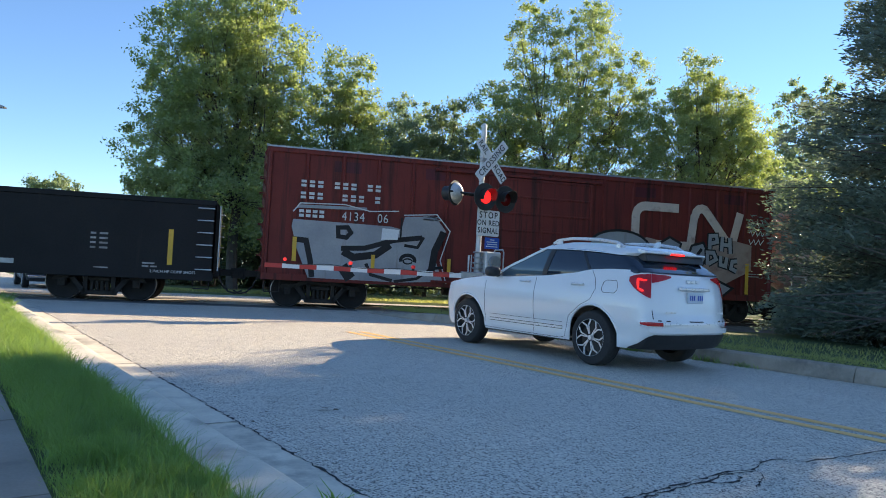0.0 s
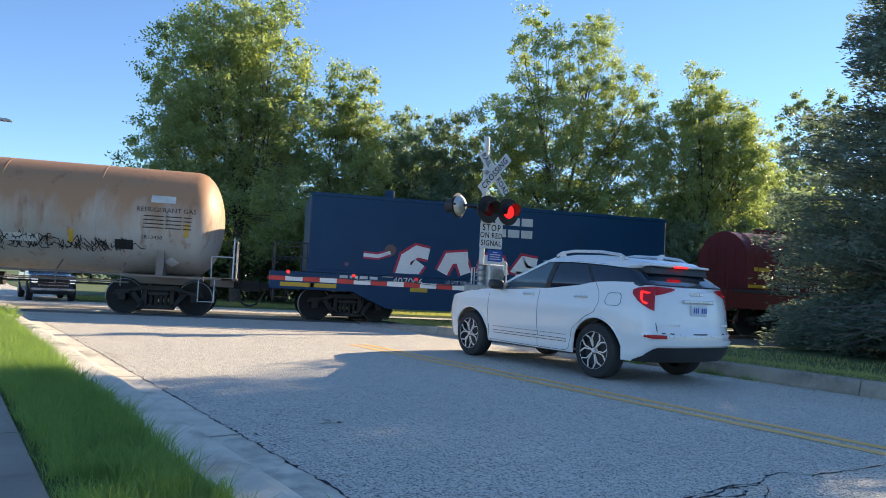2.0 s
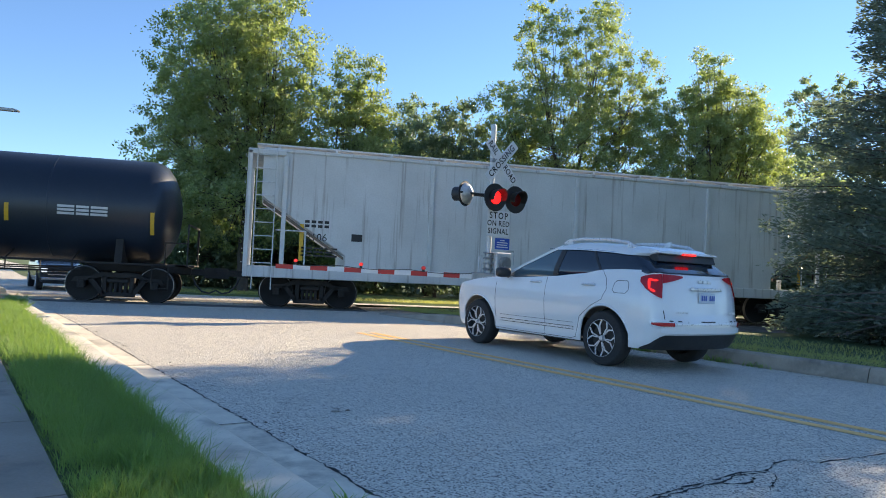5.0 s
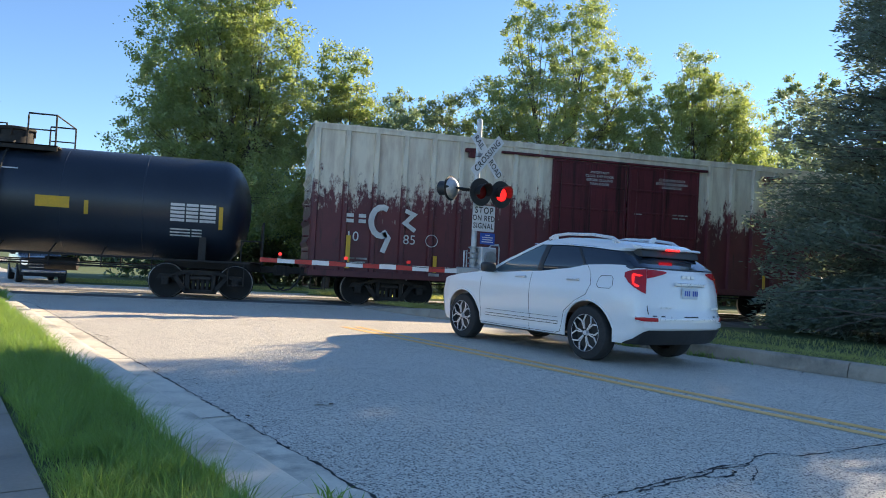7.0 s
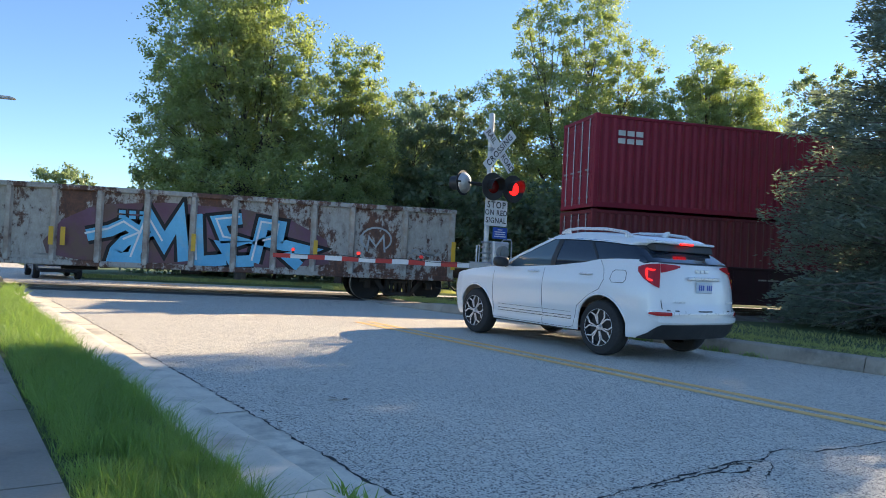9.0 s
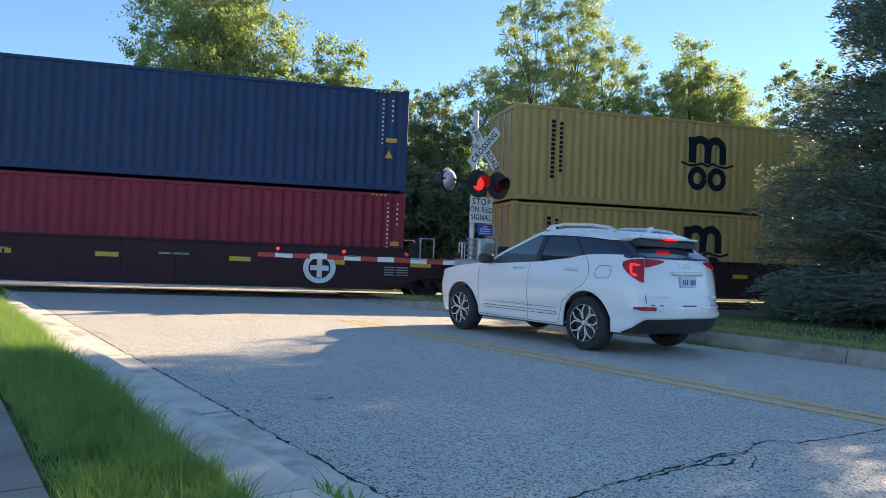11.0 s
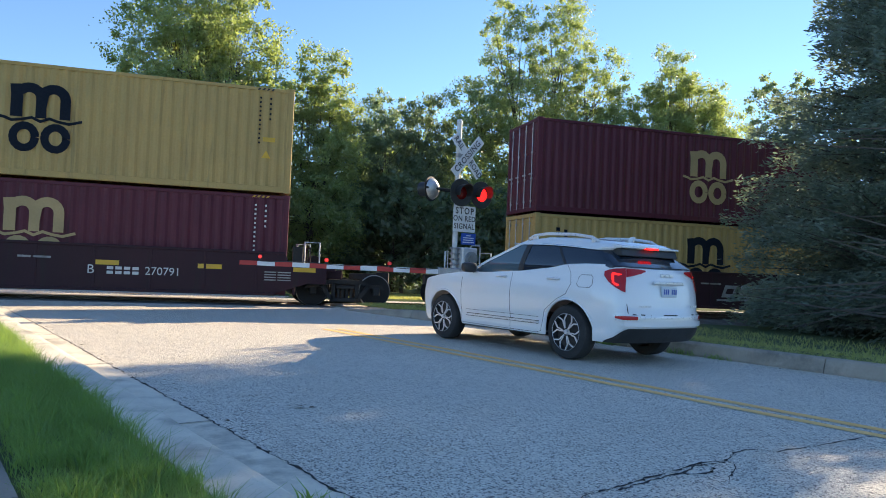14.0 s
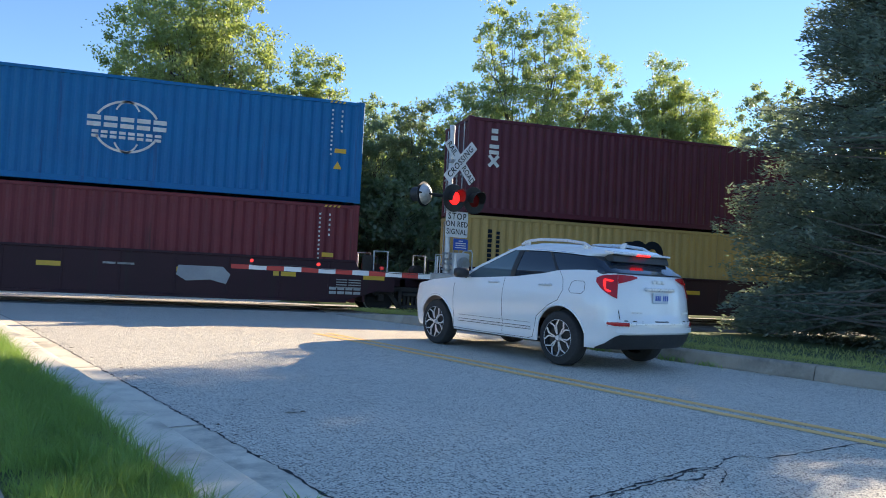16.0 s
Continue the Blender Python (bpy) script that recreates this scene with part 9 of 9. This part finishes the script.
def build_pickup():
    """The dark pickup that waits beyond the rails, nose to the crossing."""
    x, y = -9.3, 14.4
    heading = math.degrees(math.atan2(-0.934, 0.358))
    car = thing("pickup_truck", "dark grey pickup waiting beyond the rails, chrome grille", "car", pose(x, y, lie(x, y), 0, 0, heading) @ Matrix.Scale(0.88, 4))
    plan = [(-1.2, 0), (-1.19, 0.6), (-1.1, 0.93), (-0.9, 0.98), (0.5, 1.0), (2.0, 1.0), (3.2, 1.0), (4.1, 0.98), (4.4, 0.94), (4.55, 0.8), (4.6, 0.5), (4.62, 0)]
    waist = [(-1.2, 1.28), (1.0, 1.28), (2.8, 1.26), (3.6, 1.22), (4.4, 1.16), (4.7, 1.1)]
    section = [(0.3, 0.9), (0.45, 0.95), (0.6, 0.985), (0.9, 1.0), (1.1, 0.985), (1.3, 0.94)]
    sh = BodyShape(plan, waist, section, ([(0.3, 0.0), (1.3, 0.0)], [(0.3, 0.12), (0.5, 0.02), (0.8, 0.0), (1.2, 0.06)]), [(0, 0.42, 0.5), (3.7, 0.42, 0.5)], 0.38)
    car_shell(sh, DARK_PAINT, car)
    cabin([(1.24, 3.05, 0.6, 0.9), (1.5, 2.6, 0.66, 0.83), (1.78, 2.15, 0.75, 0.75)], GLASS, "window_glass", car, True, 0.12, 0.1, 0.0)
    cabin([(1.77, 2.2, 0.72, 0.77), (1.84, 2.05, 0.8, 0.72), (1.9, 1.7, 1.0, 0.5)], DARK_PAINT, "roof", car, True, 0.15, 0.15, 0.0)
    bm = bmesh.new()
    box(bm, 4.56, 4.66, -0.62, 0.62, 0.72, 1.08, 0.03)
    part("grille", bm, BLACK_PLASTIC, car)
    bm = bmesh.new()
    for z in (0.74, 0.88, 1.04):
        box(bm, 4.62, 4.69, -0.62, 0.62, z - 0.02, z + 0.025, 0.01)
    box(bm, 4.6, 4.7, -0.9, 0.9, 0.5, 0.62, 0.03)
    part("chrome_bumper", bm, CHROME, car)
    for s in (1, -1):
        bm = bmesh.new()
        box(bm, 4.44, 4.6, s * 0.64, s * 0.9, 0.84, 1.06, 0.04)
        part("headlight", bm, glow("lit_headlight", (0.8, 0.82, 0.85), 0.25), car)
        for xx in (0, 3.7):
            car_wheel(car, xx, s * 0.88, 0.42, 0.27, 6, s)
        bm = bmesh.new()
        box(bm, 2.5, 2.66, s * 0.98, s * 1.2, 1.28, 1.48, 0.03)
        part("mirror", bm, BLACK_PLASTIC, car)
    bm = bmesh.new()
    box(bm, -1.0, 4.3, -0.75, 0.75, 0.32, 0.6, 0.03)
    part("underbody", bm, BLACK_PLASTIC, car)
    return car


build_suv()
build_pickup()

# ---- crossing signal and gate ----
FLASHER = []


def facing(x, y, z):
    """A pose whose face looks down the road at oncoming drivers; local x to their right, y up."""
    right = Vector((ROAD_R.x, ROAD_R.y, 0))
    back = Vector((-ROAD_D.x, -ROAD_D.y, 0))
    m = Matrix((right, Vector((0, 0, 1)), back)).transposed().to_4x4()
    return Matrix.Translation((x, y, z)) @ m


def rounded_plate(bm, w, h, t, r=0.03):
    pts = []
    for cx, cy, a in ((w / 2 - r, h / 2 - r, 0), (-w / 2 + r, h / 2 - r, 90), (-w / 2 + r, -h / 2 + r, 180), (w / 2 - r, -h / 2 + r, 270)):
        pts += [(cx + r * math.cos(radians(a + 22.5 * k)), cy + r * math.sin(radians(a + 22.5 * k))) for k in range(5)]
    return prism(bm, pts, -t, 0, "z")


def signal_head(parent, x, z, turn, lens_mat):
    """A round background with a hooded red lens, on the mast's crossarm."""
    m = pose(x, z, 0.16, 0, turn, 0) @ Matrix.Scale(1.12, 4)
    bm = bmesh.new()
    lathe(bm, [(0.0, 0.3), (0.012, 0.305), (0.02, 0.3), (0.012, 0.02)], 36, "z")
    head = part("background_disc", bm, BLACK_PLASTIC, parent, m=m)
    bm = bmesh.new()
    lathe(bm, [(-0.14, 0.12), (-0.1, 0.165), (0.0, 0.17), (0.02, 0.16)], 24, "z")
    part("lamp_housing", bm, BLACK_PLASTIC, head)
    bm = bmesh.new()
    n = 20
    rows = []
    for zz, rr in ((0.02, 0.165), (0.31, 0.178)):
        rows.append([bm.verts.new((rr * math.cos(radians(-25 + 230 * k / n)), rr * math.sin(radians(-25 + 230 * k / n)), zz if zz < 0.1 else zz - 0.13 * abs(k / n - 0.5) * 2)) for k in range(n + 1)])
        rows.append([bm.verts.new(((rr - 0.006) * math.cos(radians(-25 + 230 * k / n)), (rr - 0.006) * math.sin(radians(-25 + 230 * k / n)), zz if zz < 0.1 else zz - 0.13 * abs(k / n - 0.5) * 2)) for k in range(n + 1)])
    for k in range(n):
        bm.faces.new((rows[0][k], rows[0][k + 1], rows[2][k + 1], rows[2][k]))
        bm.faces.new((rows[1][k], rows[1][k + 1], rows[3][k + 1], rows[3][k]))
        bm.faces.new((rows[2][k], rows[2][k + 1], rows[3][k + 1], rows[3][k]))
    part("hood", bm, BLACK_PLASTIC, head)
    bm = bmesh.new()
    lathe(bm, [(0.022, 0.15), (0.034, 0.12), (0.042, 0.07), (0.045, 0.01)], 28, "z")
    part("lens", bm, lens_mat, head, "dark red lens", smooth=True)
    return m


def build_signal():
    bx, by = 5.41, -4.4
    mast = thing("crossing_signal", "railroad crossing signal mast with crossbuck and red flashers", "crossing signal", facing(bx, by, lie(bx, by)))
    bm = bmesh.new()
    rod(bm, (0, 0.0, 0), (0, 4.8, 0), 0.065, 0.065, 20)
    part("mast", bm, ALU_PAINT, mast, smooth=True)
    bm = bmesh.new()
    lathe(bm, [(4.77, 0.075), (4.83, 0.07), (4.87, 0.04)], 18, "y")
    part("mast_cap", bm, ALU_PAINT, mast)
    bm = bmesh.new()
    rod(bm, (0, 0, 0), (0, 0.12, 0), 0.22, 0.16, 20)
    box(bm, -0.25, 0.25, -0.1, 0.02, -0.25, 0.25, 0.02)
    part("base_casting", bm, STEEL_GREY, mast)
    # crossbuck
    cz = 3.97
    for turn, word in ((-48, "RAILROAD"), (48, "CROSSING")):
        m = pose(0.2, cz, 0.12 if turn > 0 else 0.1, 0, 0, turn)
        bm = bmesh.new()
        rounded_plate(bm, 1.26, 0.25, 0.006, 0.02)
        blade = part("crossbuck_blade", bm, WHITE_SIGN, mast, "white crossbuck blade with black letters", m=m)
        if turn > 0:
            lettering("CROSSING", 0.15, BLACK_INK, blade, pose(0, 0, 0.004), "lettering", 0.95, 1.1, 0.016)
        else:
            lettering("RAIL", 0.15, BLACK_INK, blade, pose(-0.4, 0, 0.004), "lettering", 0.8, 1.05, 0.016)
            lettering("ROAD", 0.15, BLACK_INK, blade, pose(0.4, 0, 0.004), "lettering", 0.8, 1.05, 0.016)
    bm = bmesh.new()
    box(bm, -0.09, 0.13, cz - 0.05, cz + 0.05, 0.0, 0.1, 0.01)
    part("sign_clamp", bm, STEEL_GREY, mast)
    # crossarm and lamps
    az = 3.05
    bm = bmesh.new()
    rod(bm, (-0.95, az + 0.05, 0.02), (0.56, az + 0.05, 0.02), 0.03, seg=10)
    box(bm, -0.1, 0.1, az - 0.06, az + 0.16, -0.1, 0.1, 0.02)
    rod(bm, (-0.6, az + 0.05, -0.18), (0.56, az + 0.05, -0.18), 0.03, seg=10)
    part("crossarm", bm, BLACK_PLASTIC, mast)
    ml = signal_head(mast, -0.0, az, 0, RED_LENS)
    mr = signal_head(mast, 0.64, az, 0, RED_LENS)
    # a head turned to the side road, and lamps for the other approach
    bm = bmesh.new()
    m = pose(-0.7, az + 0.04, -0.1, 0, -160, 0)
    lathe(bm, [(0.0, 0.3), (0.012, 0.305), (0.02, 0.3), (0.012, 0.02)], 36, "z")
    back = part("background_disc", bm, BLACK_PLASTIC, mast, m=m)
    bm = bmesh.new()
    lathe(bm, [(-0.02, 0.26), (-0.06, 0.24), (-0.12, 0.17), (-0.15, 0.05)], 28, "z")
    part("lamp_back", bm, surface("bare_aluminium", (0.6, 0.6, 0.6), (0.45, 0.45, 0.45), 0.4, 0.6, 5, 30, 0.1, (0.25, 0.25, 0.25), 0.6), back, "bare aluminium lamp back", smooth=True)
    bm = bmesh.new()
    lathe(bm, [(0.02, 0.17), (0.3, 0.175), (0.3, 0.165), (0.02, 0.16)], 22, "z")
    part("hood", bm, BLACK_PLASTIC, back)
    # signs
    bm = bmesh.new()
    rounded_plate(bm, 0.7, 0.64, 0.005, 0.04)
    sign = part("stop_sign_plate", bm, WHITE_SIGN, mast, "white sign with black words", m=pose(0.19, 2.42, 0.1))
    for k, (word, hh) in enumerate((("STOP", 0.155), ("ON RED", 0.13), ("SIGNAL", 0.13))):
        lettering(word, hh, BLACK_INK, sign, pose(0, 0.19 - 0.19 * k, 0.004), "lettering", 0.92, 1.25 if k == 0 else 1.12, 0.016)
    bm = bmesh.new()
    rounded_plate(bm, 0.22, 0.34, 0.004, 0.015)
    part("sign_back", bm, ALU_PAINT, mast, "bare metal back of a small sign", m=pose(0.6, 2.47, -0.1, 0, 35, -8))
    bm = bmesh.new()
    rounded_plate(bm, 0.46, 0.28, 0.004, 0.015)
    info = part("blue_notice", bm, BLUE_SIGN, mast, "small blue emergency notice", m=pose(0.34, 1.93, 0.1))
    bm = bmesh.new()
    for k, wd in enumerate((0.14, 0.34, 0.32, 0.36)):
        box(bm, -wd / 2, wd / 2, 0.085 - k * 0.055 - 0.011, 0.085 - k * 0.055 + 0.011, 0.001, 0.003)
    part("notice_bars", bm, WHITE_SIGN, info)
    # gate machine
    bm = bmesh.new()
    box(bm, 0.1, 0.58, 1.1, 1.72, -0.3, 0.2, 0.03)
    part("gate_machine", bm, ALU_PAINT, mast, "grey metal gate machine housing")
    bm = bmesh.new()
    rod(bm, (0.34, 1.45, 0.2), (0.34, 1.45, 0.28), 0.17, seg=24)
    rod(bm, (0.34, 1.45, 0.28), (0.34, 1.45, 0.31), 0.12, seg=24)
    part("machine_cover", bm, STEEL_GREY, mast, smooth=True)
    bm = bmesh.new()
    box(bm, -0.16, 0.12, 0.98, 1.2, -0.1, 0.14, 0.02)
    rod(bm, (0, 1.25, 0.0), (0, 1.72, 0.0), 0.085, seg=16)
    for k in range(4):
        box(bm, -0.09, 0.09, 1.28 + 0.13 * k, 1.32 + 0.13 * k, -0.1, 0.11, 0.01)
    part("pivot_bracket", bm, STEEL_GREY, mast)
    bm = bmesh.new()
    pipe(bm, [(0.56, 1.7, -0.1), (0.62, 1.78, -0.1), (0.86, 1.8, -0.1), (0.9, 1.74, -0.1), (0.9, 1.0, -0.1)], 0.018, 8)
    pipe(bm, [(-0.28, 1.05, 0.0), (-0.28, 1.6, 0.0), (-0.2, 1.62, 0.0), (-0.2, 1.05, 0.0)], 0.014, 8)
    pieces("conduit", bm, ALU_PAINT, mast)
    # lit lens: one glow that jumps between the pair
    bm = bmesh.new()
    lathe(bm, [(0.0, 0.148), (0.012, 0.12), (0.02, 0.07), (0.023, 0.01)], 28, "z")
    for v in bm.verts:
        v.co.z += 0.03
    lit = part("lit_lens", bm, RED_LIT, mast, "glowing red lens", smooth=True, m=ml)
    FLASHER.append((lit, ml, mr))
    return mast


def build_gate():
    gate = thing("crossing_gate", "lowered gate arm with red and white bands", "crossing gate")
    a, b = Vector((5.05, -4.6, 1.06)), Vector((0.35, -4.25, 1.11))
    d = (b - a).normalized()
    side = Vector((-d.y, d.x, 0)).normalized()
    length = (b - a).length
    up = Vector((0, 0, 1))
    n = 12
    m = Matrix((d, -side if side.y > 0 else side, up)).transposed().to_4x4()
    base = Matrix.Translation(a) @ m
    x = 0.0
    edges = [0.0]
    for k in range(n):
        edges.append(length * (k + 1) / n)
    for k in range(n):
        bm = bmesh.new()
        h0, h1 = 0.062 - 0.012 * k / n, 0.062 - 0.012 * (k + 1) / n
        prism(bm, [(edges[k], -h0), (edges[k + 1], -h1), (edges[k + 1], h1), (edges[k], h0)], -0.02, 0.02)
        part("gate_band", bm, RED_SHEETING if k % 2 == 1 else WHITE_SIGN, gate, m=base)
    for f, lit in ((0.905, True), (0.585, True), (0.27, False)):
        p = a.lerp(b, f) + Vector((0, 0, 0.06))
        bm = bmesh.new()
        box(bm, p.x - 0.03, p.x + 0.03, p.y - 0.03, p.y + 0.03, p.z - 0.02, p.z + 0.03, 0.006)
        lamp = part("gate_lamp", bm, BLACK_PLASTIC, gate)
        bm = bmesh.new()
        for s in (-1, 1):
            lathe(bm, [(s * 0.03, 0.02), (s * 0.035, 0.042), (s * 0.06, 0.042), (s * 0.07, 0.02)], 16, "y", (p.x, p.y, p.z + 0.07))
        pieces("gate_lens", bm, glow("gate_lamp_red", (1.0, 0.05, 0.04), 0.2 if lit else 0.02), lamp)
    bm = bmesh.new()
    pts = [a.lerp(b, f) + Vector((0, -0.03, 0.075 - 0.05 * abs(math.sin(f * 9)))) for f in [i / 24 * 0.9 for i in range(25)]]
    pipe(bm, pts, 0.008, 5)
    part("lamp_cable", bm, BLACK_PLASTIC, gate)
    bm = bmesh.new()
    box(bm, 4.95, 5.5, -4.66, -4.5, 0.98, 1.16, 0.02)
    part("arm_bracket", bm, STEEL_GREY, gate)


def build_street_lamp():
    x, y = -8.1, 5.0
    lamp = thing("street_lamp", "grey street lamp head on a long arm", "street lamp", pose(x, y, lie(x, y)))
    bm = bmesh.new()
    rod(bm, (-2.6, 0, 0), (-2.6, 0, 5.9), 0.09, 0.06, 14)
    part("pole", bm, STEEL_GREY, lamp, smooth=True)
    bm = bmesh.new()
    pipe(bm, [(-2.6, 0, 5.75), (-1.8, 0, 5.9), (-0.6, 0, 5.92)], 0.03, 8)
    part("arm", bm, STEEL_GREY, lamp)
    bm = bmesh.new()
    prism(bm, [(-0.7, 5.88), (-0.62, 5.96), (-0.1, 5.95), (0.02, 5.91), (0.0, 5.87)], -0.13, 0.13)
    part("lamp_head", bm, STEEL_GREY, lamp)


build_signal()
build_gate()
build_street_lamp()

# ---- what moves ----


def motions():
    times = [0.5 * i for i in range(33)]
    for ob, x, y, z in TRAIN_START:
        walk(ob, [(t, pose(x - far_along(t), y, z)) for t in times])
    # wheels roll; all of them turn alike
    shared = {}
    for w, d in WHEELSETS:
        if d not in shared:
            steps = range(scene.frame_end)
            walk(w, [(i / FPS, pose(d * 0.889, 0, 0.455, 0, -math.degrees(far_along(i / FPS) / 0.455), 0)) for i in steps])
            shared[d] = (w.animation_data.action, w.animation_data.action_slot)
        else:
            w.rotation_mode = "QUATERNION"
            keys = w.animation_data_create()
            keys.action, keys.action_slot = shared[d]

    # the pair of red lamps flashes in turn
    lit, left, right = FLASHER[0]
    on_right = [(s, s + 0.6) for s in (0.65, 1.85, 3.05, 4.25, 5.4, 6.6, 7.8, 8.98, 10.2, 11.43, 12.65, 13.87, 15.08)]
    rows, state = [(0.0, left)], left
    for a, b in on_right:
        rows += [(a - 1 / FPS, left), (a, right), (b - 1 / FPS, right), (b, left)]
    walk(lit, rows + [(16.0, left)])


motions()
